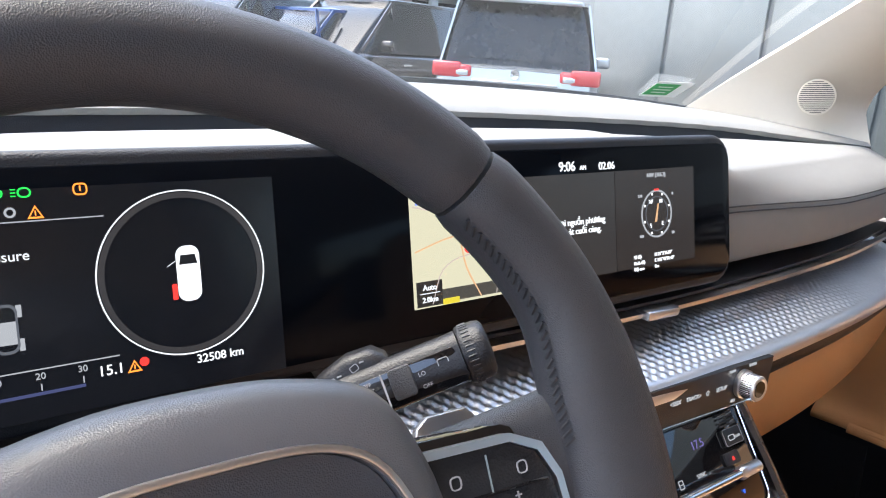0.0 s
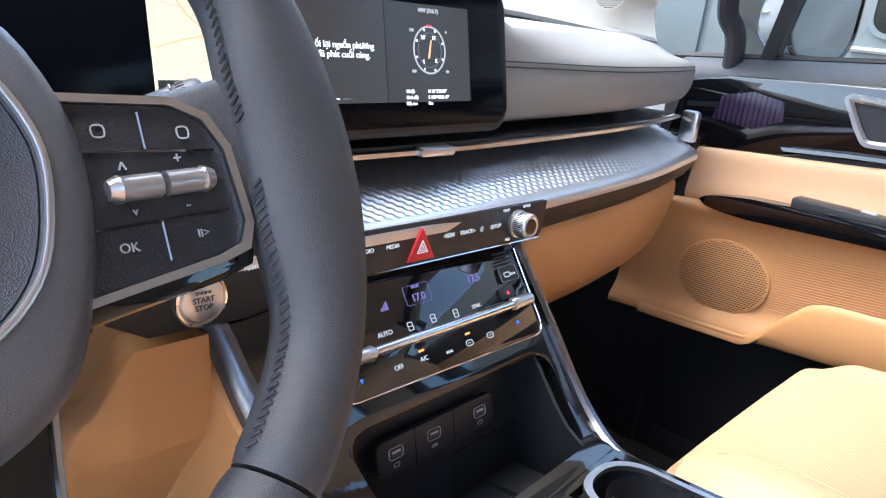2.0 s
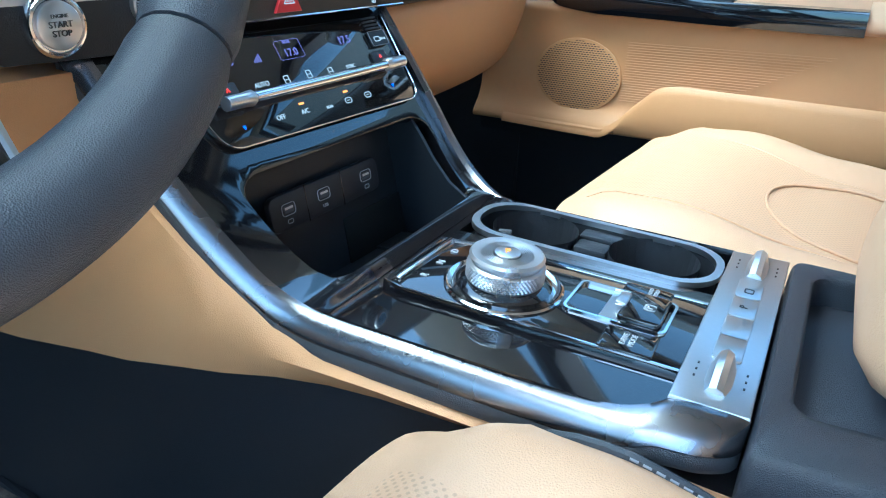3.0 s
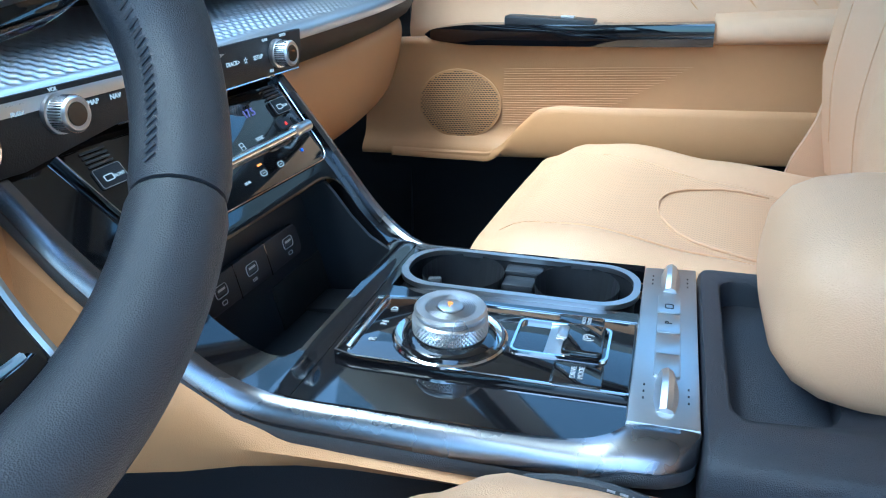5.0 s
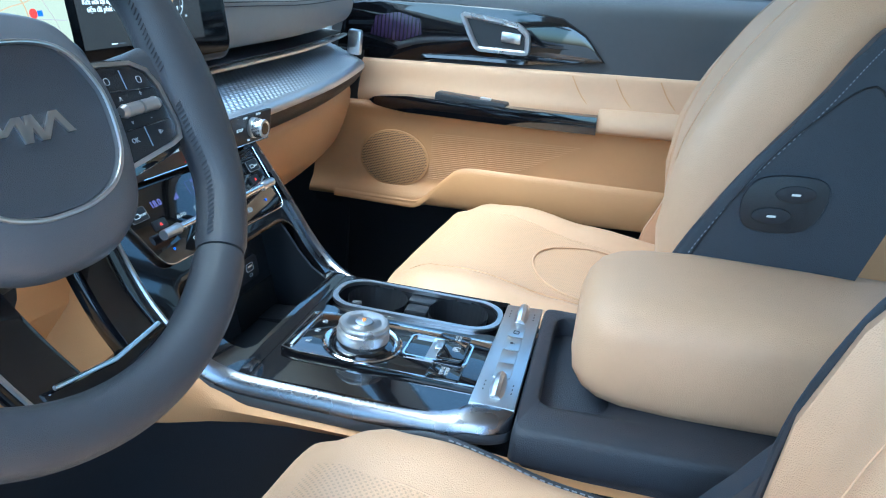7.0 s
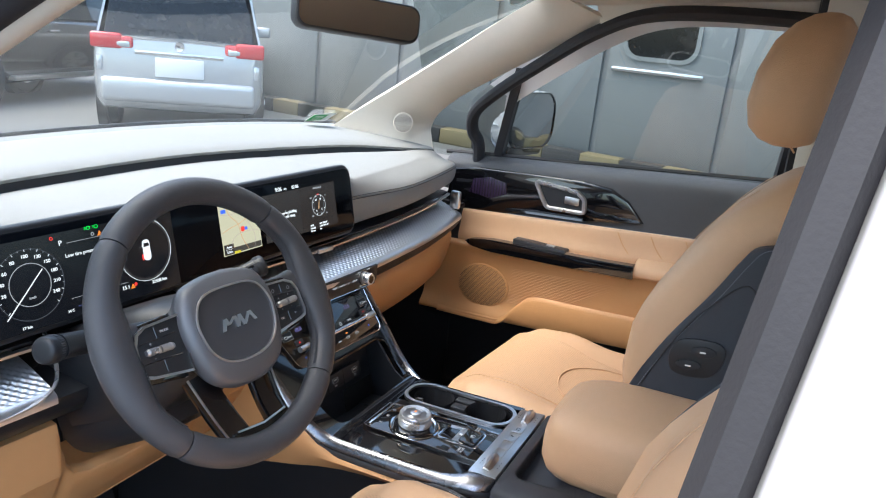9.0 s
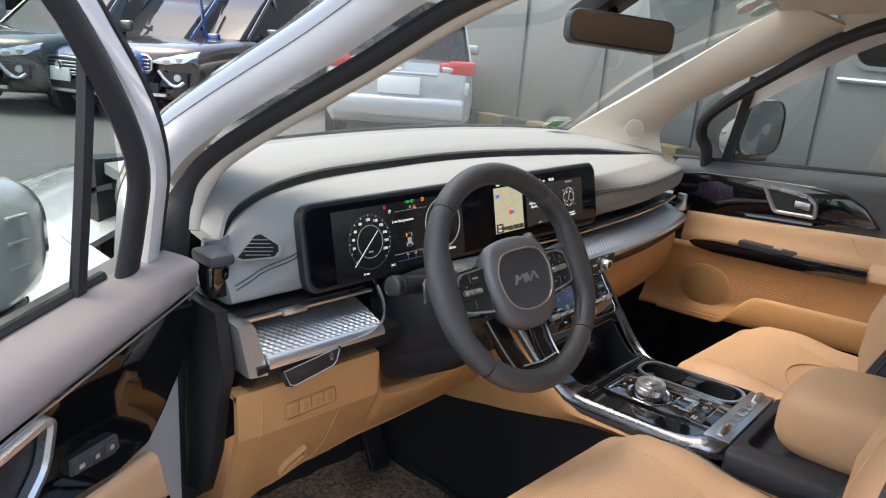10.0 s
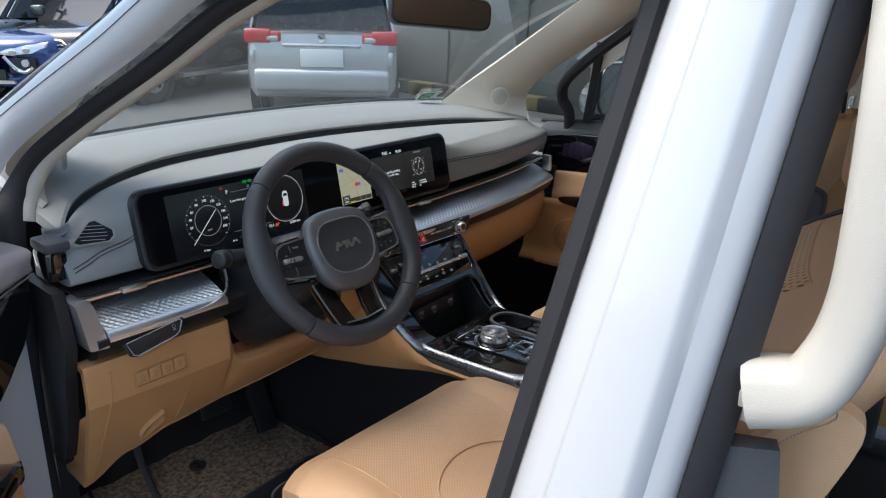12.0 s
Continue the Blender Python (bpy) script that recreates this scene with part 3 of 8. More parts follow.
part("side_cover", plate([(y, z) for y, z in side_pts], 0.02, Matrix(((0, 0, 1, -0.805), (1, 0, 0, 0), (0, 1, 0, 0), (0, 0, 0, 1))), 0.004), BLACK, dash, "dark side cover of the dashboard")

EMBOSS = mat("tan_emboss", (0.36, 0.2, 0.09), 0.6)
# switch panel, fuse flap keys and bonnet pull on the driver's side
bp = axes((-0.676, 0.574, 0.974), (0.095, -0.004, 0.008), (0, 0.1, 1))
po_ = [(-0.047, 0.005), (0.046, 0.012), (0.049, 0.008), (0.042, -0.008), (0.034, -0.0135), (-0.032, -0.0215), (-0.04, -0.018)]
swp = part("switch_panel", plate([(x * 1.12, y * 1.1) for x, y in po_], 0.006, bp @ pose(0, 0, -0.004), 0.002), BLACK, dash, "black switch panel")
part("outline", sweep([bp @ Vector((x, y, 0.0024)) for x, y in po_], circ(0.0009, 5), up=(0, -1, 0), closed=True), PRINT, swp, "fine silver outline")
part("sign", frame_of(rrect(0.006, 0.006, 0.002, 2), rrect(0.0045, 0.0045, 0.0015, 2), 0.0006, bp @ pose(0.034, 0.004, 0.002)), THREAD, swp)
part("sign", box((0.034, -0.002, 0.0024), (0.005, 0.003, 0.0006), bp), THREAD, swp, smooth=False)
ff = axes((-0.66, 0.5945, 0.896), (0.087, 0.0, 0.003), (0, 0.03, 1))
flap = part("fuse_flap", frame_of(rrect(0.094, 0.028, 0.005, 4), rrect(0.0915, 0.0255, 0.004, 4), 0.0025, ff @ pose(0, 0, -0.001)), TAN_HARD, dash, "tan raised outline of the key strip")
for k in range(4):
    fx = -0.034 + k * 0.0227
    part("key", plate(rrect(0.021, 0.023, 0.002, 2), 0.002, ff @ pose(fx, 0, -0.001), 0.0006), TAN_HARD, flap, "tan blank key")
    part("sign", frame_of(rrect(0.007, 0.006, 0.002, 2), rrect(0.0055, 0.0045, 0.0014, 2), 0.0006, ff @ pose(fx, 0.002, 0.001)), EMBOSS, flap)
    part("sign", box((fx, -0.005, 0.0012), (0.008, 0.0014, 0.0005), ff), EMBOSS, flap, smooth=False)
hl = axes((-0.672, 0.6265, 0.781), (0.052, -0.004, 0.022), (0, -0.31, 1))
lid = [(-0.03, -0.016), (0.024, -0.013), (0.031, 0.011), (-0.012, 0.006), (-0.024, -0.002)]
lid = [(p.x, p.y) for p in spl([(a, b_, 0) for a, b_ in rounded(lid, 0.005, 3)], 1, closed=True)]
inner = [(x * 0.78 + 0.001, y * 0.66 + 0.001) for x, y in lid]
pull = part("bonnet_pull", loft([[hl @ Vector((x, y, z)) for x, y in o] for o, z in ((lid, -0.006), (lid, 0.002), ([(x * 0.95, y * 0.93) for x, y in lid], 0.0035), ([(x * 1.04, y * 1.06) for x, y in inner], 0.003), (inner, 0.001), (inner, -0.01))]), TAN_HARD, dash, "tan bonnet release in a shallow hollow")
for lnp in ([(-0.6, 0.5985, 0.868), (-0.603, 0.612, 0.835), (-0.609, 0.629, 0.795), (-0.618, 0.645, 0.764), (-0.64, 0.6545, 0.747), (-0.7, 0.657, 0.73)], [(-0.745, 0.5968, 0.925), (-0.748, 0.598, 0.87), (-0.762, 0.625, 0.78), (-0.775, 0.644, 0.715)]):
    part("seam", sweep(spl(lnp, 6), circ(0.0014, 5), up=(1, 0, 0)), TAN_HARD, dash)

# ---- display panel ----
DY, DTILT = 0.6425, 12
dm = pose(-0.2475, DY, 1.131, 90 - DTILT, 0, 2.1)
disp = thing("display_panel", (-0.2475, 0.66, 1.07), "wide black glass panel holding instrument and map screens", "display")
part("housing", plate(rrect(0.818, 0.139, 0.026, 8), 0.016, dm @ pose(0, 0, -0.0185), 0.005, seg=3), BLACK, disp, "black frame of the panel")
part("rear_cover", plate(rrect(0.765, 0.11, 0.02, 6), 0.04, dm @ pose(0.006, 0, -0.056), 0.006), BLACK, disp, "black rear cover of the panel")
part("panel_glass", plate(rrect(0.802, 0.123, 0.019, 8), 0.004, dm @ pose(0, 0, -0.003), 0.0015), SCREEN, disp, "glossy black glass")


def S(x, z, h=0.0012):
    """A spot on the glass by its place across and up."""
    return dm @ pose(x + 0.2475, (z - 1.131) * 1.015, h)


def bar(name, x, z, w, hgt, m, parent, h=0.0012):
    return part(name, box((0, 0, 0), (w, hgt, 0.0003), S(x, z, h)), m, parent, smooth=False)


def ring_sign(name, x, z, r, t, m, parent, n=40, h=0.0012):
    return part(name, frame_of(circ(r, n), circ(r - t, n), 0.0003, S(x, z, h)), m, parent, smooth=False)


DIM = glow("lit_dim", (0.45, 0.5, 0.6), 0.04)
cl = part("cluster_screen", box((0, 0, 0), (0.30, 0.112, 0.0004), S(-0.452, 1.126, 0.0012)), glow("cluster_backlight", (0.012, 0.016, 0.03), 0.03), disp, "dark instrument screen", smooth=False)
mapscr = part("map_screen", box((0, 0, 0), (0.089, 0.088, 0.0004), S(-0.1645, 1.1335, 0.0012)), glow("lit_map", (0.83, 0.80, 0.58), 0.14), disp, "pale map page", smooth=False)
mid = part("message_screen", box((0, 0, 0), (0.099, 0.082, 0.0004), S(-0.058, 1.1315, 0.0012)), glow("lit_page", (0.06, 0.055, 0.055), 0.1), disp, "dark message page", smooth=False)
rgt = part("compass_screen", box((0, 0, 0), (0.105, 0.082, 0.0004), S(0.0448, 1.1315, 0.0012)), glow("lit_page_brown", (0.05, 0.042, 0.04), 0.1), disp, "dark compass page", smooth=False)
H = 0.0018
# instrument page: speedometer
ring_sign("speed_ring", -0.528, 1.126, 0.027, 0.001, LIT_GREY, cl, h=H)
ring_sign("speed_rim", -0.528, 1.126, 0.0445, 0.0006, DIM, cl, h=H)
for k in range(25):
    a = radians(222 - k * 264 / 24)
    r0 = 0.041 if k % 2 == 0 else 0.0425
    p, q = Vector((r0 * math.cos(a), r0 * math.sin(a), 0)), Vector((0.0445 * math.cos(a), 0.0445 * math.sin(a), 0))
    m0 = S(-0.528, 1.126, H)
    part("tick", sweep([m0 @ p, m0 @ q], circ(0.0004, 4), up=(0, -1, 0)), LIT_WHITE if k % 2 == 0 else LIT_GREY, cl, smooth=False)
for text, a in (("20", 190), ("40", 168), ("60", 146), ("80", 120), ("100", 92), ("120", 65), ("150", 42), ("180", 18), ("210", -4), ("240", -26)):
    words("numeral", text, 0.0062, S(-0.528 + 0.035 * math.cos(radians(a)), 1.126 + 0.035 * math.sin(radians(a)), H), LIT_WHITE, cl)
m0 = S(-0.528, 1.126, H + 0.0004)
part("needle", sweep([m0 @ Vector((0.018, 0.016, 0)), m0 @ Vector((-0.036, -0.036, 0))], circ(0.0007, 5), up=(0, -1, 0)), LIT_WHITE, cl)
words("unit", "km/h", 0.0045, S(-0.528, 1.110, H), LIT_GREY, cl)
words("gear", "P", 0.0095, S(-0.4805, 1.1673, H), LIT_WHITE, cl)
words("fuel", "17 km", 0.0052, S(-0.5418, 1.076, H), LIT_WHITE, cl)
words("temperature", "34 C", 0.0048, S(-0.482, 1.080, H), LIT_WHITE, cl)
words("warning_text", "Low tire pressure", 0.0068, S(-0.452, 1.150, H), LIT_WHITE, cl)
for x0, x1, z in ((-0.472, -0.393, 1.166), (-0.478, -0.392, 1.0953)):
    bar("rule", (x0 + x1) / 2, z, x1 - x0, 0.0006, LIT_GREY, cl, H)
# tell-tales
for x in (-0.4385, -0.4268):
    part("beam_sign", frame_of(rrect(0.006, 0.005, 0.0024, 3), rrect(0.0044, 0.0034, 0.0016, 3), 0.0003, S(x, 1.1795, H)), LIT_GREEN, cl, smooth=False)
    for k in (-1, 0, 1):
        bar("beam_ray", x - 0.0046, 1.1795 + k * 0.0015, 0.0022, 0.0005, LIT_GREEN, cl, H)
part("tyre_sign", frame_of(rrect(0.0066, 0.006, 0.002, 3), rrect(0.0052, 0.0044, 0.0015, 3), 0.0003, S(-0.4025, 1.1798, H)), LIT_ORANGE, cl, smooth=False)
bar("tyre_mark", -0.4025, 1.1802, 0.0007, 0.0028, LIT_ORANGE, cl, H)
tri = [(-0.0036, -0.003), (0.0036, -0.003), (0, 0.0033)]
for x, z in ((-0.4229, 1.170), (-0.3853, 1.0883)):
    part("caution_sign", frame_of(tri, [(a * 0.68, b * 0.68 - 0.0001) for a, b in tri], 0.0003, S(x, z, H)), LIT_ORANGE, cl, smooth=False)
    bar("caution_mark", x, z - 0.0004, 0.0006, 0.0024, LIT_ORANGE, cl, H)
ring_sign("cog_sign", -0.4335, 1.1705, 0.0026, 0.0011, LIT_GREY, cl, 10, H)
part("alert_dot", plate(circ(0.0024, 16), 0.0003, S(-0.3804, 1.0898, H)), LIT_RED, cl, smooth=False)
ring_sign("belt_sign", -0.4915, 1.1755, 0.0024, 0.001, LIT_RED, cl, 10, H)
words("trip", "15.1", 0.0075, S(-0.3966, 1.0885, H), LIT_WHITE, cl)
for text, x in (("10", -0.447), ("20", -0.4284), ("30", -0.4097)):
    words("scale_number", text, 0.0046, S(x, 1.0918, H), LIT_GREY, cl)
    bar("scale_tick", x, 1.0865, 0.0006, 0.0034, LIT_GREY, cl, H)
bar("scale_bar", -0.44, 1.0835, 0.062, 0.0016, glow("lit_navy", (0.1, 0.12, 0.3), 0.1), cl, H)
# small car with low tyres
part("car_sign", frame_of(rrect(0.0105, 0.024, 0.004, 4), rrect(0.0085, 0.021, 0.0032, 4), 0.0003, S(-0.4405, 1.1165, H)), DIM, cl, smooth=False)
bar("car_cab", -0.4405, 1.1145, 0.0085, 0.011, LIT_GREY, cl, H)
for x, z, m in ((-0.4465, 1.1245, LIT_ORANGE), (-0.4345, 1.1245, LIT_GREY), (-0.4465, 1.1085, LIT_GREY), (-0.4345, 1.1085, LIT_GREY)):
    bar("tyre_spot", x, z, 0.0024, 0.006, m, cl, H)
# right round dial with the open-door sign
ring_sign("round_dial", -0.3554, 1.133, 0.0445, 0.0007, LIT_WHITE, cl, 56, H)
ring_sign("round_shade", -0.3554, 1.133, 0.0432, 0.003, glow("lit_grey_soft", (0.6, 0.58, 0.62), 0.012), cl, 56, H)
white_car = part("door_ajar_sign", plate(rrect(0.0125, 0.030, 0.005, 5), 0.0003, S(-0.3535, 1.1325, H)), LIT_WHITE, cl, "white car sign with a red door", smooth=False)
part("sign_glass", plate([(-0.0048, -0.002), (0.0048, -0.002), (0.0038, 0.003), (-0.0038, 0.003)], 0.0003, S(-0.3535, 1.1395, H + 0.0004)), BLACK, white_car, smooth=False)
part("sign_door", plate([(0, 0), (0.0006, 0.0006), (-0.004, -0.002), (-0.0044, -0.0026)], 0.0003, S(-0.3602, 1.1395, H + 0.0002)), LIT_WHITE, white_car, smooth=False)
part("sign_red", plate(rrect(0.0026, 0.0085, 0.0006, 2), 0.0003, S(-0.3615, 1.1235, H + 0.0002)), LIT_RED, white_car, smooth=False)
words("odometer", "32508 km", 0.0066, S(-0.3401, 1.0855, H), LIT_WHITE, cl)
# map page
ROAD = glow("lit_road", (0.9, 0.55, 0.3), 0.14)
PALE_ROAD = glow("lit_pale_road", (0.75, 0.62, 0.55), 0.13)
for pts, w, m in (([(-0.03, 0.042), (-0.022, 0.02), (-0.006, 0.004), (0.0, -0.02), (0.012, -0.042)], 0.0007, ROAD), ([(-0.042, -0.006), (-0.02, 0.0), (0.0, 0.004), (0.024, 0.014), (0.042, 0.018)], 0.0006, ROAD),
                  ([(0.012, 0.042), (0.01, 0.02), (0.02, 0.0), (0.03, -0.02), (0.026, -0.042)], 0.0005, PALE_ROAD), ([(-0.042, 0.024), (-0.02, 0.02), (0.006, 0.026), (0.042, 0.03)], 0.0005, PALE_ROAD), ([(-0.03, -0.042), (-0.02, -0.02), (0.002, -0.012), (0.042, -0.014)], 0.0005, PALE_ROAD)):
    m0 = S(-0.1645, 1.1335, H)
    part("map_road", sweep([m0 @ p for p in spl([(x, y, 0) for x, y in pts], 4)], circ(w, 4), up=(0, -1, 0)), m, mapscr, smooth=False)
part("map_marker", plate(circ(0.0045, 18), 0.0003, S(-0.1614, 1.127, H + 0.0003)), LIT_RED, mapscr, smooth=False)
bar("map_flag", -0.1534, 1.127, 0.006, 0.005, LIT_BLUE, mapscr, H + 0.0002)
bar("map_shield", -0.1993, 1.161, 0.010, 0.006, LIT_BLUE, mapscr, H + 0.0002)
bar("map_footer", -0.155, 1.0965, 0.066, 0.009, glow("lit_footer", (0.1, 0.1, 0.09), 0.1), mapscr, H)
bar("map_scale_box", -0.1965, 1.0995, 0.021, 0.017, glow("lit_dark_box", (0.03, 0.03, 0.03), 0.1), mapscr, H)
bar("map_yellow", -0.179, 1.0925, 0.014, 0.004, glow("lit_yellow", (0.9, 0.75, 0.05), 0.14), mapscr, H + 0.0003)
words("map_word", "Auto", 0.0055, S(-0.1965, 1.1035, H + 0.0004), LIT_WHITE, mapscr)
words("map_word", "2.0km", 0.0052, S(-0.1965, 1.0955, H + 0.0004), LIT_WHITE, mapscr)
bar("map_scale_line", -0.1965, 1.0998, 0.016, 0.0005, LIT_WHITE, mapscr, H + 0.0004)
words("page_word", "Menu", 0.0046, S(-0.195, 1.1815, 0.0014), LIT_WHITE, disp)
# message page
words("clock", "9:06", 0.0105, S(-0.0621, 1.1773, 0.0014), LIT_WHITE, disp)
words("clock", "AM", 0.005, S(-0.0447, 1.176, 0.0014), LIT_WHITE, disp)
words("date", "02.06", 0.0085, S(-0.0172, 1.1765, 0.0014), LIT_WHITE, disp)
words("message", "K\u1ebft n\u1ed1i l\u1ea1i ngu\u1ed3n ph\u01b0\u01a1ng\nti\u1ec7n \u0111\u00e3 ph\u00e1t cu\u1ed1i c\u00f9ng.", 0.0072, S(-0.0597, 1.1315, H), LIT_WHITE, mid)
bar("page_dot", -0.065, 1.0945, 0.009, 0.0012, LIT_WHITE, mid, H)
bar("page_dot", -0.053, 1.0945, 0.009, 0.0012, DIM, mid, H)
# compass page
words("heading", "NW (316.7)", 0.005, S(0.0444, 1.1667, H), LIT_GREY, rgt)
ring_sign("compass_rim", 0.044, 1.1343, 0.0205, 0.0016, LIT_GREY, rgt, 40, H)
ring_sign("compass_ring", 0.044, 1.1343, 0.015, 0.0008, DIM, rgt, 40, H)
for k in range(8):
    a = radians(45 * k + 20)
    part("compass_mark", plate(circ(0.0012, 6), 0.0003, S(0.044 + 0.0175 * math.cos(a), 1.1343 + 0.0175 * math.sin(a), H + 0.0002)), LIT_WHITE, rgt, smooth=False)
part("compass_needle", plate([(-0.0012, -0.007), (0.0014, -0.007), (0.0045, 0.0085), (0.003, 0.0085)], 0.0003, S(0.0425, 1.1343, H)), ROAD, rgt, smooth=False)
bar("compass_tip", 0.044, 1.1545, 0.006, 0.0016, LIT_RED, rgt, H + 0.0003)
for text, x, z in (("S", 0.036, 1.1245), ("E", 0.052, 1.1255), ("N", 0.05, 1.1445), ("W", 0.0365, 1.1445)):
    words("compass_letter", text, 0.005, S(x, z, H), LIT_WHITE, rgt)
for text, x, z in (("270", 0.0225, 1.150), ("0", 0.066, 1.150), ("180", 0.0235, 1.1165), ("90", 0.066, 1.1165)):
    words("compass_number", text, 0.0036, S(x, z, H), LIT_GREY, rgt)
for k, (a, b) in enumerate((("V\u0129 \u0111\u1ed9", "N 21\u00b02'35.09\""), ("Kinh \u0111\u1ed9", "E 105\u00b045'31.49\""), ("\u0110\u1ed9 cao", "0m"))):
    words("place_word", a, 0.0042, S(0.013, 1.0998 - k * 0.005, H), LIT_WHITE, rgt, align="LEFT")
    words("place_word", b, 0.0042, S(0.040, 1.0998 - k * 0.005, H), LIT_WHITE, rgt, align="LEFT")


# ---- steering wheel ----
WC = Vector((-0.412, 0.4165, 1.1115))
TW = radians(29)
wmx = axes(WC, (1, 0, 0), (0, math.sin(TW), math.cos(TW)))
WN = wmx.to_3x3() @ Vector((0, 0, 1))
wheel = thing("steering_wheel", WC + Vector((0, 0.08, -0.05)), "dark leather steering wheel with silver accents", "steering wheel")
R = 0.162


def W(x, y, z=0.0):
    return wmx @ Vector((x, y, z))


def rim_pt(a, r=R):
    return Vector((r * math.cos(radians(a)), r * math.sin(radians(a)), 0.0))


def rim_grip(a):
    b = abs((a + 90) % 180 - 90)
    return 0.0065 * math.exp(-(b / 20) ** 4)


def rim_arc(a0, a1, n):
    rings = []
    for i in range(n + 1):
        a = a0 + (a1 - a0) * i / n
        rad, end = rim_pt(a, 1.0), min(i, n - i)
        g = 0.93 if end == 0 else 1.0
        add = rim_grip(a)
        c = rim_pt(a, R - add * 0.9)
        ring = []
        for k in range(18):
            q = 2 * math.pi * k / 18
            ring.append(wmx @ (c + rad * ((0.0172 * g + add) * math.cos(q)) + Vector((0, 0, 0.0175 * g * math.sin(q)))))
        rings.append(ring)
    return loft(rings)


for a0, a1, nm in ((45.3, 134.7, "rim_top"), (135.3, 224.7, "rim_left"), (225.3, 314.7, "rim_bottom"), (315.3, 404.7, "rim_right")):
    sec = part(nm, rim_arc(a0, a1, 40), WHEEL, wheel, "smooth dark leather rim section")
    # crossed stitches along the inner side of the rim
    if nm in ("rim_left", "rim_right"):
        b = B()
        n = 64
        for i in range(n):
            a = a0 + 2 + (a1 - a0 - 4) * i / n
            if abs((a + 90) % 180 - 90) < 5:
                continue
            add = rim_grip(a)

            def on(ang, q):
                c, rad = rim_pt(ang, R - add * 0.9), rim_pt(ang, 1.0)
                return wmx @ (c + rad * ((0.0178 + add) * math.cos(radians(q))) + Vector((0, 0, 0.0181 * math.sin(radians(q)))))
            sweep([on(a, 168), on(a + 0.5, 162), on(a + 1.0, 156)], circ(0.0007, 5), up=WN, bm=b)
        tagged(part("stitching", b, BLACK_THREAD, sec, "dark crossed leather stitching"), kind="stuff")

# airbag cover, emblem ring and badge
hub = [(-0.076, 0.0), (-0.072, 0.028), (-0.058, 0.052), (-0.03, 0.061), (0.0, 0.063), (0.03, 0.061), (0.058, 0.052), (0.072, 0.028), (0.076, 0.0), (0.07, -0.035), (0.056, -0.064), (0.03, -0.079), (0.0, -0.082), (-0.03, -0.079), (-0.056, -0.064), (-0.07, -0.035)]
hub_line = spl([(x, y, 0) for x, y in hub], 4, closed=True)
bezel = [(-0.060, -0.005), (-0.058, 0.012), (-0.048, 0.029), (-0.03, 0.037), (0.0, 0.0385), (0.03, 0.037), (0.048, 0.029), (0.058, 0.012), (0.060, -0.005), (0.054, -0.03), (0.04, -0.046), (0.02, -0.0535), (0.0, -0.055), (-0.02, -0.0535), (-0.04, -0.046), (-0.054, -0.03)]
bezel_line = spl([(x, y, 0) for x, y in bezel], 4, closed=True)
rings = []
for z, s in ((-0.06, 0.62), (-0.045, 0.72), (-0.03, 0.82), (-0.015, 0.93), (-0.006, 0.98), (0.001, 0.99), (0.0075, 0.95), (0.0118, 0.89)):
    rings.append([W(p.x * s + 0.003, p.y * s - 0.004, z) for p in hub_line])
for z, s in ((0.0138, 1.05), (0.0146, 1.0), (0.0146, 0.96), (0.009, 0.955), (0.008, 0.3)):
    rings.append([W(p.x * s + 0.003, p.y * s - 0.001, z) for p in bezel_line])
part("airbag_cover", loft(rings), HUB, wheel, "smooth dark airbag cover")
rings = [[W(p.x * s + 0.003, p.y * s - 0.001, z) for p in bezel_line] for z, s in ((0.0095, 0.95), (0.0125, 0.948), (0.0122, 0.93), (0.0114, 0.82), (0.0108, 0.4), (0.0108, 0.05))]
part("emblem_field", loft(rings), WHEEL, wheel, "grained dark leather field round the badge")
e_line = [W(p.x * 0.985 + 0.003, p.y * 0.985 - 0.001, 0.0146) for p in bezel_line]
part("emblem_ring", sweep(e_line, rrect(0.0026, 0.0034, 0.001, 2), up=WN, closed=True), SILVER, wheel, "thin satin silver ring")
zig = [(-0.0265, -0.0072), (-0.0205, 0.0072), (-0.0175, -0.0016), (-0.0055, 0.0072), (-0.004, -0.0072), (0.002, 0.0072), (0.0065, -0.0072), (0.0185, 0.0072), (0.0255, -0.0056)]
bd = slab([[W(x + 0.0065 + q, y - 0.0082, 0.0123) for q in (-0.0024, 0.0024)] for x, y in zig], 0.0018, WN)
part("badge", bd, SILVER, wheel, "bright metal zigzag badge", smooth=False)

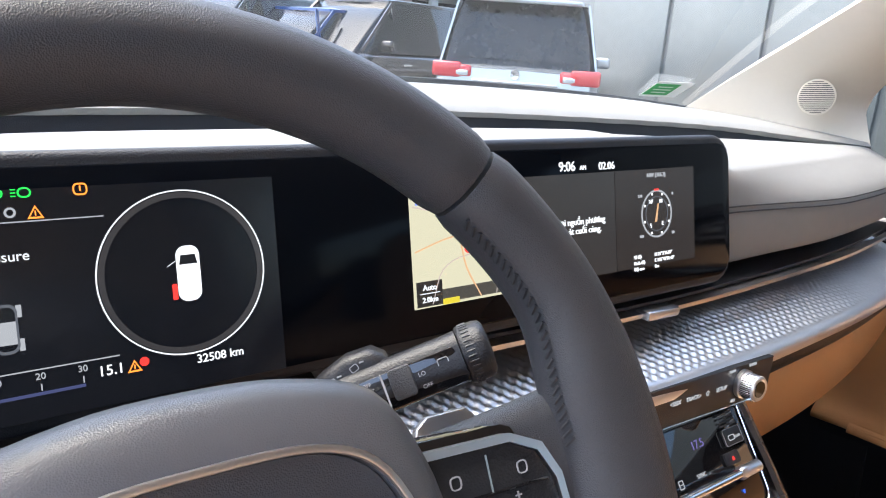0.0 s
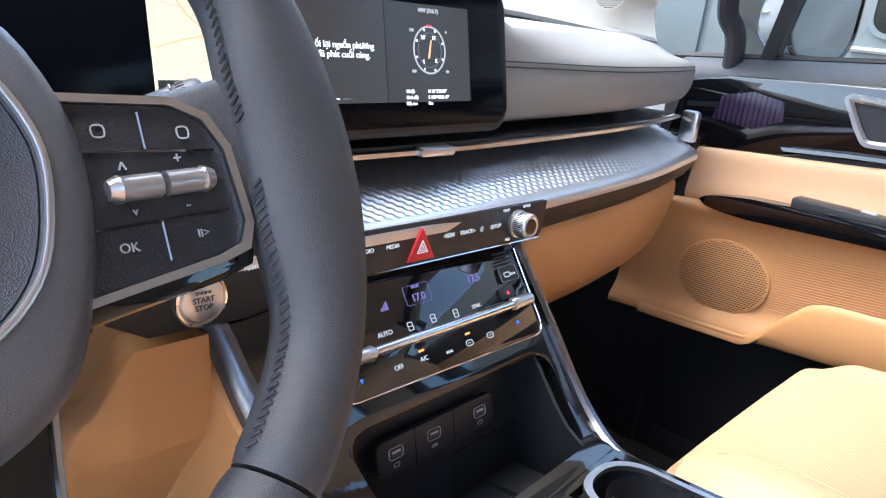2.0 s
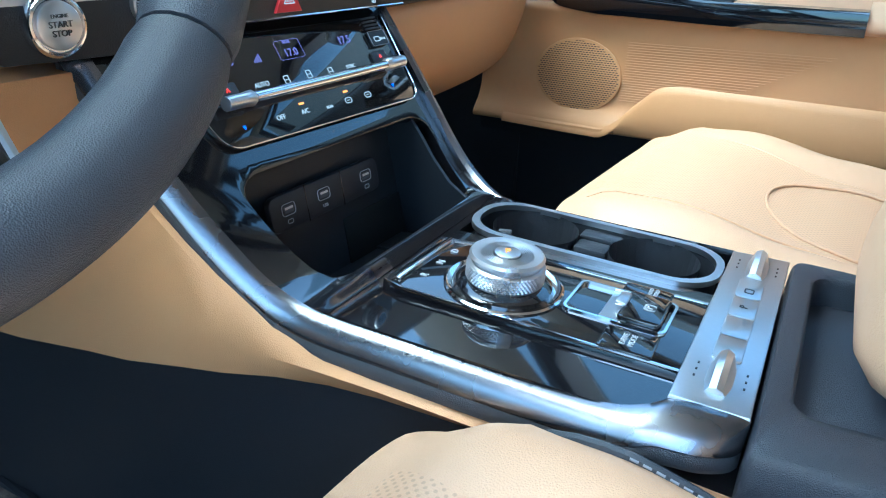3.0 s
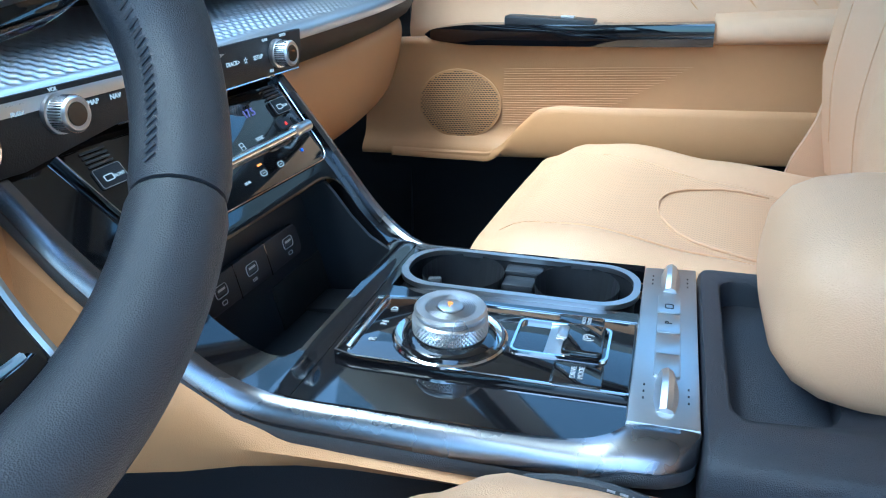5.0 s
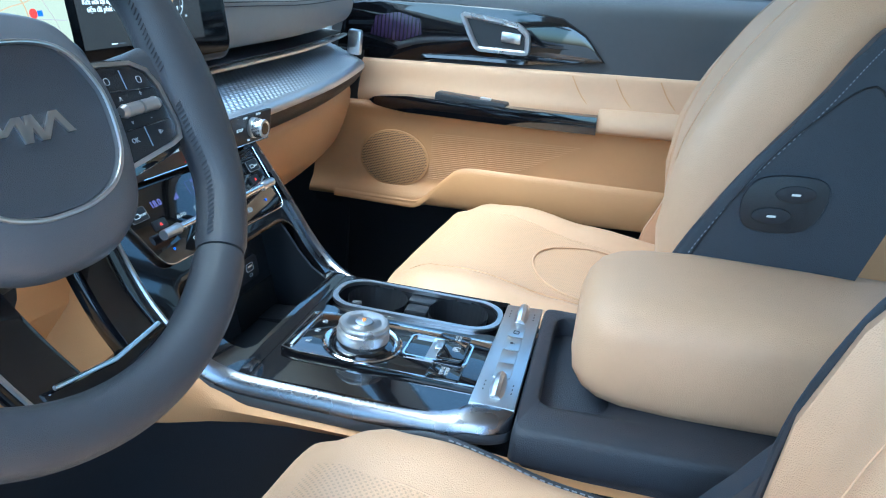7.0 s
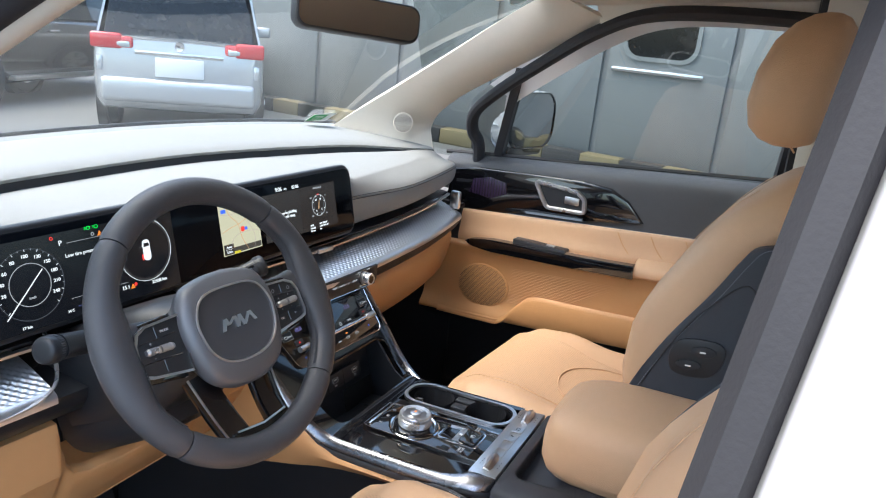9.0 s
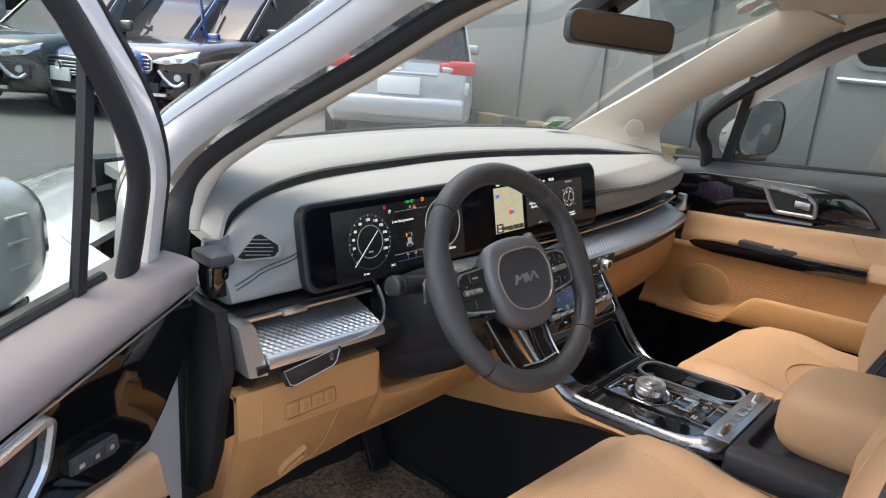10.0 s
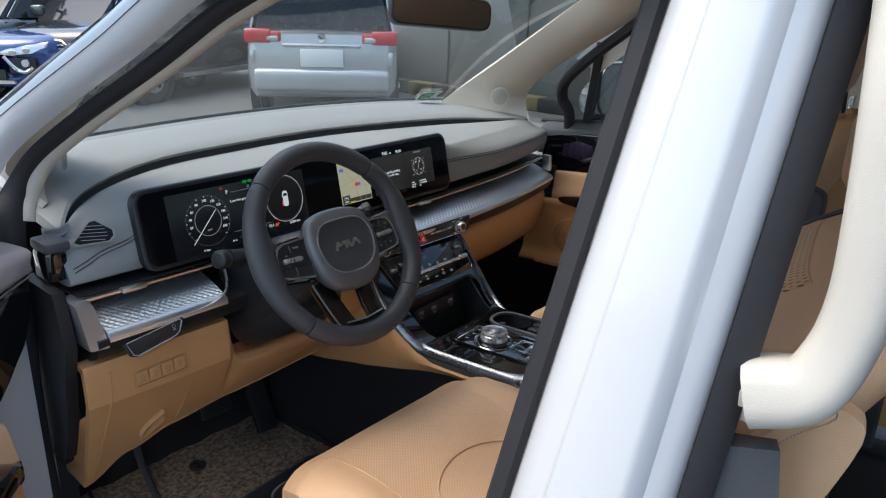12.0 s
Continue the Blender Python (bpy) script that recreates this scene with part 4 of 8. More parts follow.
# control pads on both spokes
for s in (-1, 1):
    sp = [W(s * x, y, z) for x, y, z in ((0.055, -0.004, -0.03), (0.09, -0.004, -0.022), (0.125, -0.002, -0.014), (0.15, 0.0, -0.006))]
    part("spoke", sweep(sp, rrect(0.056, 0.02, 0.008, 3), up=WN, scale=lambda t: 1.0 + 0.25 * t), WHEEL, wheel, "dark leather spoke root")
    o = [(0.06, 0.0263), (0.1052, 0.0243), (0.1182, 0.0183), (0.1243, 0.0062), (0.1263, -0.0222), (0.1225, -0.0315), (0.1122, -0.0346), (0.062, -0.0422)]
    i_ = [(0.06, 0.0235), (0.1045, 0.0215), (0.1155, 0.016), (0.1212, 0.005), (0.1232, -0.021), (0.1195, -0.0288), (0.111, -0.0318), (0.062, -0.0395)]
    back = [(0.064, 0.03), (0.107, 0.028), (0.122, 0.022), (0.129, 0.007), (0.131, -0.024), (0.127, -0.036), (0.114, -0.04), (0.066, -0.047)]
    mm = wmx @ pose(s * 0.004 - (0.0045 if s < 0 else 0.0), -0.002, 0) @ Matrix.Diagonal((s, 1, 1, 1))
    part("pad_back", plate(back, 0.016, mm @ pose(0, 0, -0.02), 0.003), PIANO, wheel, "gloss black control pad base")
    pad = part("control_pad", plate(i_, 0.008, mm @ pose(0, 0, -0.007), 0.001), BLACK, wheel, "black control pad")
    part("pad_bezel", frame_of(o, i_, 0.0085, mm @ pose(0, 0, -0.006)), SILVER, wheel, "satin silver frame of the control pad")
    # key edges, roller and signs
    for q in (((0.069, 0.0075), (0.118, 0.0055)), ((0.069, -0.0185), (0.119, -0.0165))):
        part("key_gap", sweep([mm @ Vector((*q[0], 0.0012)), mm @ Vector((*q[1], 0.0012))], circ(0.0006, 4), up=WN), PIANO, pad)
    for x, y0, y1 in ((0.094, 0.0065, 0.0195), (0.094, -0.031, -0.0175)):
        part("key_gap", sweep([mm @ Vector((x, y0, 0.0012)), mm @ Vector((x, y1, 0.0012))], circ(0.0005, 4), up=WN), PIANO, pad)
    rl = [mm @ Vector((0.078, -0.0065, 0.003)), mm @ Vector((0.114, -0.005, 0.003))]
    for a, b2, c2, nm in ((0.0, 0.47, 0.1, "roller"), (1.0, 0.53, 0.9, "roller")):
        part(nm, sweep([rl[0].lerp(rl[1], q) for q in (a, c2, c2 + (b2 - a) * 0.05, c2 + (b2 - a) * 0.15, b2)], circ(0.0043, 12), up=WN, scale=lambda t: 0.75 if t < 0.1 else (1.1 if t < 0.3 else 1.0)), SATIN, pad, "chrome roller switch")
    signs = {1: (("OK", 0.0815, -0.025, 0.0044), ("+", 0.104, 0.003, 0.0055), ("-", 0.104, -0.013, 0.0055), ("^", 0.085, 0.0005, 0.0065), ("v", 0.086, -0.0135, 0.004), ("II>", 0.107, -0.0235, 0.004)),
             -1: (("+", 0.104, 0.003, 0.007), ("-", 0.104, -0.013, 0.007), ("MODE", 0.082, 0.013, 0.004))}[s]
    tm = wmx @ pose(s * 0.004 - (0.0045 if s < 0 else 0.0), -0.002, 0.0012)
    for text, x, y, size in signs:
        words("sign", text, size, tm @ pose(s * x, y, 0), PRINT, pad)
    for x, y in ((0.08, 0.0135), (0.108, 0.012)):
        if s > 0:
            part("sign", frame_of(rrect(0.0046, 0.0046, 0.0015, 2), rrect(0.0036, 0.0036, 0.001, 2), 0.0004, tm @ pose(s * x, y, 0)), PRINT, pad)

# lower spokes: two arms and a foot
for s in (-1, 1):
    line = [W(s * x, y, z) for x, y, z in ((0.047, -0.055, -0.035), (0.042, -0.085, -0.03), (0.037, -0.118, -0.022), (0.034, -0.143, -0.012))]
    part("lower_spoke", sweep(spl(line, 4), rrect(0.037, 0.016, 0.005, 2), up=WN), PIANO, wheel, "gloss black lower spoke")
    edge = [p + (wmx.to_3x3() @ Vector((s * 0.0165, 0, 0.0075))) for p in spl(line, 4)]
    part("spoke_edge", sweep(edge, circ(0.0016, 6), up=WN), SILVER, wheel, "thin silver spoke edge")
part("spoke_foot", sweep([W(-0.046, -0.144, -0.012), W(0.0, -0.149, -0.01), W(0.046, -0.144, -0.012)], rrect(0.022, 0.018, 0.005, 2), up=WN), PIANO, wheel, "gloss black foot of the lower spokes")
part("spoke_edge", sweep([W(-0.04, -0.133, -0.002), W(0.0, -0.137, 0.0), W(0.04, -0.133, -0.002)], circ(0.0014, 6), up=WN), SILVER, wheel, "thin silver spoke edge")
for s in (-1, 1):
    pd = [(0.095, -0.005), (0.106, 0.026), (0.112, 0.03), (0.132, 0.03), (0.138, 0.024), (0.145, -0.005)]
    part("shift_paddle", plate([(s * x, y) for x, y in pd], 0.004, wmx @ pose(0, 0, -0.06), 0.0012), SILVER, wheel, "small grey metal shift paddle")
    words("sign", "+" if s > 0 else "-", 0.012, wmx @ pose(s * 0.12, 0.017, -0.0555), PRINT, wheel)

# ---- column and stalks ----
col = thing("steering_column", (-0.41, 0.55, 0.95), "black plastic steering column shroud", "column")
rings = []
for t, w, h, dy in ((0.055, 0.10, 0.09, -0.01), (0.075, 0.135, 0.115, -0.012), (0.11, 0.15, 0.135, -0.018), (0.17, 0.16, 0.15, -0.02), (0.27, 0.16, 0.15, -0.02)):
    rings.append([W(x, y + dy, -t) for x, y in rrect(w, h, 0.035, 6)])
part("shroud", loft(rings), BLACK, col, "black column shroud")
part("boot", loft([[W(x * k, y * k - 0.06, -t) for x, y in rrect(0.15, 0.12, 0.045, 5)] for t, k in ((0.12, 0.8), (0.16, 1.0), (0.3, 1.05))]), BLACK, col, "dark flexible column boot")


def stalk(name, base, tip, label):
    st = thing(name, base, label, "stalk")
    b, t = Vector(base), Vector(tip)
    d = (t - b).normalized()
    up = Vector((0, -0.8, 0.6))
    line = [b.lerp(t, k) for k in (0, 0.2, 0.4, 0.6, 0.8, 0.84)]
    part("lever", sweep(line, rrect(0.026, 0.029, 0.009, 4), up=up, scale=lambda k: 0.92 + 0.12 * k), BLACK, st, "black lever")
    ringb = B()
    sweep([b.lerp(t, k) for k in (0.845, 0.86, 0.95, 0.98, 0.995, 1.0)], circ(0.0155, 24), up=up, bm=ringb, scale=lambda k: (0.94, 1.0, 1.0, 0.95, 0.82, 0.55)[round(k * 5)])
    part("knob", ringb, BLACK, st, "round ribbed end knob")
    rib = B()
    u1 = d.cross(up).normalized()
    u2 = u1.cross(d)
    for k in range(36):
        q = 2 * math.pi * k / 36
        o = u1 * (0.0155 * math.cos(q)) + u2 * (0.0155 * math.sin(q))
        sweep([b.lerp(t, 0.87) + o, b.lerp(t, 0.915) + o], circ(0.0005, 4), up=up, bm=rib)
    tagged(part("ribbing", rib, CHAR, st), kind="stuff")
    return st, b, t, d


st, b, t, d = stalk("wiper_stalk", (-0.312, 0.567, 1.073), (-0.230, 0.528, 1.1115), "black wiper stalk with white symbols beside the wheel")
face = axes(b.lerp(t, 0.5), d, Vector((0, 0.35, 0.9)))
fz = 0.0142
gp_ = [(-0.036, -0.009), (-0.037, 0.0), (-0.033, 0.008), (0.026, 0.009), (0.0285, 0.006), (0.030, -0.007), (0.028, -0.010), (-0.03, -0.012)]
part("gloss_plate", plate(gp_, 0.003, face @ pose(0.004, -0.001, fz - 0.003), 0.001), PIANO, st, "gloss black face of the lever")
part("slider", plate(rrect(0.012, 0.016, 0.002, 3), 0.002, face @ pose(0.001, 0.0, fz), 0.0008), CHAR, st, "grey sliding switch")
for text, x, y, size in (("OFF", -0.0165, 0.0045, 0.0026), ("INT", -0.0155, 0.001, 0.0026), ("LO", -0.0155, -0.003, 0.0026), ("HI", -0.0145, -0.0065, 0.0026), ("LO", 0.0115, 0.0005, 0.003), ("OFF", 0.0125, -0.006, 0.003), ("REAR", 0.0235, -0.003, 0.003)):
    words("sign", text, size, face @ pose(x, y, fz + 0.0003), PRINT, st)
for x in (-0.0215, -0.0085):
    part("sign", box((x, -0.001, fz + 0.0002), (0.001, 0.017, 0.0004), face), PRINT, st, smooth=False)
part("sign", frame_of(rrect(0.006, 0.0042, 0.001, 2), rrect(0.005, 0.0032, 0.0006, 2), 0.0004, face @ pose(0.0235, 0.0025, fz)), PRINT, st)
part("sign", frame_of([(-0.0035, 0.0025), (0.0035, 0.0025), (0.0022, -0.0025), (-0.0022, -0.0025)], [(-0.0027, 0.0018), (0.0027, 0.0018), (0.0016, -0.0018), (-0.0016, -0.0018)], 0.0004, face @ pose(-0.0275, -0.002, fz)), PRINT, st)
hoodp = [(-0.058, -0.012), (-0.052, 0.006), (-0.04, 0.017), (-0.024, 0.022), (-0.01, 0.0215), (-0.004, 0.016), (-0.002, 0.008), (-0.03, -0.006)]
part("hood", plate(hoodp, 0.022, face @ pose(0, 0, -0.014), 0.006, seg=3), BLACK, st, "black raised hood of the stalk")
for x, y in ((-0.033, 0.0115), (-0.02, 0.0145)):
    part("sign", frame_of(rrect(0.0046, 0.0036, 0.001, 2), rrect(0.0038, 0.0028, 0.0007, 2), 0.0004, face @ pose(x, y, 0.008, 0, 0, 18)), PRINT, st)
    part("sign", box((x + 0.0045, y + 0.0018, 0.0082), (0.0024, 0.0008, 0.0004), face), PRINT, st, smooth=False)
st, b, t, d = stalk("light_stalk", (-0.475, 0.53, 1.075), (-0.602, 0.49, 1.108), "black light stalk with a round end")


# ---- centre console (stands slightly askew to the dashboard) ----
KM = Matrix(((1, -0.13, 0, 0.0585), (0.07, 1, 0, 0), (0, 0, 1, 0), (0, 0, 0, 1)))


def K(u, v, z):
    return KM @ Vector((u, v, z))


cons = thing("center_console", (0.02, 0.3, 0.45), "gloss black centre console with silver edging", "console")

# body: tan flank above a dark base
for s, lab in ((-1, "tan flank of the console"), (1, "tan flank of the console")):
    rings = []
    for v, zt, zb in ((0.85, 0.95, 0.69), (0.72, 0.95, 0.705), (0.64, 0.945, 0.72), (0.6, 0.905, 0.726), (0.56, 0.86, 0.732), (0.52, 0.82, 0.738), (0.48, 0.79, 0.744), (0.44, 0.78, 0.748), (0.40, 0.777, 0.752), (0.3, 0.772, 0.756), (0.2, 0.77, 0.758), (0.1, 0.765, 0.752), (-0.3, 0.765, 0.752)):
        w = lerp(v, [(0.43, 0.143), (0.48, 0.15), (0.53, 0.16), (0.6, 0.17)])
        rings.append([K(s * (w - 0.007), v, zt), K(s * w, v, zt - 0.006), K(s * (w + 0.006), v, (zt + zb) / 2), K(s * (w - 0.003), v, zb), K(s * (w - 0.009), v, zb - 0.002), K(s * (w - 0.008), v, zt - 0.01)])
    part("flank", loft(rings), TAN_HARD, cons, lab)
    rings = [[K(s * 0.135, v, zb + 0.004), K(s * 0.125, v, 0.42), K(s * 0.09, v, 0.42), K(s * 0.09, v, zb + 0.004)] for v, zb in ((0.95, 0.69), (0.62, 0.725), (0.46, 0.745), (0.3, 0.755), (0.1, 0.752), (-0.3, 0.752))]
    part("base", loft(rings), BLACK, cons, "black lower console side")

# silver edging that runs down from the dashboard and along the deck
line = [K(u, v, z) for u, v, z in ((0.166, 0.598, 0.957), (0.167, 0.575, 0.926), (0.1675, 0.552, 0.895), (0.167, 0.531, 0.866), (0.166, 0.514, 0.843), (0.163, 0.495, 0.822), (0.157, 0.475, 0.807), (0.149, 0.455, 0.798), (0.143, 0.435, 0.794), (0.142, 0.4, 0.793), (0.142, 0.32, 0.792), (0.142, 0.25, 0.793))]
part("edging", sweep(spl(line, 5), [(-0.006, 0.0), (-0.0036, 0.005), (0.0024, 0.006), (0.006, 0.003), (0.006, -0.006), (0.003, -0.012), (-0.006, -0.012)]), EDGE, cons, "satin silver edging strip")
# the driver's side has a broad band that turns in behind the deck: v, inner edge, width, top
BAND = [(0.622, 0.160, 0.017, 0.968), (0.606, 0.157, 0.017, 0.949), (0.58, 0.154, 0.018, 0.915), (0.553, 0.147, 0.018, 0.879), (0.535, 0.143, 0.019, 0.857), (0.515, 0.139, 0.02, 0.836), (0.495, 0.136, 0.02, 0.818),
        (0.475, 0.133, 0.021, 0.806), (0.45, 0.132, 0.022, 0.8005), (0.4, 0.132, 0.023, 0.7995), (0.32, 0.132, 0.025, 0.799), (0.28, 0.132, 0.026, 0.8), (0.25, 0.131, 0.027, 0.803),
        (0.232, 0.127, 0.031, 0.808), (0.222, 0.121, 0.036, 0.8115), (0.21, 0.119, 0.037, 0.8128), (0.198, 0.119, 0.034, 0.8128), (0.188, 0.119, 0.027, 0.8125), (0.181, 0.119, 0.018, 0.812), (0.1775, 0.119, 0.008, 0.8115)]
sm = [spl([Vector((v, a, 0)) for v, a, w, z in BAND], 5), spl([Vector((v, w, z)) for v, a, w, z in BAND], 5)]
top, under = [], []
for p, q in zip(*sm):
    v, a, w, z = p.x, p.y, q.y * lerp(p.x, [(0.2, 0.8), (0.3, 0.58), (0.62, 0.75)]), q.z
    top.append([K(-a, v, z - 0.018), K(-a, v, z - 0.001), K(-a - w * 0.06, v, z), K(-a - w * 0.3, v, z - 0.0006), K(-a - w * 0.55, v, z - 0.0032), K(-a - w * 0.8, v, z - 0.008), K(-a - w * 0.96, v, z - 0.0135), K(-a - w, v, z - 0.016), K(-a - w * 0.95, v, z - 0.018)])
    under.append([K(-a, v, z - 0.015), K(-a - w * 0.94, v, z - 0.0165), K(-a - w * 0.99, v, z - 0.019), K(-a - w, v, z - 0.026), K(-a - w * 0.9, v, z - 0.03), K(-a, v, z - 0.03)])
part("edging", loft(top), EDGE, cons, "broad satin silver band that turns in behind the deck")
# charcoal strip added to draw the shade under the band's outer edge
part("edging_shadow", loft(under), CHAR, cons, "dark strip drawn as the shade below the band")

# gloss black deck with cut-outs, as bands round the cup well
def deck_band(u0, u1, v0, v1, z0, z1, name, m, lab, t=0.012):
    rings = [[K(u, v, z0 + (z1 - z0) * (v0 - v) / (v0 - v1)) for v in frange(v0, v1, 10)] for u in frange(u0, u1, 6)]
    return part(name, slab(rings, t, Vector((0, 0, 1))), m, cons, lab)


deck_band(-0.134, 0.045, 0.449, 0.222, 0.801, 0.802, "deck", PIANO, "gloss black deck round the selector")
deck_band(0.128, 0.141, 0.449, 0.222, 0.8005, 0.803, "deck_edge", PIANO, "gloss black deck edge")
deck_band(0.045, 0.128, 0.449, 0.437, 0.801, 0.801, "deck_edge", PIANO, "gloss black deck edge")
# cup holders: ring, well, two bores
cm = KM @ pose(0.0865, 0.331, 0.0)
part("cup_ring", frame_of(rrect(0.084, 0.214, 0.035, 8), rrect(0.072, 0.202, 0.032, 8), 0.005, cm @ pose(0, 0, 0.801)), SILVER, cons, "satin silver ring round the cup holders")
well = part("cup_well", B(), BLACK, cons, "black double cup holder")
wb = B()
for dv in (0.052, -0.052):
    lathe([(0.0375, 0.803), (0.0355, 0.78), (0.033, 0.735), (0.001, 0.733)], cm @ pose(0, dv, 0), 32, bm=wb, caps=False)
wb.to_mesh(well.data)
wb.free()
wi = rrect(0.073, 0.203, 0.032, 8)
part("well_floor", plate(wi, 0.005, cm @ pose(0, 0, 0.728)), BLACK, cons)
part("well_wall", frame_of(rrect(0.078, 0.208, 0.034, 8), wi, 0.07, cm @ pose(0, 0, 0.731)), BLACK, cons)
part("well_bridge", box((0, 0, 0.775), (0.022, 0.03, 0.05), cm, 0.004), BLACK, cons)
for s in (-1, 1):
    part("bridge_lip", box((s * 0.028, 0, 0.795), (0.018, 0.036, 0.008), cm, 0.003), BLACK, cons, "small divider")
for dv, a in ((0.075, 20), (-0.075, -30)):
    part("cup_tab", box((0.012, dv, 0.79), (0.006, 0.012, 0.02), cm @ pose(0, 0, 0, 0, 0, a), 0.0015), CHAR, cons, "sprung cup tab")

# selector platform
pl = [(-0.083, 0.222), (0.02, 0.222), (0.02, 0.40), (0.012, 0.437), (-0.078, 0.437), (-0.083, 0.42)]
part("selector_platform", plate(pl, 0.006, KM @ pose(0, 0, 0.801), 0.002), PIANO, cons, "gloss black raised selector platform")
part("platform_groove", frame_of([(u * 1.0, v) for u, v in pl], [(u * 0.97 - 0.001, v * 0.99 + 0.003) for u, v in pl], 0.0012, KM @ pose(0, 0, 0.8062)), CHROME, cons, "fine bright line round the platform")
SC = K(-0.039, 0.36, 0.0)
part("selector_dish", lathe([(0.0445, 0.806), (0.0448, 0.8085), (0.0432, 0.8095), (0.0412, 0.8082), (0.036, 0.8075), (0.0, 0.807)], pose(SC.x, SC.y, 0), 48), CHROME, cons, "polished ring round the selector")
part("selector_collar", lathe([(0.0365, 0.8075), (0.036, 0.8105), (0.031, 0.813), (0.0, 0.813)], pose(SC.x, SC.y, 0), 48), PIANO, cons)
sel = part("gear_selector", lathe([(0.024, 0.8110), (0.027, 0.8126), (0.0285, 0.8143), (0.0288, 0.8258), (0.0275, 0.8274), (0.0262, 0.8278), (0.0262, 0.8299), (0.0275, 0.8303), (0.028, 0.8323), (0.0265, 0.8344), (0.022, 0.8344), (0.0195, 0.8336), (0.0, 0.8336)], pose(SC.x, SC.y, 0), 56), SATIN, cons, "round metal gear selector")
kb = B()
for row in range(6):
    for k in range(60):
        q = 2 * math.pi * (k + 0.5 * (row % 2)) / 60
        p = Vector((SC.x + 0.0286 * math.cos(q), SC.y + 0.0286 * math.sin(q), 0.8155 + row * 0.0019))
        mm = axes(p, (-math.sin(q), math.cos(q), 0), (0, 0, 1))
        vs = [kb.verts.new(mm @ Vector(c)) for c in ((-0.0014, 0, 0), (0, -0.0015, 0), (0.0014, 0, 0), (0, 0.0015, 0), (0, 0, 0.0009))]
        for i in range(4):
            kb.faces.new((vs[i], vs[(i + 1) % 4], vs[4]))
part("knurling", kb, SATIN, sel, "diamond knurled grip", smooth=False)
for k in range(1, 7):
    rr = 0.0095 + k * 0.0016
    part("turned_ring", lathe([(rr, 0.8336), (rr + 0.0004, 0.8338), (rr + 0.0008, 0.8336)], pose(SC.x, SC.y, 0), 48), SATIN, sel)
part("park_button", lathe([(0.0098, 0.8336), (0.0096, 0.8349), (0.008, 0.8354), (0.0, 0.8356)], pose(SC.x, SC.y, 0), 32), SILVER, sel, "satin park button")
words("park_letter", "P", 0.009, pose(SC.x, SC.y, 0.8358, 0, 0, -60), LIT_ORANGE, sel, label="small red letter P")
# gear letters on a slanted strip ahead of the selector
gm = KM @ pose(-0.031, 0.424, 0.808)
part("gear_strip", box((0, 0.004, 0.0), (0.085, 0.005, 0.003), gm, 0.0012), CHROME, cons, "bright gear display strip")
for text, u in (("R", -0.026), ("N", 0.0), ("D", 0.024)):
    words("gear_letter", text, 0.008, gm @ pose(u, -0.009, -0.0005), PRINT, cons)
# parking brake cell, buttons
cell = part("brake_cell", frame_of(rrect(0.05, 0.072, 0.006, 4), rrect(0.046, 0.068, 0.005, 4), 0.003, KM @ pose(-0.024, 0.277, 0.8065)), CHROME, cons, "bright frame of the parking brake cell")
part("cell_floor", box((0, 0.012, 0.0), (0.045, 0.042, 0.002), KM @ pose(-0.024, 0.277, 0.8075, -8, 0, 0)), SILVER, cons, "sloping satin cell floor")
part("brake_switch", plate(rrect(0.043, 0.03, 0.004, 3), 0.006, KM @ pose(-0.024, 0.2605, 0.807), 0.0015), PIANO, cons, "gloss black parking brake switch")
part("brake_grip", box((0, 0, 0), (0.018, 0.008, 0.003), KM @ pose(-0.02, 0.277, 0.813), 0.001), SILVER, cons, "knurled brake grip")
words("sign", "(P)", 0.009, KM @ pose(-0.024, 0.258, 0.8133), PRINT, cons)
part("button", plate(rrect(0.03, 0.036, 0.003, 3), 0.004, KM @ pose(-0.0675, 0.26, 0.805), 0.001), PIANO, cons, "gloss black drive mode button")
words("button_word", "DRIVE\nMODE", 0.0055, KM @ pose(-0.0675, 0.26, 0.8093), PRINT, cons)
part("button", plate(rrect(0.018, 0.036, 0.003, 3), 0.003, KM @ pose(0.0105, 0.266, 0.805), 0.001), PIANO, cons, "gloss black auto hold button")
words("button_word", "AUTO\nHOLD", 0.0042, KM @ pose(0.0105, 0.262, 0.8083), PRINT, cons)

# silver switch plate across the console
po = [(-0.1205, 0.2235), (0.116, 0.222), (0.119, 0.2), (0.121, 0.178), (-0.1205, 0.178)]
sp_ = part("switch_plate", plate(po, 0.012, KM @ pose(0, 0, 0.8015), 0.002), TRAY, cons, "brushed silver switch plate")
for u, zz in ((0.09, 0), (-0.085, 0)):
    rk = [K(u - 0.022, 0.2, 0.814), K(u - 0.012, 0.2, 0.819), K(u, 0.2, 0.8225), K(u + 0.012, 0.2, 0.819), K(u + 0.022, 0.2, 0.814)]
    part("rocker", sweep(rk, [(-0.008, -0.006), (0.008, -0.006), (0.004, 0.004), (0.0, 0.006), (-0.004, 0.004)]), SILVER, sp_, "ridged silver seat heating rocker")
    for dv in (-0.0145, 0.0145):
        for k in (-1, 0, 1):
            part("lamp", box((u + k * 0.008, 0.2 + dv, 0.8138), (0.0018, 0.0012, 0.0006), KM), BLACK, sp_, smooth=False)
for u in (0.045, 0.012, -0.021, -0.05):
    part("key", plate(rrect(0.031, 0.018, 0.002, 2), 0.0025, KM @ pose(u, 0.2, 0.8125), 0.0005), TRAY, sp_, "flat silver key")
words("sign", "P", 0.008, KM @ pose(0.012, 0.2, 0.8151), BLACK, sp_)
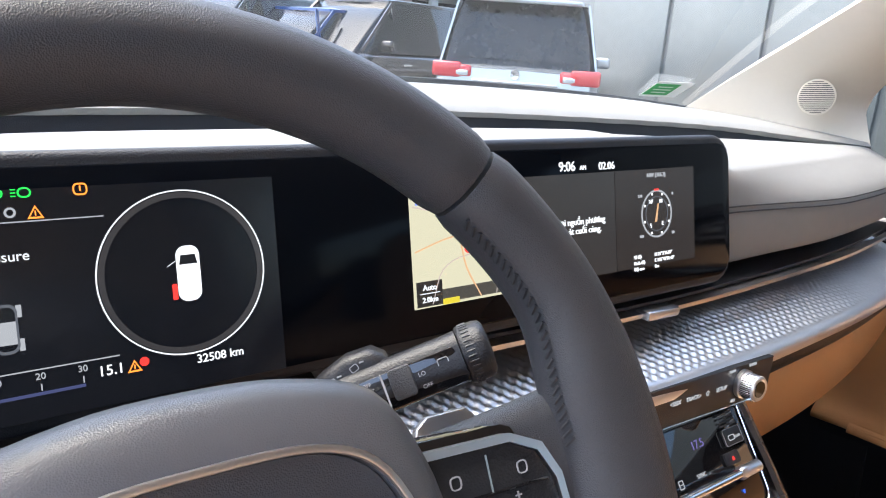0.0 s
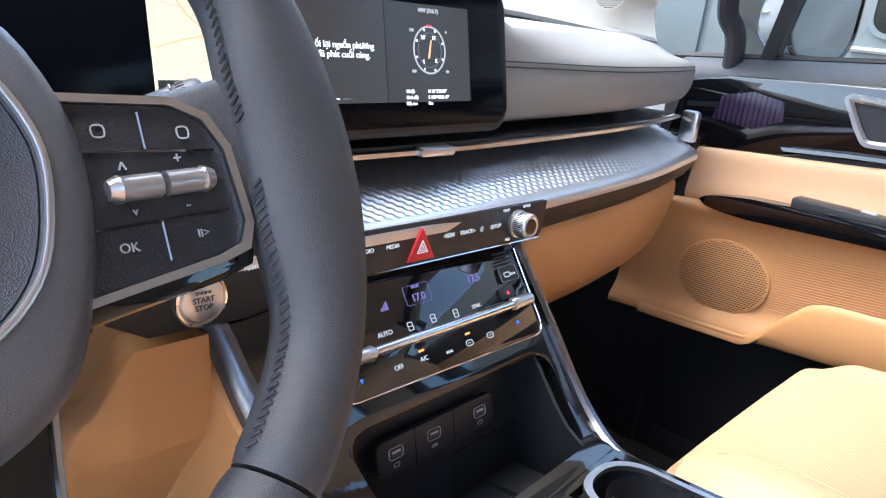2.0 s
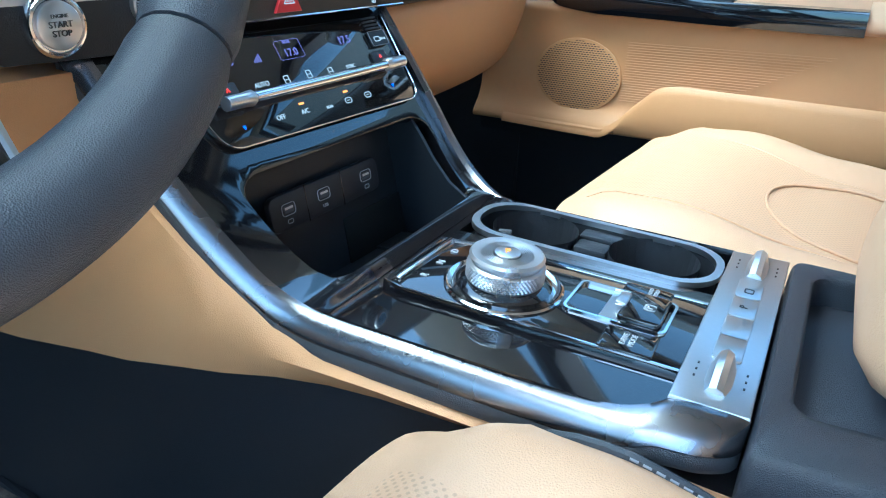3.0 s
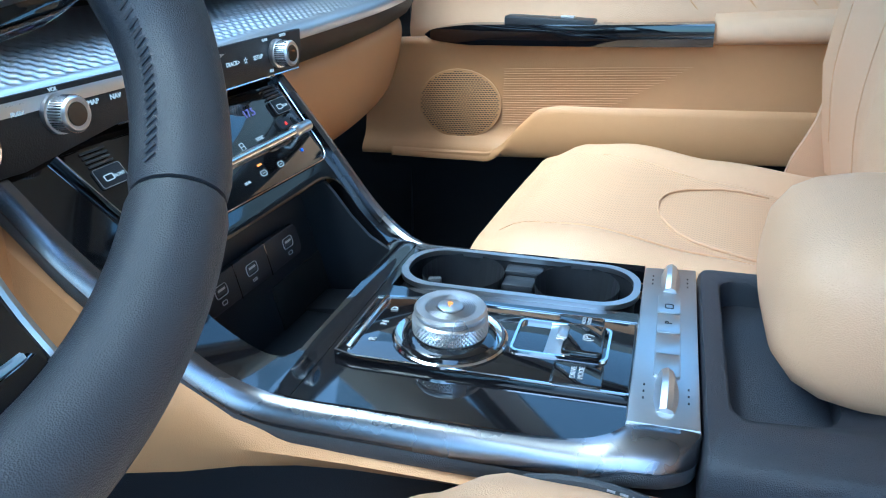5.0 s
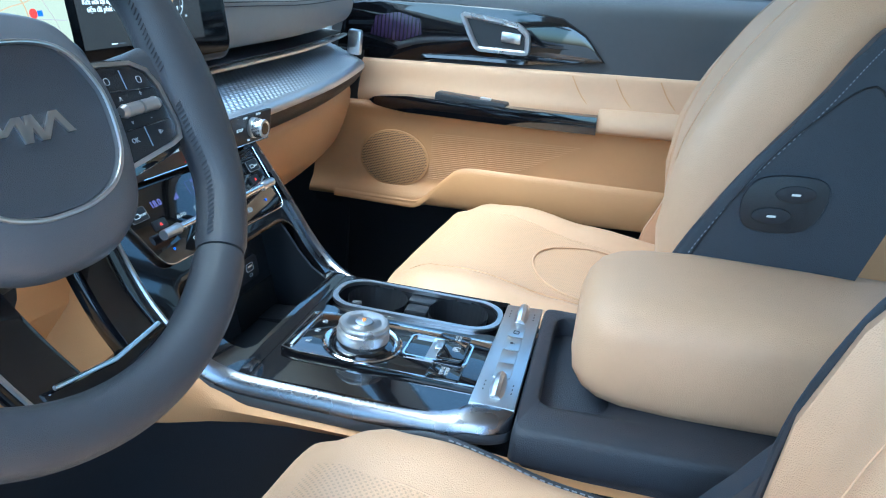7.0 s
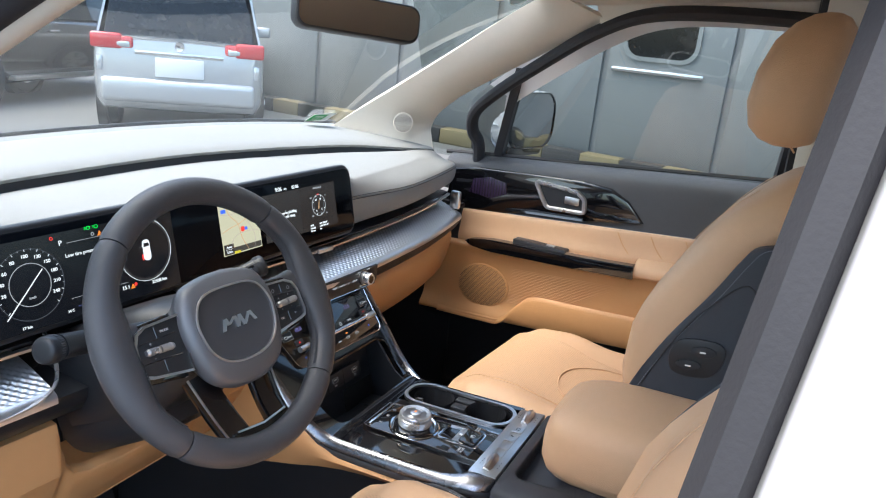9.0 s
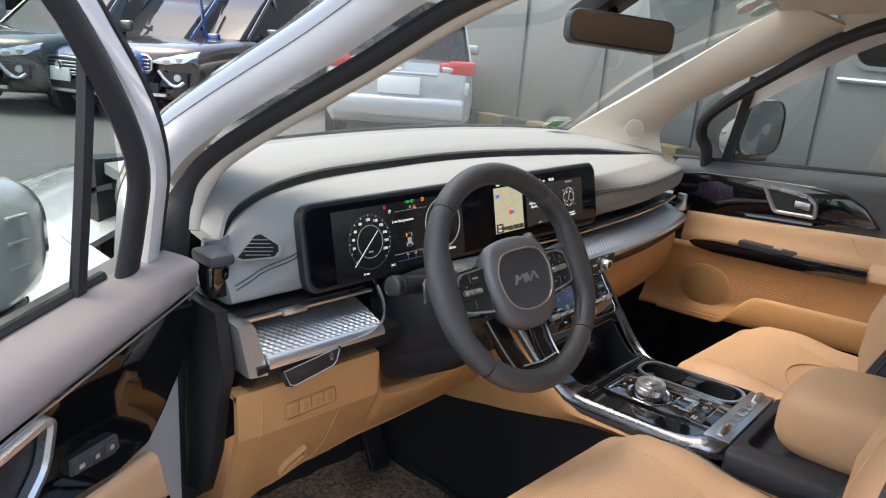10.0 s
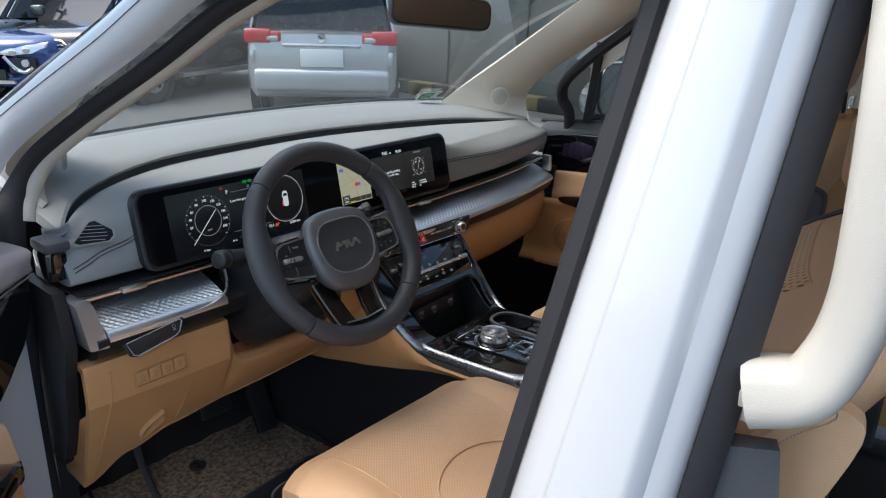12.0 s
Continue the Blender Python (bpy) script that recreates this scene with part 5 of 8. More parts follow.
part("sign", frame_of(rrect(0.008, 0.007, 0.0015, 2), rrect(0.006, 0.005, 0.001, 2), 0.0004, KM @ pose(0.04, 0.2, 0.815)), BLACK, sp_)

# open tray behind the plate
ro = rounded([(-0.15, 0.176), (0.13, 0.176), (0.135, -0.25), (-0.14, -0.25)], 0.01, 5)
ri = rounded([(-0.094, 0.157), (0.115, 0.157), (0.115, 0.075), (-0.082, 0.088)], 0.022, 5)
lerp2 = lambda a, b, t: [(p[0] + (q[0] - p[0]) * t, p[1] + (q[1] - p[1]) * t) for p, q in zip(a, b)]
rr_ = [[KM @ Vector((x, y, z)) for x, y in lerp2(ro, ri, t)] for t, z in ((0.0, 0.775), (0.0, 0.804), (0.04, 0.809), (0.12, 0.812), (0.8, 0.811), (0.93, 0.809), (1.0, 0.803), (1.0, 0.777))]
part("rear_rim", loft(rr_, caps=False), RIM, cons, "dark grained rear console rim with a rounded tray opening")
part("rear_skirt", box((-0.004, -0.04, 0.735), (0.272, 0.42, 0.1), KM, 0.01), RIM, cons, "dark rear console side")
part("tray_floor", box((0.01, 0.115, 0.778), (0.21, 0.1, 0.004), KM), dotted("studded_rubber", (0.09, 0.1, 0.115), 0.45, 0.0045, dark=0.5), cons, "ribbed rubber tray mat")
# armrest: padded lid
rings = []
for v, w, zt, zb in ((0.136, 0.055, 0.905, 0.862), (0.131, 0.078, 0.922, 0.842), (0.118, 0.095, 0.937, 0.828), (0.1, 0.104, 0.945, 0.82), (0.075, 0.109, 0.950, 0.816), (0.02, 0.113, 0.955, 0.815), (-0.1, 0.115, 0.960, 0.82), (-0.24, 0.115, 0.962, 0.826)):
    h, c = (zt - zb) / 2, (zt + zb) / 2 - 0.022
    ring = []
    for k in range(28):
        q = 2 * math.pi * k / 28
        cx, sx = math.cos(q), math.sin(q)
        ring.append(K(0.026 + w * math.copysign(abs(cx) ** 0.55, cx), v, c + h * math.copysign(abs(sx) ** 0.6, sx)))
    rings.append(ring)
arm = part("armrest", loft(rings), TAN, cons, "padded tan leather armrest lid")
part("armrest_hinge", box((0.026, -0.11, 0.81), (0.19, 0.26, 0.06), KM, 0.01), CHAR, cons, "dark armrest box")

# ---- centre stack ----
stack = thing("center_stack", (0, 0.6, 0.8), "gloss black centre stack with dials and climate keys", "control panel")
# gloss sheet that sweeps from the dials down to the deck: height, depth, skew, its two sides
RISE = [(0.8015, 0.445, 0.07, -0.1335, 0.141), (0.802, 0.462, 0.068, -0.135, 0.1455), (0.805, 0.477, 0.062, -0.1365, 0.149), (0.8115, 0.49, 0.055, -0.1395, 0.153), (0.822, 0.505, 0.045, -0.143, 0.156), (0.836, 0.519, 0.035, -0.147, 0.157),
        (0.85, 0.5298, 0.03, -0.151, 0.157), (0.87, 0.5448, 0.03, -0.157, 0.155), (0.89, 0.5598, 0.03, -0.164, 0.152), (0.91, 0.5748, 0.03, -0.171, 0.15), (0.93, 0.5898, 0.03, -0.175, 0.148), (0.948, 0.6033, 0.03, -0.178, 0.147), (0.962, 0.614, 0.03, -0.181, 0.146)]
FINE = list(zip(spl([(y, z, q) for z, y, q, a, b_ in RISE], 5), spl([(a, b_, 0) for z, y, q, a, b_ in RISE], 5)))
ARC = [0.0]
for (p, _), (q, _) in zip(FINE, FINE[1:]):
    ARC.append(ARC[-1] + math.hypot(q.x - p.x, q.y - p.y))


def along(a):
    """Depth, height, skew, sides and slope of the sheet at a length a up its rise."""
    k = max(i for i in range(len(ARC) - 1) if ARC[i] <= a + 1e-9)
    t = min(1.0, (a - ARC[k]) / (ARC[k + 1] - ARC[k]))
    p, e = FINE[k][0].lerp(FINE[k + 1][0], t), FINE[k][1].lerp(FINE[k + 1][1], t)
    g = FINE[k + 1][0] - FINE[k][0]
    return p, e, Vector((g.x, g.y)).normalized()


def sheet(w, a, d=0.0):
    """A spot on the sheet: w from its left side (0) to its right (1), a up its rise, d behind it."""
    p, e, n = along(a)
    x = e.x + (e.y - e.x) * w
    return Vector((x, p.x + p.z * x + n.y * d, p.y - n.x * d))


def hole(w, a, r=0.09):
    """The square (0..1, 0..1) with rounded corners."""
    rx, ry = r, r * 2.4
    cx_, cy_ = min(max(w, rx), 1 - rx), min(max(a, ry), 1 - ry)
    dx, dy = (w - cx_) / rx, (a - cy_) / ry
    if dx and dy:
        q = math.hypot(dx, dy)
        f = max(abs(dx), abs(dy)) / q
        dx, dy = dx * f, dy * f
    return cx_ + dx * rx, cy_ + dy * ry


A1 = ARC[-1]
AT = next(a for a, (p, _) in zip(ARC, FINE) if p.y >= 0.8655)
walk_ = [(k / 22, 0.0) for k in range(22)] + [(1.0, k / 22) for k in range(22)] + [(1 - k / 22, 1.0) for k in range(22)] + [(0.0, 1 - k / 22) for k in range(22)]
LEFT, RIGHT, LOW = 0.135, 0.945, 0.020
inner = [hole(*p) for p in walk_]
inner = [(LEFT + (RIGHT - LEFT) * w - 0.015 * a * (1 - w), LOW + (AT - LOW) * a) for w, a in inner]
outer_ = [(w, A1 * a) for w, a in walk_]
rings = [[sheet(p[0] + (q[0] - p[0]) * t, p[1] + (q[1] - p[1]) * t) for p, q in zip(outer_, inner)] for t in (0.0, 0.2, 0.4, 0.6, 0.8, 0.93, 0.98)]
rings += [[sheet(w, a, d) for w, a in inner] for d in (0.0008, 0.004, 0.012)]
part("surround", loft(rings, caps=False), PIANO, stack, "gloss black sheet with a rounded bin opening")
DEEP = mat("dark_bin_plastic", (0.012, 0.014, 0.018), 0.45, var=0.15, scale=14, bump=0.2, bscale=900, kind="grain")
part("bin_floor", box((0.02, 0.515, 0.733), (0.29, 0.13, 0.006)), DEEP, stack, "black storage bin floor")
bk = axes((0.015, 0.5645, 0.80), (1, 0.03, 0), (0, 0.25, 1))
part("bin_back", box((0, 0.005, -0.003), (0.28, 0.15, 0.004), bk), DEEP, stack, "black storage bin back")
part("bin_recess", box((0.072, -0.046, -0.0008), (0.104, 0.05, 0.002), bk, 0.0008), mat("deep_black", (0.003, 0.003, 0.003), 0.8), stack, "dark slot at the back of the bin")
for xa, xb in ((-0.122, -0.112), (0.136, 0.128)):
    part("bin_wall", slab([[(xa, y, 0.733), (xb, y, z)] for y, z in ((0.445, 0.79), (0.475, 0.795), (0.5, 0.808), (0.52, 0.827), (0.54, 0.851), (0.56, 0.872), (0.58, 0.88))], 0.004, Vector((1 if xa > 0 else -1, 0, 0))), DEEP, stack, "black storage bin wall")
um = axes((0.007, 0.5595, 0.8145), (1, 0.03, 0), (0, 0.25, 1))
usb = part("usb_panel", plate(rrect(0.150, 0.031, 0.008, 5), 0.006, um, 0.002), BLACK, stack, "black panel with three charging sockets")
for x in (-0.054, -0.008, 0.054):
    part("socket", frame_of(rrect(0.0165, 0.0105, 0.003, 3), rrect(0.0155, 0.0095, 0.0025, 3), 0.0008, um @ pose(x, 0.002, 0.006)), PRINT, usb, "pale outline of a socket")
    part("socket_core", box((x, 0.002, 0.0062), (0.0115, 0.006, 0.001), um), CHAR, usb)
    part("socket_tongue", box((x, 0.0032, 0.0068), (0.0095, 0.002, 0.0006), um), SILVER, usb)
words("sign", "USB", 0.004, um @ pose(-0.008, -0.0085, 0.0062), PRINT, usb)
for x in (-0.054, 0.054):
    part("sign", frame_of(rrect(0.007, 0.004, 0.0015, 2), rrect(0.0058, 0.0028, 0.001, 2), 0.0004, um @ pose(x, -0.0085, 0.006)), PRINT, usb)
for x in (-0.031, 0.018):
    part("panel_gap", box((x, 0, 0.006), (0.0006, 0.032, 0.0008), um), PIANO, usb, smooth=False)

# climate panel
cx = axes((0.008, 0.5765, 0.919), (1, 0.03, 0), (0, 0.6, 0.8))
CLIM = [(-0.147, 0.043), (0.1335, 0.041)] + [(x, y) for x, y in rounded([(0.1335, 0.041), (0.1315, -0.0475), (-0.121, -0.043), (-0.147, 0.043)], 0.016, 6)[7:21]]
clim = part("climate_panel", plate(CLIM, 0.004, cx @ pose(0, 0, -0.0035), 0.0006), PIANO, stack, "touch climate panel under dark glass")
part("panel_line", sweep([cx @ Vector((x, y, 0.0012)) for x, y in CLIM[1:] + CLIM[:1]], circ(0.0007, 5), up=cx.to_3x3() @ Vector((0, 0, 1))), CHROME, clim, "fine bright outline")
nz = cx.to_3x3() @ Vector((0, 0, 1))
lever = part("temp_bar", sweep([cx @ Vector((x, -0.012, 0.012)) for x in frange(-0.112, 0.114, 8)], circ(0.0042, 12), up=nz), CHROME, stack, "polished toggle bar")
for s in (-1, 1):
    cxx = 0.001 + s * 0.098
    part("bar_grip", sweep([cx @ Vector((cxx + s * k, -0.012, 0.012)) for k in (-0.013, -0.009, 0.0, 0.013, 0.0165)], [(a * 1.2, b_ * 1.2) for a, b_ in circ(0.0042, 12)], up=nz, scale=lambda t: 0.75 if t == 0 else (1.25 if 0.2 < t < 0.3 else 1.1)), SILVER, lever, "satin bar end grip")
    part("bar_foot", box((cxx - s * 0.004, -0.012, 0.004), (0.018, 0.007, 0.012), cx, 0.001), PIANO, lever)
    part("temp_up", plate(rrect(0.021, 0.011, 0.002, 2), 0.0025, cx @ pose(cxx, 0.0005, 0.0002), 0.0006), BLACK, stack, "small black raised temperature key")
    words("temp_sign", "^", 0.009, cx @ pose(cxx, -0.0015, 0.003), LIT_RED, stack)
    words("temp_sign", "v", 0.007, cx @ pose(cxx, -0.0288, 0.001), LIT_BLUE, stack)
    # side buttons with vent slots
    sx = -0.119 if s < 0 else 0.110
    part("side_button", plate(rrect(0.026, 0.015, 0.002, 2), 0.002, cx @ pose(sx, 0.018, 0.0008), 0.0006), BLACK, stack, "small black heating key")
    part("button_line", frame_of(rrect(0.026, 0.015, 0.002, 2), rrect(0.0254, 0.0144, 0.0018, 2), 0.0005, cx @ pose(sx, 0.018, 0.0026)), PRINT, stack)
    part("sign", frame_of(rrect(0.009, 0.005, 0.0012, 2), rrect(0.0075, 0.0035, 0.0008, 2), 0.0004, cx @ pose(sx - 0.003, 0.017, 0.0028)), LIT_GREY, stack)
    words("sign", "FRONT" if s < 0 else "REAR", 0.0036, cx @ pose(sx + 0.006, 0.0165, 0.0028), LIT_GREY, stack)
    for k in range(4):
        part("vent_bar", box((sx, 0.0285 + k * 0.0035, 0.0015), (0.022, 0.0013, 0.002), cx), CHAR, stack, smooth=False)
for text, x, y, size, mt in (("AUTO", -0.0594, -0.0006, 0.0058, LIT_GREY), ("SYNC", 0.0535, -0.0023, 0.005, LIT_GREY), ("OFF", -0.0574, -0.0295, 0.0058, LIT_GREY), ("A/C", -0.0287, -0.0301, 0.0058, LIT_GREY), ("REAR", 0.0014, -0.0323, 0.0035, LIT_GREY),
                             ("18.0", -0.085, 0.022, 0.0105, LIT_VIOLET), ("17.0", -0.0109, 0.0205, 0.0095, LIT_VIOLET), ("REAR", -0.0109, 0.030, 0.0038, LIT_VIOLET), ("17.5", 0.062, 0.0225, 0.0105, LIT_VIOLET)):
    words("climate_word", text, size, cx @ pose(x, y, 0.0007), mt, stack)
for x, y in ((-0.031, -0.0011), (-0.0033, -0.0007), (0.0248, -0.0027)):
    part("climate_sign", frame_of(rrect(0.0062, 0.0075, 0.001, 2), rrect(0.0046, 0.0059, 0.0006, 2), 0.0004, cx @ pose(x, y, 0.0004)), LIT_GREY, stack, smooth=False)
    part("climate_sign", box((x, y, 0.0006), (0.0056, 0.0007, 0.0004), cx), LIT_GREY, stack, smooth=False)
for x, y in ((0.0282, -0.0312), (0.0569, -0.0312)):
    part("climate_sign", frame_of(rrect(0.0095, 0.0055, 0.0026, 4), rrect(0.0079, 0.0039, 0.0019, 4), 0.0004, cx @ pose(x, y, 0.0004)), LIT_GREY, stack, smooth=False)
    part("climate_sign", box((x, y, 0.0006), (0.004, 0.0007, 0.0004), cx @ pose(0, 0, 0)), LIT_GREY, stack, smooth=False)
part("climate_sign", frame_of(rrect(0.03, 0.017, 0.002, 2), rrect(0.0294, 0.0164, 0.0016, 2), 0.0004, cx @ pose(-0.0109, 0.0235, 0.0004)), LIT_VIOLET, stack)
for k in range(4):
    part("climate_sign", box((-0.0545 + k * 0.0022, 0.0185 + k * 0.0008, 0.0006), (0.0013, 0.0022 + k * 0.0016, 0.0004), cx), LIT_VIOLET, stack, smooth=False)
for x in (-0.0291, 0.0294):
    part("climate_lamp", box((x, -0.023, 0.0006), (0.006, 0.0018, 0.0006), cx), LIT_ORANGE, stack, smooth=False)

# dial panel with hazard button
dp = axes((-0.035, 0.596, 0.982), (1, 0, 0), (0, 0.08, 1))
PAN = [(-0.225, -0.014), (-0.2, -0.028), (-0.13, -0.03), (-0.05, -0.0185), (0.2, -0.0185), (0.207, -0.012), (0.212, 0.0175), (-0.225, 0.0175)]
part("dial_panel", plate(PAN, 0.006, dp @ pose(0, 0, -0.006), 0.001), BLACK, stack, "black panel with dials")
part("panel_line", sweep([dp @ Vector(p) for p in ((-0.05, -0.019, 0.0), (0.2, -0.019, 0.0))], circ(0.0008, 5)), CHROME, stack)
part("hazard_button", plate([(-0.0155, -0.013), (0.0155, -0.013), (0.001, 0.0145), (-0.001, 0.0145)], 0.0035, dp @ pose(0.035, -0.002, -0.0005), 0.001), mat("red_plastic", (0.65, 0.03, 0.04), 0.35, var=0.05), stack, "red triangular hazard button")
part("hazard_sign", frame_of([(-0.0065, -0.0045), (0.0065, -0.0045), (0, 0.007)], [(-0.0052, -0.0037), (0.0052, -0.0037), (0, 0.0053)], 0.0005, dp @ pose(0.035, -0.004, 0.003)), LIT_GREY, stack)
part("hazard_sign", frame_of([(-0.0032, -0.0022), (0.0032, -0.0022), (0, 0.0032)], [(-0.0022, -0.0016), (0.0022, -0.0016), (0, 0.0018)], 0.0005, dp @ pose(0.035, -0.0045, 0.003)), LIT_GREY, stack)
for x in (-0.098, 0.164):
    dl = part("dial", lathe([(0.0135, -0.002), (0.0135, 0.004), (0.012, 0.0045), (0.0118, 0.017), (0.0105, 0.0185), (0.009, 0.0185), (0.008, 0.0178), (0.0, 0.0178)], dp @ pose(x, 0, 0), 40), SILVER, stack, "ribbed silver rotary dial")
    part("dial_cap", lathe([(0.0079, 0.0178), (0.0075, 0.0184), (0.0, 0.0184)], dp @ pose(x, 0, 0), 32), PIANO, dl)
    rb = B()
    for k in range(40):
        q = 2 * math.pi * k / 40
        box((0.0119 * math.cos(q), 0.0119 * math.sin(q), 0.011), (0.0009, 0.0009, 0.011), dp @ pose(x, 0, 0), bm=rb)
    part("dial_ribs", rb, CHROME, dl, smooth=False)
for text, x, y, size in (("POWER\nPUSH", -0.127, 0.008, 0.0042), ("VOL", -0.097, 0.0155, 0.0038), ("MAP", -0.067, 0.001, 0.0052), ("NAV", -0.046, 0.001, 0.0052), ("RADIO", -0.024, 0.001, 0.005), ("MEDIA", 0.004, 0.001, 0.005),
                         ("<SEEK", 0.070, 0.001, 0.0054), ("TRACK>", 0.094, 0.001, 0.0054), ("SETUP", 0.133, 0.001, 0.0054), ("TUNE", 0.147, 0.0145, 0.0038), ("ENTER", 0.178, 0.0155, 0.0038), ("FILE", 0.152, -0.0145, 0.0038)):
    words("panel_word", text, size, dp @ pose(x, y, 0.0003), LIT_GREY, stack)
star = [(0.0032 * (1 if k % 2 == 0 else 0.42) * math.sin(math.pi * k / 5), 0.0032 * (1 if k % 2 == 0 else 0.42) * math.cos(math.pi * k / 5)) for k in range(10)]
part("panel_sign", frame_of(star, [(x * 0.7, y * 0.7) for x, y in star], 0.0004, dp @ pose(0.1135, 0.001, 0.0)), LIT_GREY, stack)
# start button
sb = part("start_button", lathe([(0.0195, 0.0), (0.0195, 0.005), (0.018, 0.0075), (0.0165, 0.008), (0.0157, 0.0065), (0.0, 0.0065)], dp @ pose(-0.167, -0.007, 0), 40), CHROME, stack, "round engine start button with a chrome ring")
part("button_cap", lathe([(0.0147, 0.0065), (0.0143, 0.0085), (0.0133, 0.0092), (0.0, 0.0092)], dp @ pose(-0.167, -0.007, 0), 40), SILVER, sb, "satin grey button cap")
for text, y, size in (("ENGINE", 0.0055, 0.0031), ("START", 0.0006, 0.0052), ("STOP", -0.0046, 0.0052)):
    words("button_word", text, size, dp @ pose(-0.167, y - 0.007, 0.0096), CHAR, sb)


# ---- front seats ----
def front_seat(x0, yo, side, label, hw=0.22, lean=0.0, fwd=0.03, recline=0.0, lift=0.0):
    """A seat about x0; yo slides it back; side: the side that faces the console (+1 or -1)."""
    s = thing("front_seat", (x0, 0.1 + yo, 0.42), label, "seat", "front seats")

    def top(u, y):
        f = y - yo
        z = lerp(f, [(-0.12, 0.757), (0.0, 0.766), (0.15, 0.782), (0.28, 0.799), (0.34, 0.797), (0.39, 0.776), (0.415, 0.74), (0.42, 0.725)])
        bol = 0.018 * math.exp(-((abs(u) - 0.78) / 0.16) ** 2)
        return z + lift + bol * lerp(f, [(0.0, 1.5), (0.2, 1.0), (0.38, 0.25)]) - 0.03 * max(0, abs(u) - 0.86) ** 1.5 * 8

    rings = []
    for f in frange(-0.14, 0.38, 40) + [0.387, 0.394, 0.4, 0.405, 0.41, 0.414, 0.417, 0.42]:
        y = f + yo
        w = hw * lerp(f, [(-0.14, 0.98), (0.2, 1.0), (0.34, 0.98), (0.39, 0.93), (0.42, 0.84)])
        ring = []
        for k in range(49):
            u = k / 24 - 1
            ring.append((x0 + w * u, y - 0.014 * abs(u) ** 4 * max(0.0, min(1.0, (f - 0.24) / 0.1)), top(u, y)))
        zb = lerp(f, [(0.3, 0.66), (0.39, 0.675), (0.42, 0.70)])
        ring += [(x0 + w * 1.02, y - 0.014 * max(0.0, min(1.0, (f - 0.24) / 0.1)), zb + 0.03), (x0 + w * 0.95, y - 0.01 * max(0.0, min(1.0, (f - 0.24) / 0.1)), zb), (x0 - w * 0.95, y - 0.01 * max(0.0, min(1.0, (f - 0.24) / 0.1)), zb), (x0 - w * 1.02, y - 0.014 * max(0.0, min(1.0, (f - 0.24) / 0.1)), zb + 0.03)]
        rings.append(ring)
    part("cushion", loft(rings), TAN, s, "tan leather seat cushion")
    # pricked centre panel
    rows = []
    for f in frange(-0.02, 0.37, 26):
        w = lerp(f, [(-0.02, 0.5), (0.12, 0.56), (0.3, 0.62), (0.385, 0.66)])
        rows.append([(x0 + hw * u * w, f + yo - 0.014 * abs(u * w) ** 4 * max(0.0, min(1.0, (f - 0.24) / 0.1)), top(u * w, f + yo) + 0.0013) for u in frange(-1, 1, 14)])
    part("insert", slab(rows, 0.006, Vector((0, 0, 1))), TAN_DOT, s, "perforated tan centre panel")
    # curved seam at the back of the panel
    ln = []
    for a in frange(0, 180, 16):
        u = 0.5 * math.cos(radians(a))
        f = 0.08 + 0.13 * math.sin(radians(a)) ** 0.8
        ln.append((x0 + hw * u, f + yo, top(u, f + yo) + 0.003))
    part("seam", sweep(ln, circ(0.0016, 6)), TAN, s)
    for sg in (-1, 1):
        ln = []
        for f in frange(-0.1, 0.30, 18):
            w = lerp(f, [(-0.02, 0.5), (0.12, 0.56), (0.3, 0.62), (0.385, 0.66)])
            ln.append((x0 + sg * hw * w, f + yo, top(w, f + yo) + 0.001))
        part("seam", sweep(ln, circ(0.0013, 6)), TAN, s)
        # dark side valance with piping
        rows = []
        for f in frange(-0.14, 0.335, 14):
            y = f + yo
            w = hw * 1.005
            drop = lerp(f, [(0.25, 0.0), (0.335, 0.03)])
            rows.append([(x0 + sg * w * 0.97, y, top(0.97, y) - 0.001 - drop), (x0 + sg * w * 1.03, y, top(1.0, y) - 0.02 - drop), (x0 + sg * w * 1.045, y, 0.70), (x0 + sg * w * 1.0, y, 0.60)])
        part("valance", slab(rows, 0.006), NAVY, s, "dark leather side of the cushion")
        ln = [(x0 + sg * hw * 0.985, f + yo, top(0.985, f + yo) + 0.001 - lerp(f, [(0.27, 0.0), (0.305, 0.003), (0.348, 0.03)])) for f in frange(-0.14, 0.348, 30)]
        pip = part("piping", sweep(ln, circ(0.0035, 8)), NAVY, s, "dark piping with pale stitches")
        tb = B()
        for k in range(54):
            f = -0.13 + k * 0.0074
            p = [(x0 + sg * hw * 0.955, q + yo, top(0.955, q + yo) + 0.0012) for q in (f, f + 0.0048)]
            sweep(p, circ(0.0008, 5), bm=tb)
        tagged(part("stitching", tb, THREAD, pip, "pale stitches"), kind="stuff")
    part("seat_base", box((x0, 0.1 + yo, 0.53), (0.42, 0.42, 0.2), bevel=0.03), BLACK, s, "black seat base")

    # backrest: stations up the lean
    slim = 1.0 if lean else 0.82
    prof = [(0.80, -0.005, 0.12), (0.86, 0.02, 0.145), (0.94, 0.044, 0.172), (1.02, 0.052, 0.187), (1.06, 0.049, 0.192), (1.10, 0.042, 0.195), (1.14, 0.03, 0.195), (1.18, 0.014, 0.19), (1.22, -0.008, 0.178), (1.25, -0.03, 0.165), (1.275, -0.052, 0.145), (1.295, -0.075, 0.12), (1.312, -0.103, 0.085), (1.32, -0.135, 0.045)]
    rings = []
    prof = [(z, yf, t * slim) for z, yf, t in prof]
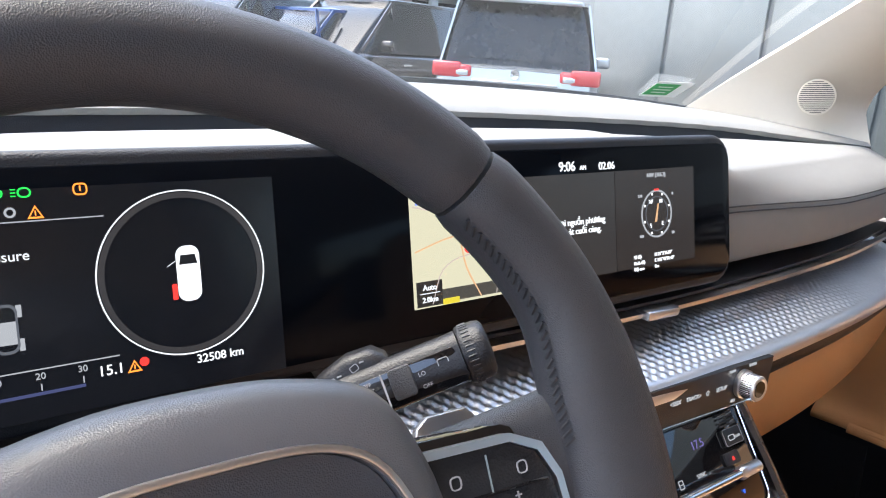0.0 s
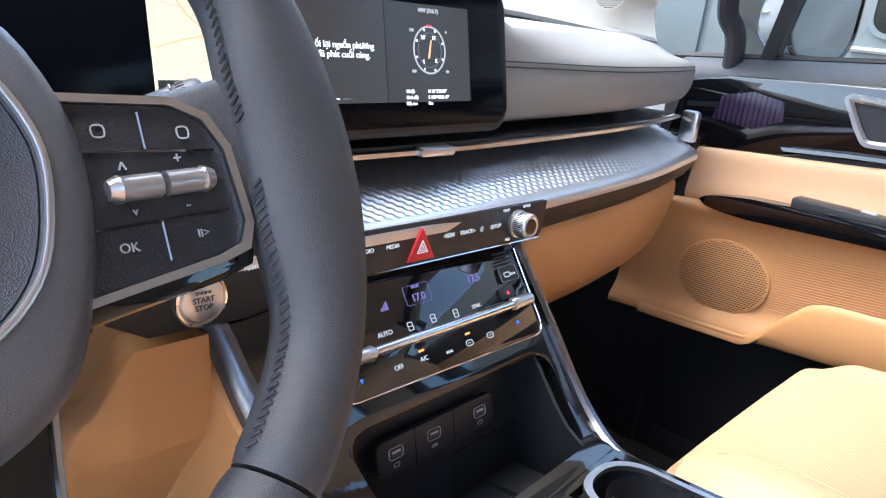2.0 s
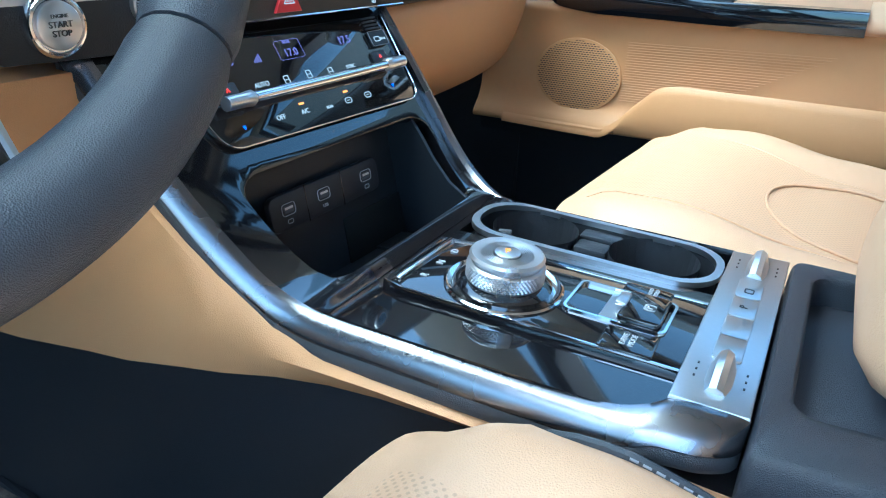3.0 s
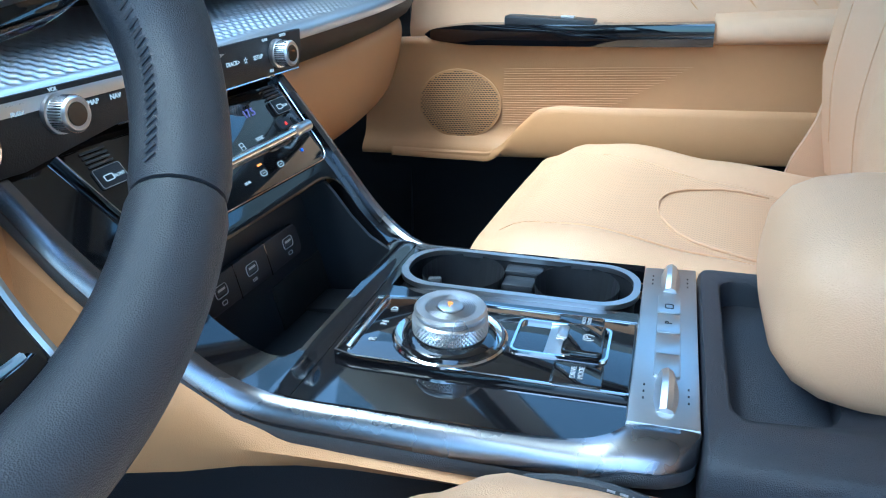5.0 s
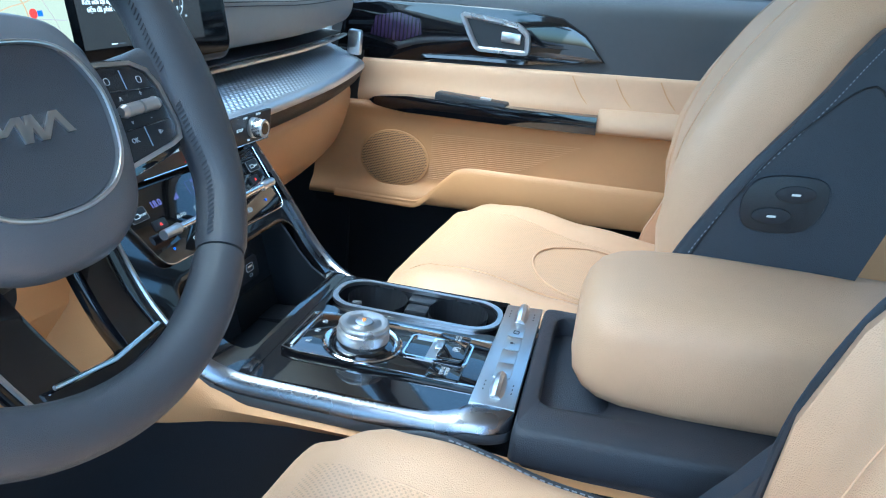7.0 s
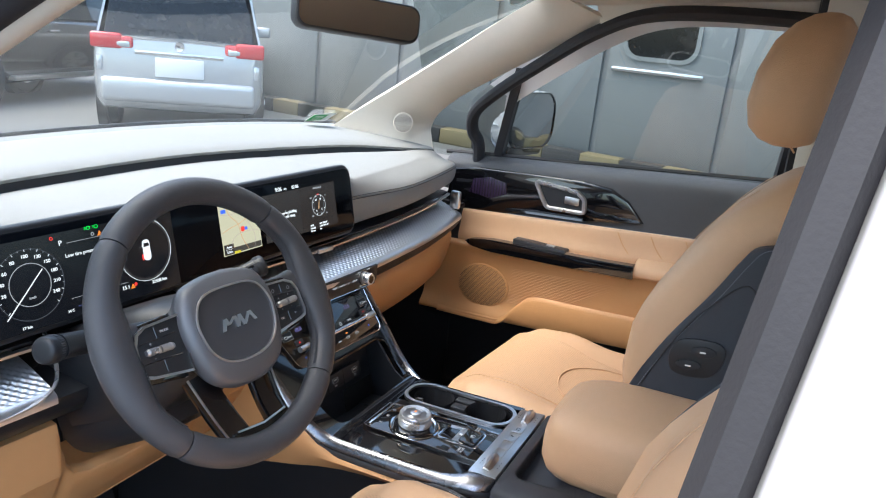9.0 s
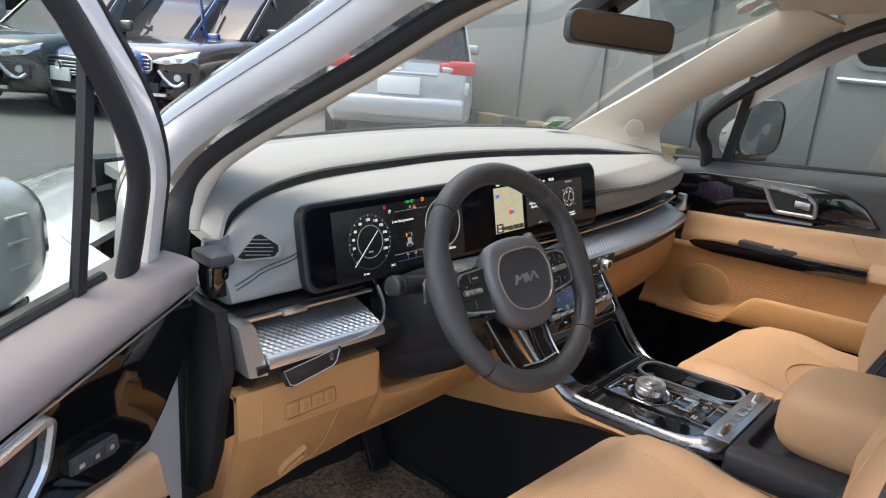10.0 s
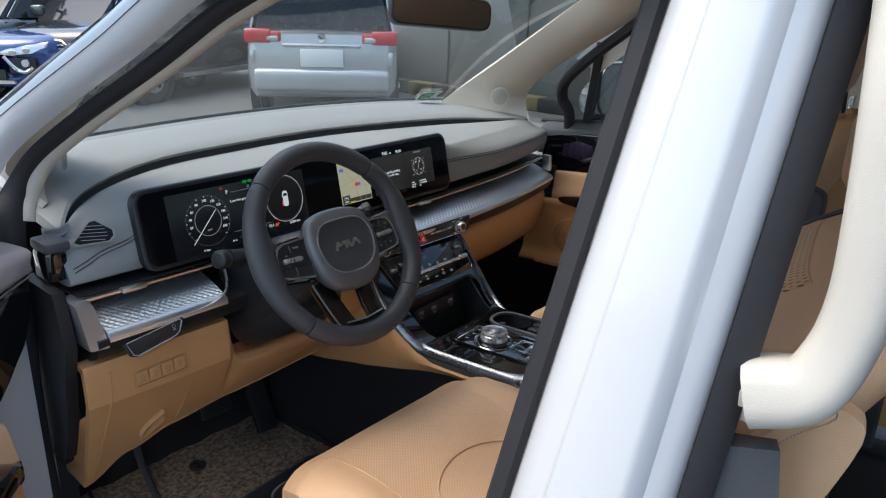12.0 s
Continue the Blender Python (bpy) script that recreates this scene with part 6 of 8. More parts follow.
    for z, yf, t in prof:
        w = lerp(z, [(0.8, 0.215), (1.0, 0.222), (1.15, 0.215), (1.25, 0.185), (1.3, 0.14), (1.32, 0.1)])
        ring = []
        n = 32
        for k in range(n):
            q = 2 * math.pi * k / n
            cx_, sy = math.cos(q), math.sin(q)
            yy = yf - t / 2 + t / 2 * math.copysign(abs(sy) ** 0.6, sy)
            if sy > 0:
                yy += 0.028 * (abs(cx_) ** 0.5 > 0.8) * abs(cx_) * lerp(z, [(0.8, 0.6), (1.0, 1.0), (1.2, 0.4), (1.3, 0.0)]) - 0.012
            ring.append((x0 + w * math.copysign(abs(cx_) ** 0.5, cx_), yy + yo, z))
        rings.append(ring)
    part("backrest", loft(rings), TAN, s, "tan leather backrest")
    ln = []
    for z, yf, t in prof[:-2]:
        w = lerp(z, [(0.8, 0.215), (1.0, 0.222), (1.15, 0.215), (1.25, 0.185), (1.3, 0.14), (1.32, 0.1)])
        ln.append((x0 + side * w * 0.965, yf - t / 2 + t / 2 * 0.62 + 0.012 * lerp(z, [(0.8, 0.6), (1.0, 1.0), (1.2, 0.4), (1.3, 0.0)]) + yo, z))
    if lean:
        part("back_piping", sweep(spl(ln, 4), circ(0.0036, 8), up=(1, 0, 0)), NAVY, s, "dark piping along the backrest")
    # pricked yoke near the top and seams
    for sg in (-0.52, 0.52):
        ln = [(x0 + sg * 0.21, yf + yo - 0.0115, z) for z, yf, t in prof[1:11]]
        part("back_seam", sweep(spl(ln, 3), circ(0.0007, 6)), TAN, s)
    rows = []
    for z in frange(1.14, 1.275, 12):
        yf = lerp(z, [(q[0], q[1]) for q in prof])
        w = lerp(z, [(1.14, 0.012), (1.2, 0.115), (1.275, 0.12)])
        W_, T_ = lerp(z, [(1.0, 0.222), (1.15, 0.215), (1.25, 0.185), (1.3, 0.14)]), lerp(z, [(q[0], q[2]) for q in prof])
        rows.append([(x0 + u * w, yf + yo - 0.0095 - 0.5 * T_ * (1 - (1 - (u * w / W_) ** 4) ** 0.3), z) for u in frange(-1, 1, 10)])
    if lean:
        part("yoke", slab(rows, 0.006, Vector((0, 1, 0))), TAN_DOT_UP, s, "perforated tan yoke of the backrest")
    # dark side panels
    side_o = [(0.045, 0.76), (0.04, 0.86), (0.024, 0.93), (-0.012, 1.025), (-0.048, 1.115), (-0.073, 1.178), (-0.09, 1.205), (-0.115, 1.216), (-0.142, 1.214), (-0.16, 1.193), (-0.166, 1.1), (-0.158, 1.0), (-0.15, 0.9), (-0.14, 0.76)]
    if not lean:
        side_o = [(a + (lerp(b_, [(0.8, -0.03), (0.95, -0.016), (1.02, -0.01), (1.1, -0.014), (1.2, -0.012)]) if a > -0.1 else -0.03), b_) for a, b_ in side_o]
    else:
        side_o = [(a - (0.028 if a > -0.1 else 0.0), b_) for a, b_ in side_o]
    sm = [(p.x, p.y) for p in spl([(a, b_, 0) for a, b_ in side_o], 4, closed=True)]
    for sg in (-1, 1):
        xw = x0 + sg * 0.209
        m = Matrix(((0, 0, sg, xw), (1, 0, 0, yo), (0, 1, 0, 0), (0, 0, 0, 1)))
        sp = part("side_panel", plate(sm, 0.022, m, 0.008, seg=3), NAVY if sg == side else TAN, s, "leather side of the backrest")
        tb = B()
        e = [p for p in spl([(a - 0.014, b_, 0) for a, b_ in side_o[1:8]], 32)]
        for a, b_ in zip(e[::2], e[1::2]):
            sweep([m @ Vector((a.x, a.y, 0.0225)), m @ Vector((b_.x, b_.y, 0.0225))], circ(0.0006, 5), up=(1, 0, 0), bm=tb)
        tagged(part("stitching", tb, THREAD, sp, "pale stitches"), kind="stuff")
        e = [m @ Vector((a - 0.05, b_ - 0.02, 0.0222)) for a, b_ in ((0.05, 0.84), (0.04, 0.95), (0.01, 1.06), (-0.02, 1.12), (-0.06, 1.165), (-0.1, 1.12))]
        part("seam", sweep(spl(e, 5), circ(0.0014, 5), up=(1, 0, 0)), BLACK, sp)
        if sg == side:
            bmx = m @ pose(-0.078, 1.008, 0.022, 0, 0, -8)
            hexa = [(-0.043, 0.006), (-0.03, 0.03), (0.026, 0.03), (0.043, 0.004), (0.03, -0.03), (-0.026, -0.03)]
            hexa = [(p.x, p.y) for p in spl([(a * 0.98, b_, 0) for a, b_ in hexa], 6, closed=True)]
            bz = part("switch_bezel", plate(hexa, 0.005, bmx, 0.002), BLACK, sp, "black switch panel")
            for k in (-1, 1):
                part("switch", plate([(0.02 * math.cos(q), 0.0095 * math.sin(q)) for q in frange(0, 2 * math.pi, 28)[:-1]], 0.004, bmx @ pose(k * -0.009, k * 0.013, 0.005), 0.0015), RUBBER, bz, "small oval seat switch")
                part("sign", box((k * -0.009, k * 0.013, 0.0092), (0.009, 0.0025, 0.0005), bmx), LIT_GREY, bz, smooth=False)
    # headrest and posts
    rings = []
    for z, w, t, yc in ((1.335, 0.085, 0.05, -0.108), (1.342, 0.105, 0.085, -0.106), (1.36, 0.122, 0.115, -0.1), (1.4, 0.14, 0.135, -0.095), (1.45, 0.14, 0.135, -0.093), (1.5, 0.12, 0.12, -0.095), (1.53, 0.1, 0.09, -0.1), (1.545, 0.075, 0.055, -0.104), (1.55, 0.05, 0.025, -0.106)):
        ring = []
        for k in range(28):
            q = 2 * math.pi * k / 28
            cx_, sy = math.cos(q), math.sin(q)
            ring.append((x0 + w * math.copysign(abs(cx_) ** 0.6, cx_), yo + yc + t / 2 * math.copysign(abs(sy) ** 0.7, sy), z))
        rings.append(ring)
    part("headrest", loft(rings), TAN, s, "tan leather headrest")
    ln = []
    for z, w, t, yc in ((1.34, 0.085, 0.05, -0.113), (1.37, 0.09, 0.092, -0.107), (1.42, 0.095, 0.1, -0.1), (1.48, 0.092, 0.095, -0.1), (1.53, 0.07, 0.07, -0.108)):
        ln.append((x0 - side * -1 * w * 0.98, yo + yc + t / 2 * 0.98, z))
    part("back_seam", sweep(spl(ln, 4), circ(0.0018, 6)), TAN, s)
    for dx in (-0.05, 0.05):
        part("post", sweep([(x0 + dx, yo - 0.13, 1.28), (x0 + dx, yo - 0.122, 1.35)], circ(0.006, 12)), CHROME, s, "chrome headrest post")
        part("post_collar", sweep([(x0 + dx, yo - 0.132, 1.3), (x0 + dx, yo - 0.13, 1.325)], circ(0.012, 12)), TAN_HARD, s)
    # turn the back a little about the seat's middle
    if lean or fwd:
        sh = Matrix(((1, 0, 0, 0), (lean, 1, -recline, fwd - lean * (x0 + side * 0.22) + recline * 0.86), (0, 0, 1, 0), (0, 0, 0, 1)))
        for o in s.children_recursive:
            if o.parent == s and o.name.split(".")[0] in ("backrest", "side_panel", "headrest", "post", "post_collar", "back_seam", "back_piping", "yoke"):
                for q in (o, *o.children_recursive):
                    if q.type == "MESH":
                        inv = wm(q)
                        q.data.transform(inv.inverted() @ (pose(0, 0, 0) if lean else pose(0, 0.041, 0.012) if o.name.startswith("headrest") else pose(0, 0.003, 0) if o.name.startswith("post") else pose(0, 0, 0)) @ sh @ inv)
    return s


front_seat(0.385, 0.03, -1, "tan leather passenger seat with dark navy sides", 0.222, 0.0, 0.019, 0.15)
front_seat(-0.385, -0.05, 1, "tan leather driver's seat with dark piping", 0.25, 0.2, 0.012, 0.38, 0.006)


# ---- passenger door ----
door = thing("door_passenger", (0.85, 0.3, 0.5), "closed passenger door lined in tan and gloss black", "door")


def rise(y):
    """The door's lines climb towards the rear."""
    return 0.085 * (0.77 - y)


def door_rows(prof, y0=0.815, y1=-0.2, n=26):
    return [spl([(x, y, z + rise(y)) for x, z in prof], 3) for y in frange(y0, y1, n)]


part("door_top", slab(door_rows([(0.862, 1.135), (0.845, 1.14), (0.815, 1.125), (0.803, 1.10), (0.802, 1.03), (0.802, 0.99)]), 0.012), CHAR, door, "dark grained upper door trim")
part("door_insert", slab(door_rows([(0.808, 0.985), (0.79, 0.992), (0.781, 0.985), (0.777, 0.95), (0.77, 0.92), (0.775, 0.90)]), 0.01), TAN, door, "quilted tan leather door insert")
for y in frange(0.28, -0.14, 5):
    ln = [(0.7795, y, 0.985 + rise(y)), (0.7765, y - 0.02, 0.955 + rise(y)), (0.772, y - 0.05, 0.925 + rise(y))]
    part("quilt_seam", sweep(spl(ln, 4), circ(0.0012, 5), up=(1, 0, 0)), TAN_HARD, door)
part("door_lower", slab(door_rows([(0.77, 0.905), (0.745, 0.905), (0.738, 0.895), (0.748, 0.87), (0.756, 0.80), (0.752, 0.74), (0.735, 0.712), (0.732, 0.70), (0.742, 0.694), (0.79, 0.69)]), 0.01), TAN_HARD, door, "tan lower door panel")
part("door_foot", slab(door_rows([(0.775, 0.692), (0.79, 0.6), (0.80, 0.44)]), 0.01), BLACK, door, "black foot of the door")
# speaker mesh and ribs
sm = Matrix(((0, 0, -1, 0.7505), (-1, 0, 0, 0.625), (0, 1, 0, 0.80), (0, 0, 0, 1)))
grl = part("speaker", plate(circ(0.078, 40, 0.062), 0.003, sm @ pose(0, 0, 0.0, 0, 0, 4), 0.001), TAN_HARD, door, "tan speaker grille")
hb = B()
for i in range(-13, 14):
    for j in range(-16, 17):
        x, y = i * 0.0056 + (j % 2) * 0.0028, j * 0.0036
        if (x / 0.074) ** 2 + (y / 0.058) ** 2 < 1:
            box((x, y, 0.0031), (0.0038, 0.0014, 0.0005), sm @ pose(0, 0, 0, 0, 0, 4), bm=hb)
tagged(part("speaker_hole", hb, BLACK, grl, smooth=False), kind="stuff")
rb = B()
for j in range(30):
    z = 0.752 + j * 0.0042
    y2 = 0.42 - j * 0.008
    sweep([(0.7515, y, z + rise(y)) for y in frange(0.545, y2, 6)], circ(0.0006, 4), bm=rb)
tagged(part("rib", rb, TAN_HARD, door, "fine raised lines on the panel"), kind="stuff")
# pocket lip
lip = [(0.728, 0.75, 0.708), (0.728, 0.6, 0.716), (0.728, 0.55, 0.725), (0.726, 0.5, 0.78), (0.724, 0.46, 0.81), (0.722, 0.35, 0.82), (0.72, 0.1, 0.838), (0.72, -0.15, 0.855)]
sl = spl(lip, 4)
rows = [[(p.x + 0.004, p.y, p.z + 0.004), (p.x, p.y, p.z), (p.x - 0.003, p.y, p.z - 0.008), (p.x - 0.002, p.y, min(p.z - 0.012, 0.703 + rise(p.y) + 0.01)), (p.x + 0.004, p.y, 0.700 + rise(p.y))] for p in sl]
part("pocket", slab(rows, 0.006), TAN_HARD, door, "tan door pocket front")
# armrest trim: pointed gloss black bar
ln = [(0.742, 0.69, 0.918), (0.737, 0.66, 0.921), (0.733, 0.55, 0.928), (0.731, 0.40, 0.936), (0.731, 0.3, 0.942), (0.732, 0.212, 0.948)]
part("arm_trim", sweep(spl(ln, 5), [(-0.004, -0.015), (0.006, -0.018), (0.01, 0.0), (0.006, 0.016), (-0.012, 0.018), (-0.02, 0.004)], scale=lambda t: min(1.0, 0.06 + t * 3.0)), PIANO, door, "gloss black door pull trim")
part("window_switch", box((0.75, 0.47, 0.9475), (0.034, 0.15, 0.022), axes((0, 0, 0), (1, 0, 0), (0, 1, 0)), bevel=0.004), BLACK, door, "black window switch strip")
part("switch_key", box((0.745, 0.44, 0.960), (0.012, 0.022, 0.005), bevel=0.0015), SILVER, door)
part("arm_pad", slab([spl([(x - 0.006 * min(1.0, (0.215 - y) / 0.1), y, z + rise(y)) for x, z in ((0.785, 0.93), (0.765, 0.926), (0.745, 0.92), (0.733, 0.91), (0.729, 0.898), (0.733, 0.887), (0.75, 0.882))], 3) for y in frange(0.215, -0.2, 14)], 0.008), TAN, door, "tan padded armrest")
# gloss black spear with patterned corner and handle
spear = [(0.80, 0.978), (0.78, 1.10), (0.70, 1.118), (0.55, 1.128), (0.40, 1.135), (0.32, 1.13), (0.27, 1.105), (0.225, 1.058), (0.40, 1.028), (0.56, 1.016), (0.68, 0.985)]
mp = Matrix(((0, 0, -1, 0.804), (1, 0, 0, 0), (0, 1, 0, 0), (0, 0, 0, 1)))
part("spear", plate(spear, 0.014, mp, 0.004), PIANO, door, "gloss black panel round the door handle")
part("spear_mesh", plate([(0.72, 1.045), (0.71, 1.085), (0.66, 1.098), (0.61, 1.09), (0.605, 1.06), (0.65, 1.04)], 0.002, mp @ pose(0, 0, 0.0135), 0.0005), dotted("violet_mesh", (0.03, 0.018, 0.045), 0.25, 0.006, dark=0.3), door, "dark patterned panel with a violet cast")
HX = 0.786
ring_p = [(HX, 0.522, 1.113), (HX, 0.405, 1.106), (HX, 0.382, 1.09), (HX, 0.378, 1.054), (HX, 0.482, 1.049), (HX, 0.497, 1.07)]
part("handle_frame", sweep([(HX, y, z) for y, z in rounded([(y, z) for x, y, z in ring_p], 0.008)], [(-0.005, -0.004), (0.005, -0.004), (0.006, 0.002), (0.002, 0.006), (-0.004, 0.006)], up=(-1, 0, 0), closed=True), SATIN, door, "satin silver handle frame")
hol = [(y, z) for x, y, z in ring_p]
part("handle_hollow", plate(hol, 0.003, mp @ pose(0, 0, 0.013)), BLACK, door, "dark hollow behind the handle")
part("handle_lever", box((0.415, 1.08, 0.02), (0.04, 0.02, 0.006), mp, 0.002), SILVER, door, "silver inner lever")
part("handle_shelf", sweep([(0.79, 0.6, 1.018), (0.786, 0.5, 1.028), (0.788, 0.38, 1.036)], [(-0.006, -0.003), (0.006, -0.003), (0.004, 0.003), (-0.004, 0.003)]), PIANO, door)


# window panes and divider
def gx(z):
    return 0.862 - 0.42 * (z - 1.14)


pane = part("pane", loft([[(gx(z), y, z) for z in frange(1.12, 1.6, 4)] for y in (0.9, 0.62, 0.3, 0.0, -0.2)], False, False), TINTED, door, "tinted side window pane")
pane.visible_shadow = False
part("divider", loft([[(gx(z) + a, 0.668 - 0.34 * (z - 1.165) + b_, z) for a, b_ in ((-0.014, -0.012), (0.01, -0.012), (0.01, 0.012), (-0.014, 0.012))] for z in (1.13, 1.25, 1.4)]), RUBBER, door, "black window divider")
part("belt_seal", sweep([(0.855, y, 1.142 + rise(y)) for y in frange(0.84, -0.2, 10)], circ(0.007, 6)), RUBBER, door, "black belt seal")
part("window_frame", sweep([(0.79, -0.06, 1.22), (0.75, -0.07, 1.35), (0.70, -0.075, 1.5), (0.675, -0.075, 1.56)], [(-0.012, -0.02), (0.012, -0.02), (0.012, 0.02), (-0.012, 0.02)]), RUBBER, door, "black rear window frame")


def wing_mirror(parent, m, s):
    """Body in local metres: x outwards, y forwards, z up."""
    rings = []
    for y, k in ((-0.05, 0.97), (-0.04, 1.0), (0.0, 1.0), (0.04, 0.93), (0.075, 0.75), (0.095, 0.45), (0.1, 0.15)):
        rings.append([m @ Vector((s * (0.13 + x * k), y, 0.085 + z * k)) for x, z in rrect(0.25, 0.17, 0.06, 7)])
    part("mirror_cap", loft(rings), WHITE, parent, "white painted mirror cap")
    part("mirror_rim", loft([[m @ Vector((s * (0.13 + x * k), y, 0.085 + z * k)) for x, z in rrect(0.25, 0.17, 0.06, 7)] for y, k in ((-0.05, 0.985), (-0.06, 0.975), (-0.06, 0.94), (-0.05, 0.93))], caps=False), PIANO, parent, "gloss black mirror rim")
    gl = loft([[m @ Vector((s * (0.13 + x * k), -0.056 - 0.001 * k, 0.085 + z * k)) for x, z in rrect(0.234, 0.158, 0.055, 7)] for k in (1.0, 0.01)], caps=False)
    part("mirror_glass", gl, MIRROR, parent, "mirror glass")
    part("mirror_foot", sweep(spl([m @ Vector((s * x, y, z)) for x, y, z in ((-0.05, 0.03, -0.075), (0.0, 0.025, -0.06), (0.06, 0.015, -0.03), (0.12, 0.0, 0.01))], 4), rrect(0.06, 0.03, 0.014, 4), up=(0, 0, 1)), PIANO, parent, "black mirror foot")
    part("mirror_base", loft([[m @ Vector((s * (0.13 + x * k), y, 0.0 + z * k)) for x, z in rrect(0.2, 0.05, 0.024, 5)] for y, k in ((-0.05, 0.8), (-0.035, 1.0), (0.03, 1.0), (0.06, 0.75), (0.07, 0.3))]), PIANO, parent, "gloss black underside of the mirror")
    for k in (-1, 0, 1):
        part("ridge", box((s * 0.004, 0.0, 0.1 + k * 0.03), (0.006, 0.03, 0.004), m, 0.001), WHITE, parent, smooth=False)


wing_mirror(door, pose(0.92, 0.735, 1.155, 0, 0, -8), 1)

# ---- driver's door, swung open ----
door2 = thing("door_driver", (-0.85, 0.7, 0.5), "open driver's door lined in tan and gloss black", "door")
DM = axes((-0.82, 0.64, 0), (-0.876, -0.483, 0), (0, 0, 1))
if (DM.to_3x3() @ Vector((0, 0, 1))).dot(Vector((0.48, -0.87, 0))) < 0:
    DM = DM @ Matrix.Diagonal((1, 1, -1, 1))


def D(s, z, o=0.0):
    """s along the door from its hinge end, z up, o out of the lining towards the cabin."""
    return DM @ Vector((s, z, o))


part("door_shell", loft([[D(s, z, o) for z, o in ((0.3, -0.16), (0.3, -0.05), (1.12 - 0.12 * s, -0.05), (1.12 - 0.12 * s, -0.13), (0.9, -0.2), (0.6, -0.2))] for s in (-0.02, 0.5, 1.05)]), WHITE, door2, "white painted door shell")
rows = []
for s in frange(0.0, 1.0, 24):
    zo, zi = 1.150 - 0.11 * s, 1.116 - 0.172 * s
    r = min(1, s / 0.03) ** 0.5
    rows.append(spl([D(s, zo - 0.004, -0.10), D(s, zo, -0.062), D(s, zo * 0.4 + zi * 0.6 + 0.012, -0.016 * r), D(s, zi + 0.004, 0.003 * r), D(s, zi - 0.008, 0.001), D(s, zi - 0.012, -0.015)], 4))
part("door_top", slab(rows, 0.012), DOOR_TOP, door2, "brownish-grey grained upper door trim")
part("trim_line", sweep([D(s, 1.104 - 0.172 * s, 0.003) for s in frange(0.0, 1.0, 12)], circ(0.0014, 5)), SILVER, door2, "fine silver line")
gloss = [(0.0, 1.106), (1.0, 0.934), (1.0, 0.88), (0.42, 0.90), (0.3, 0.895), (0.2, 0.91), (0.105, 0.925), (0.07, 0.96), (0.03, 1.0), (0.01, 1.04)]
part("spear", plate(gloss, 0.012, DM @ pose(0, 0, -0.016), 0.003), PIANO, door2, "gloss black panel round the door handle")
rows = []
for s in frange(0.1, 1.0, 18):
    zt = lerp(s, [(0.1, 0.908), (0.22, 0.918), (0.36, 0.936), (1.0, 0.945)])
    rows.append(spl([D(s, zt, -0.012), D(s, zt - 0.006, 0.004), D(s, zt - 0.04, 0.012), D(s, zt - 0.075, 0.02), D(s, zt - 0.09, 0.012)], 3))
part("door_insert", slab(rows, 0.01), TAN, door2, "tan leather door insert")
rows = [spl([D(s, 0.86, 0.0), D(s, 0.82, 0.012), D(s, 0.7, 0.02), D(s, 0.6, 0.03), D(s, 0.55, 0.03), D(s, 0.45, 0.0)], 3) for s in frange(0.11, 1.0, 12)]
part("door_lower", slab(rows, 0.01), TAN_HARD, door2, "tan lower door panel")
part("door_foot", box((0.55, 0.4, -0.03), (0.9, 0.16, 0.06), DM, 0.01), BLACK, door2, "black foot of the door")
# handle
ring_d = rounded([(0.268, 1.052), (0.283, 1.0), (0.325, 0.956), (0.42, 0.948), (0.362, 1.034)], 0.014)
part("handle_frame", sweep([D(s, z, 0.008) for s, z in ring_d], [(-0.0055, -0.008), (0.0055, -0.008), (0.006, 0.003), (0.002, 0.007), (-0.004, 0.006)], up=DM.to_3x3() @ Vector((0, 0, 1)), closed=True), SATIN, door2, "satin silver handle frame")
part("handle_hollow", plate(ring_d, 0.002, DM @ pose(0, 0, -0.004)), BLACK, door2, "dark hollow behind the handle")
part("lever", plate([(0.35, 0.966), (0.392, 0.964), (0.378, 0.99), (0.35, 1.0)], 0.006, DM @ pose(0, 0, 0.0), 0.002), CHAR, door2)
# seat memory keys
mm = DM @ pose(0.203, 0.964, -0.004, 0, 0, 4)
part("memory_panel", plate([(-0.036, 0.01), (0.036, 0.011), (0.036, -0.008), (-0.03, -0.013), (-0.04, -0.008)], 0.005, mm, 0.0015), CHAR, door2, "grey seat memory keys")
for x in (-0.024, 0.0, 0.024):
    part("key", plate(rrect(0.021, 0.014, 0.002, 2), 0.002, mm @ pose(x, 0, 0.005), 0.0006), CHAR, door2)
    part("sign", box((x, 0, 0.0073), (0.006 if x < 0.02 else 0.008, 0.005, 0.0005), mm, 0.0), PRINT, door2, smooth=False)
# armrest with window switches
arm_o = [(0.10, 0.845), (0.14, 0.862), (0.3, 0.868), (1.0, 0.87)]
rows = []
for s in (0.094, 0.096, 0.1, 0.106, 0.115, 0.13, 0.15, 0.18, 0.22, 0.3, 0.45, 0.7, 1.0):
    z, f = lerp(s, arm_o), min(1.0, 0.06 + ((s - 0.094) / 0.13) ** 0.5)
    rows.append([D(s, z - 0.002, 0.0), D(s, z + 0.002, 0.012 * f), D(s, z + 0.003, 0.05 * f), D(s, z + 0.001, 0.072 * f), D(s, z - 0.005, 0.077 * f), D(s, z - 0.02, 0.076 * f), D(s, z - 0.03, 0.068 * f), D(s, z - 0.05, 0.0)])
part("arm_trim", loft(rows), PIANO, door2, "gloss black armrest trim")
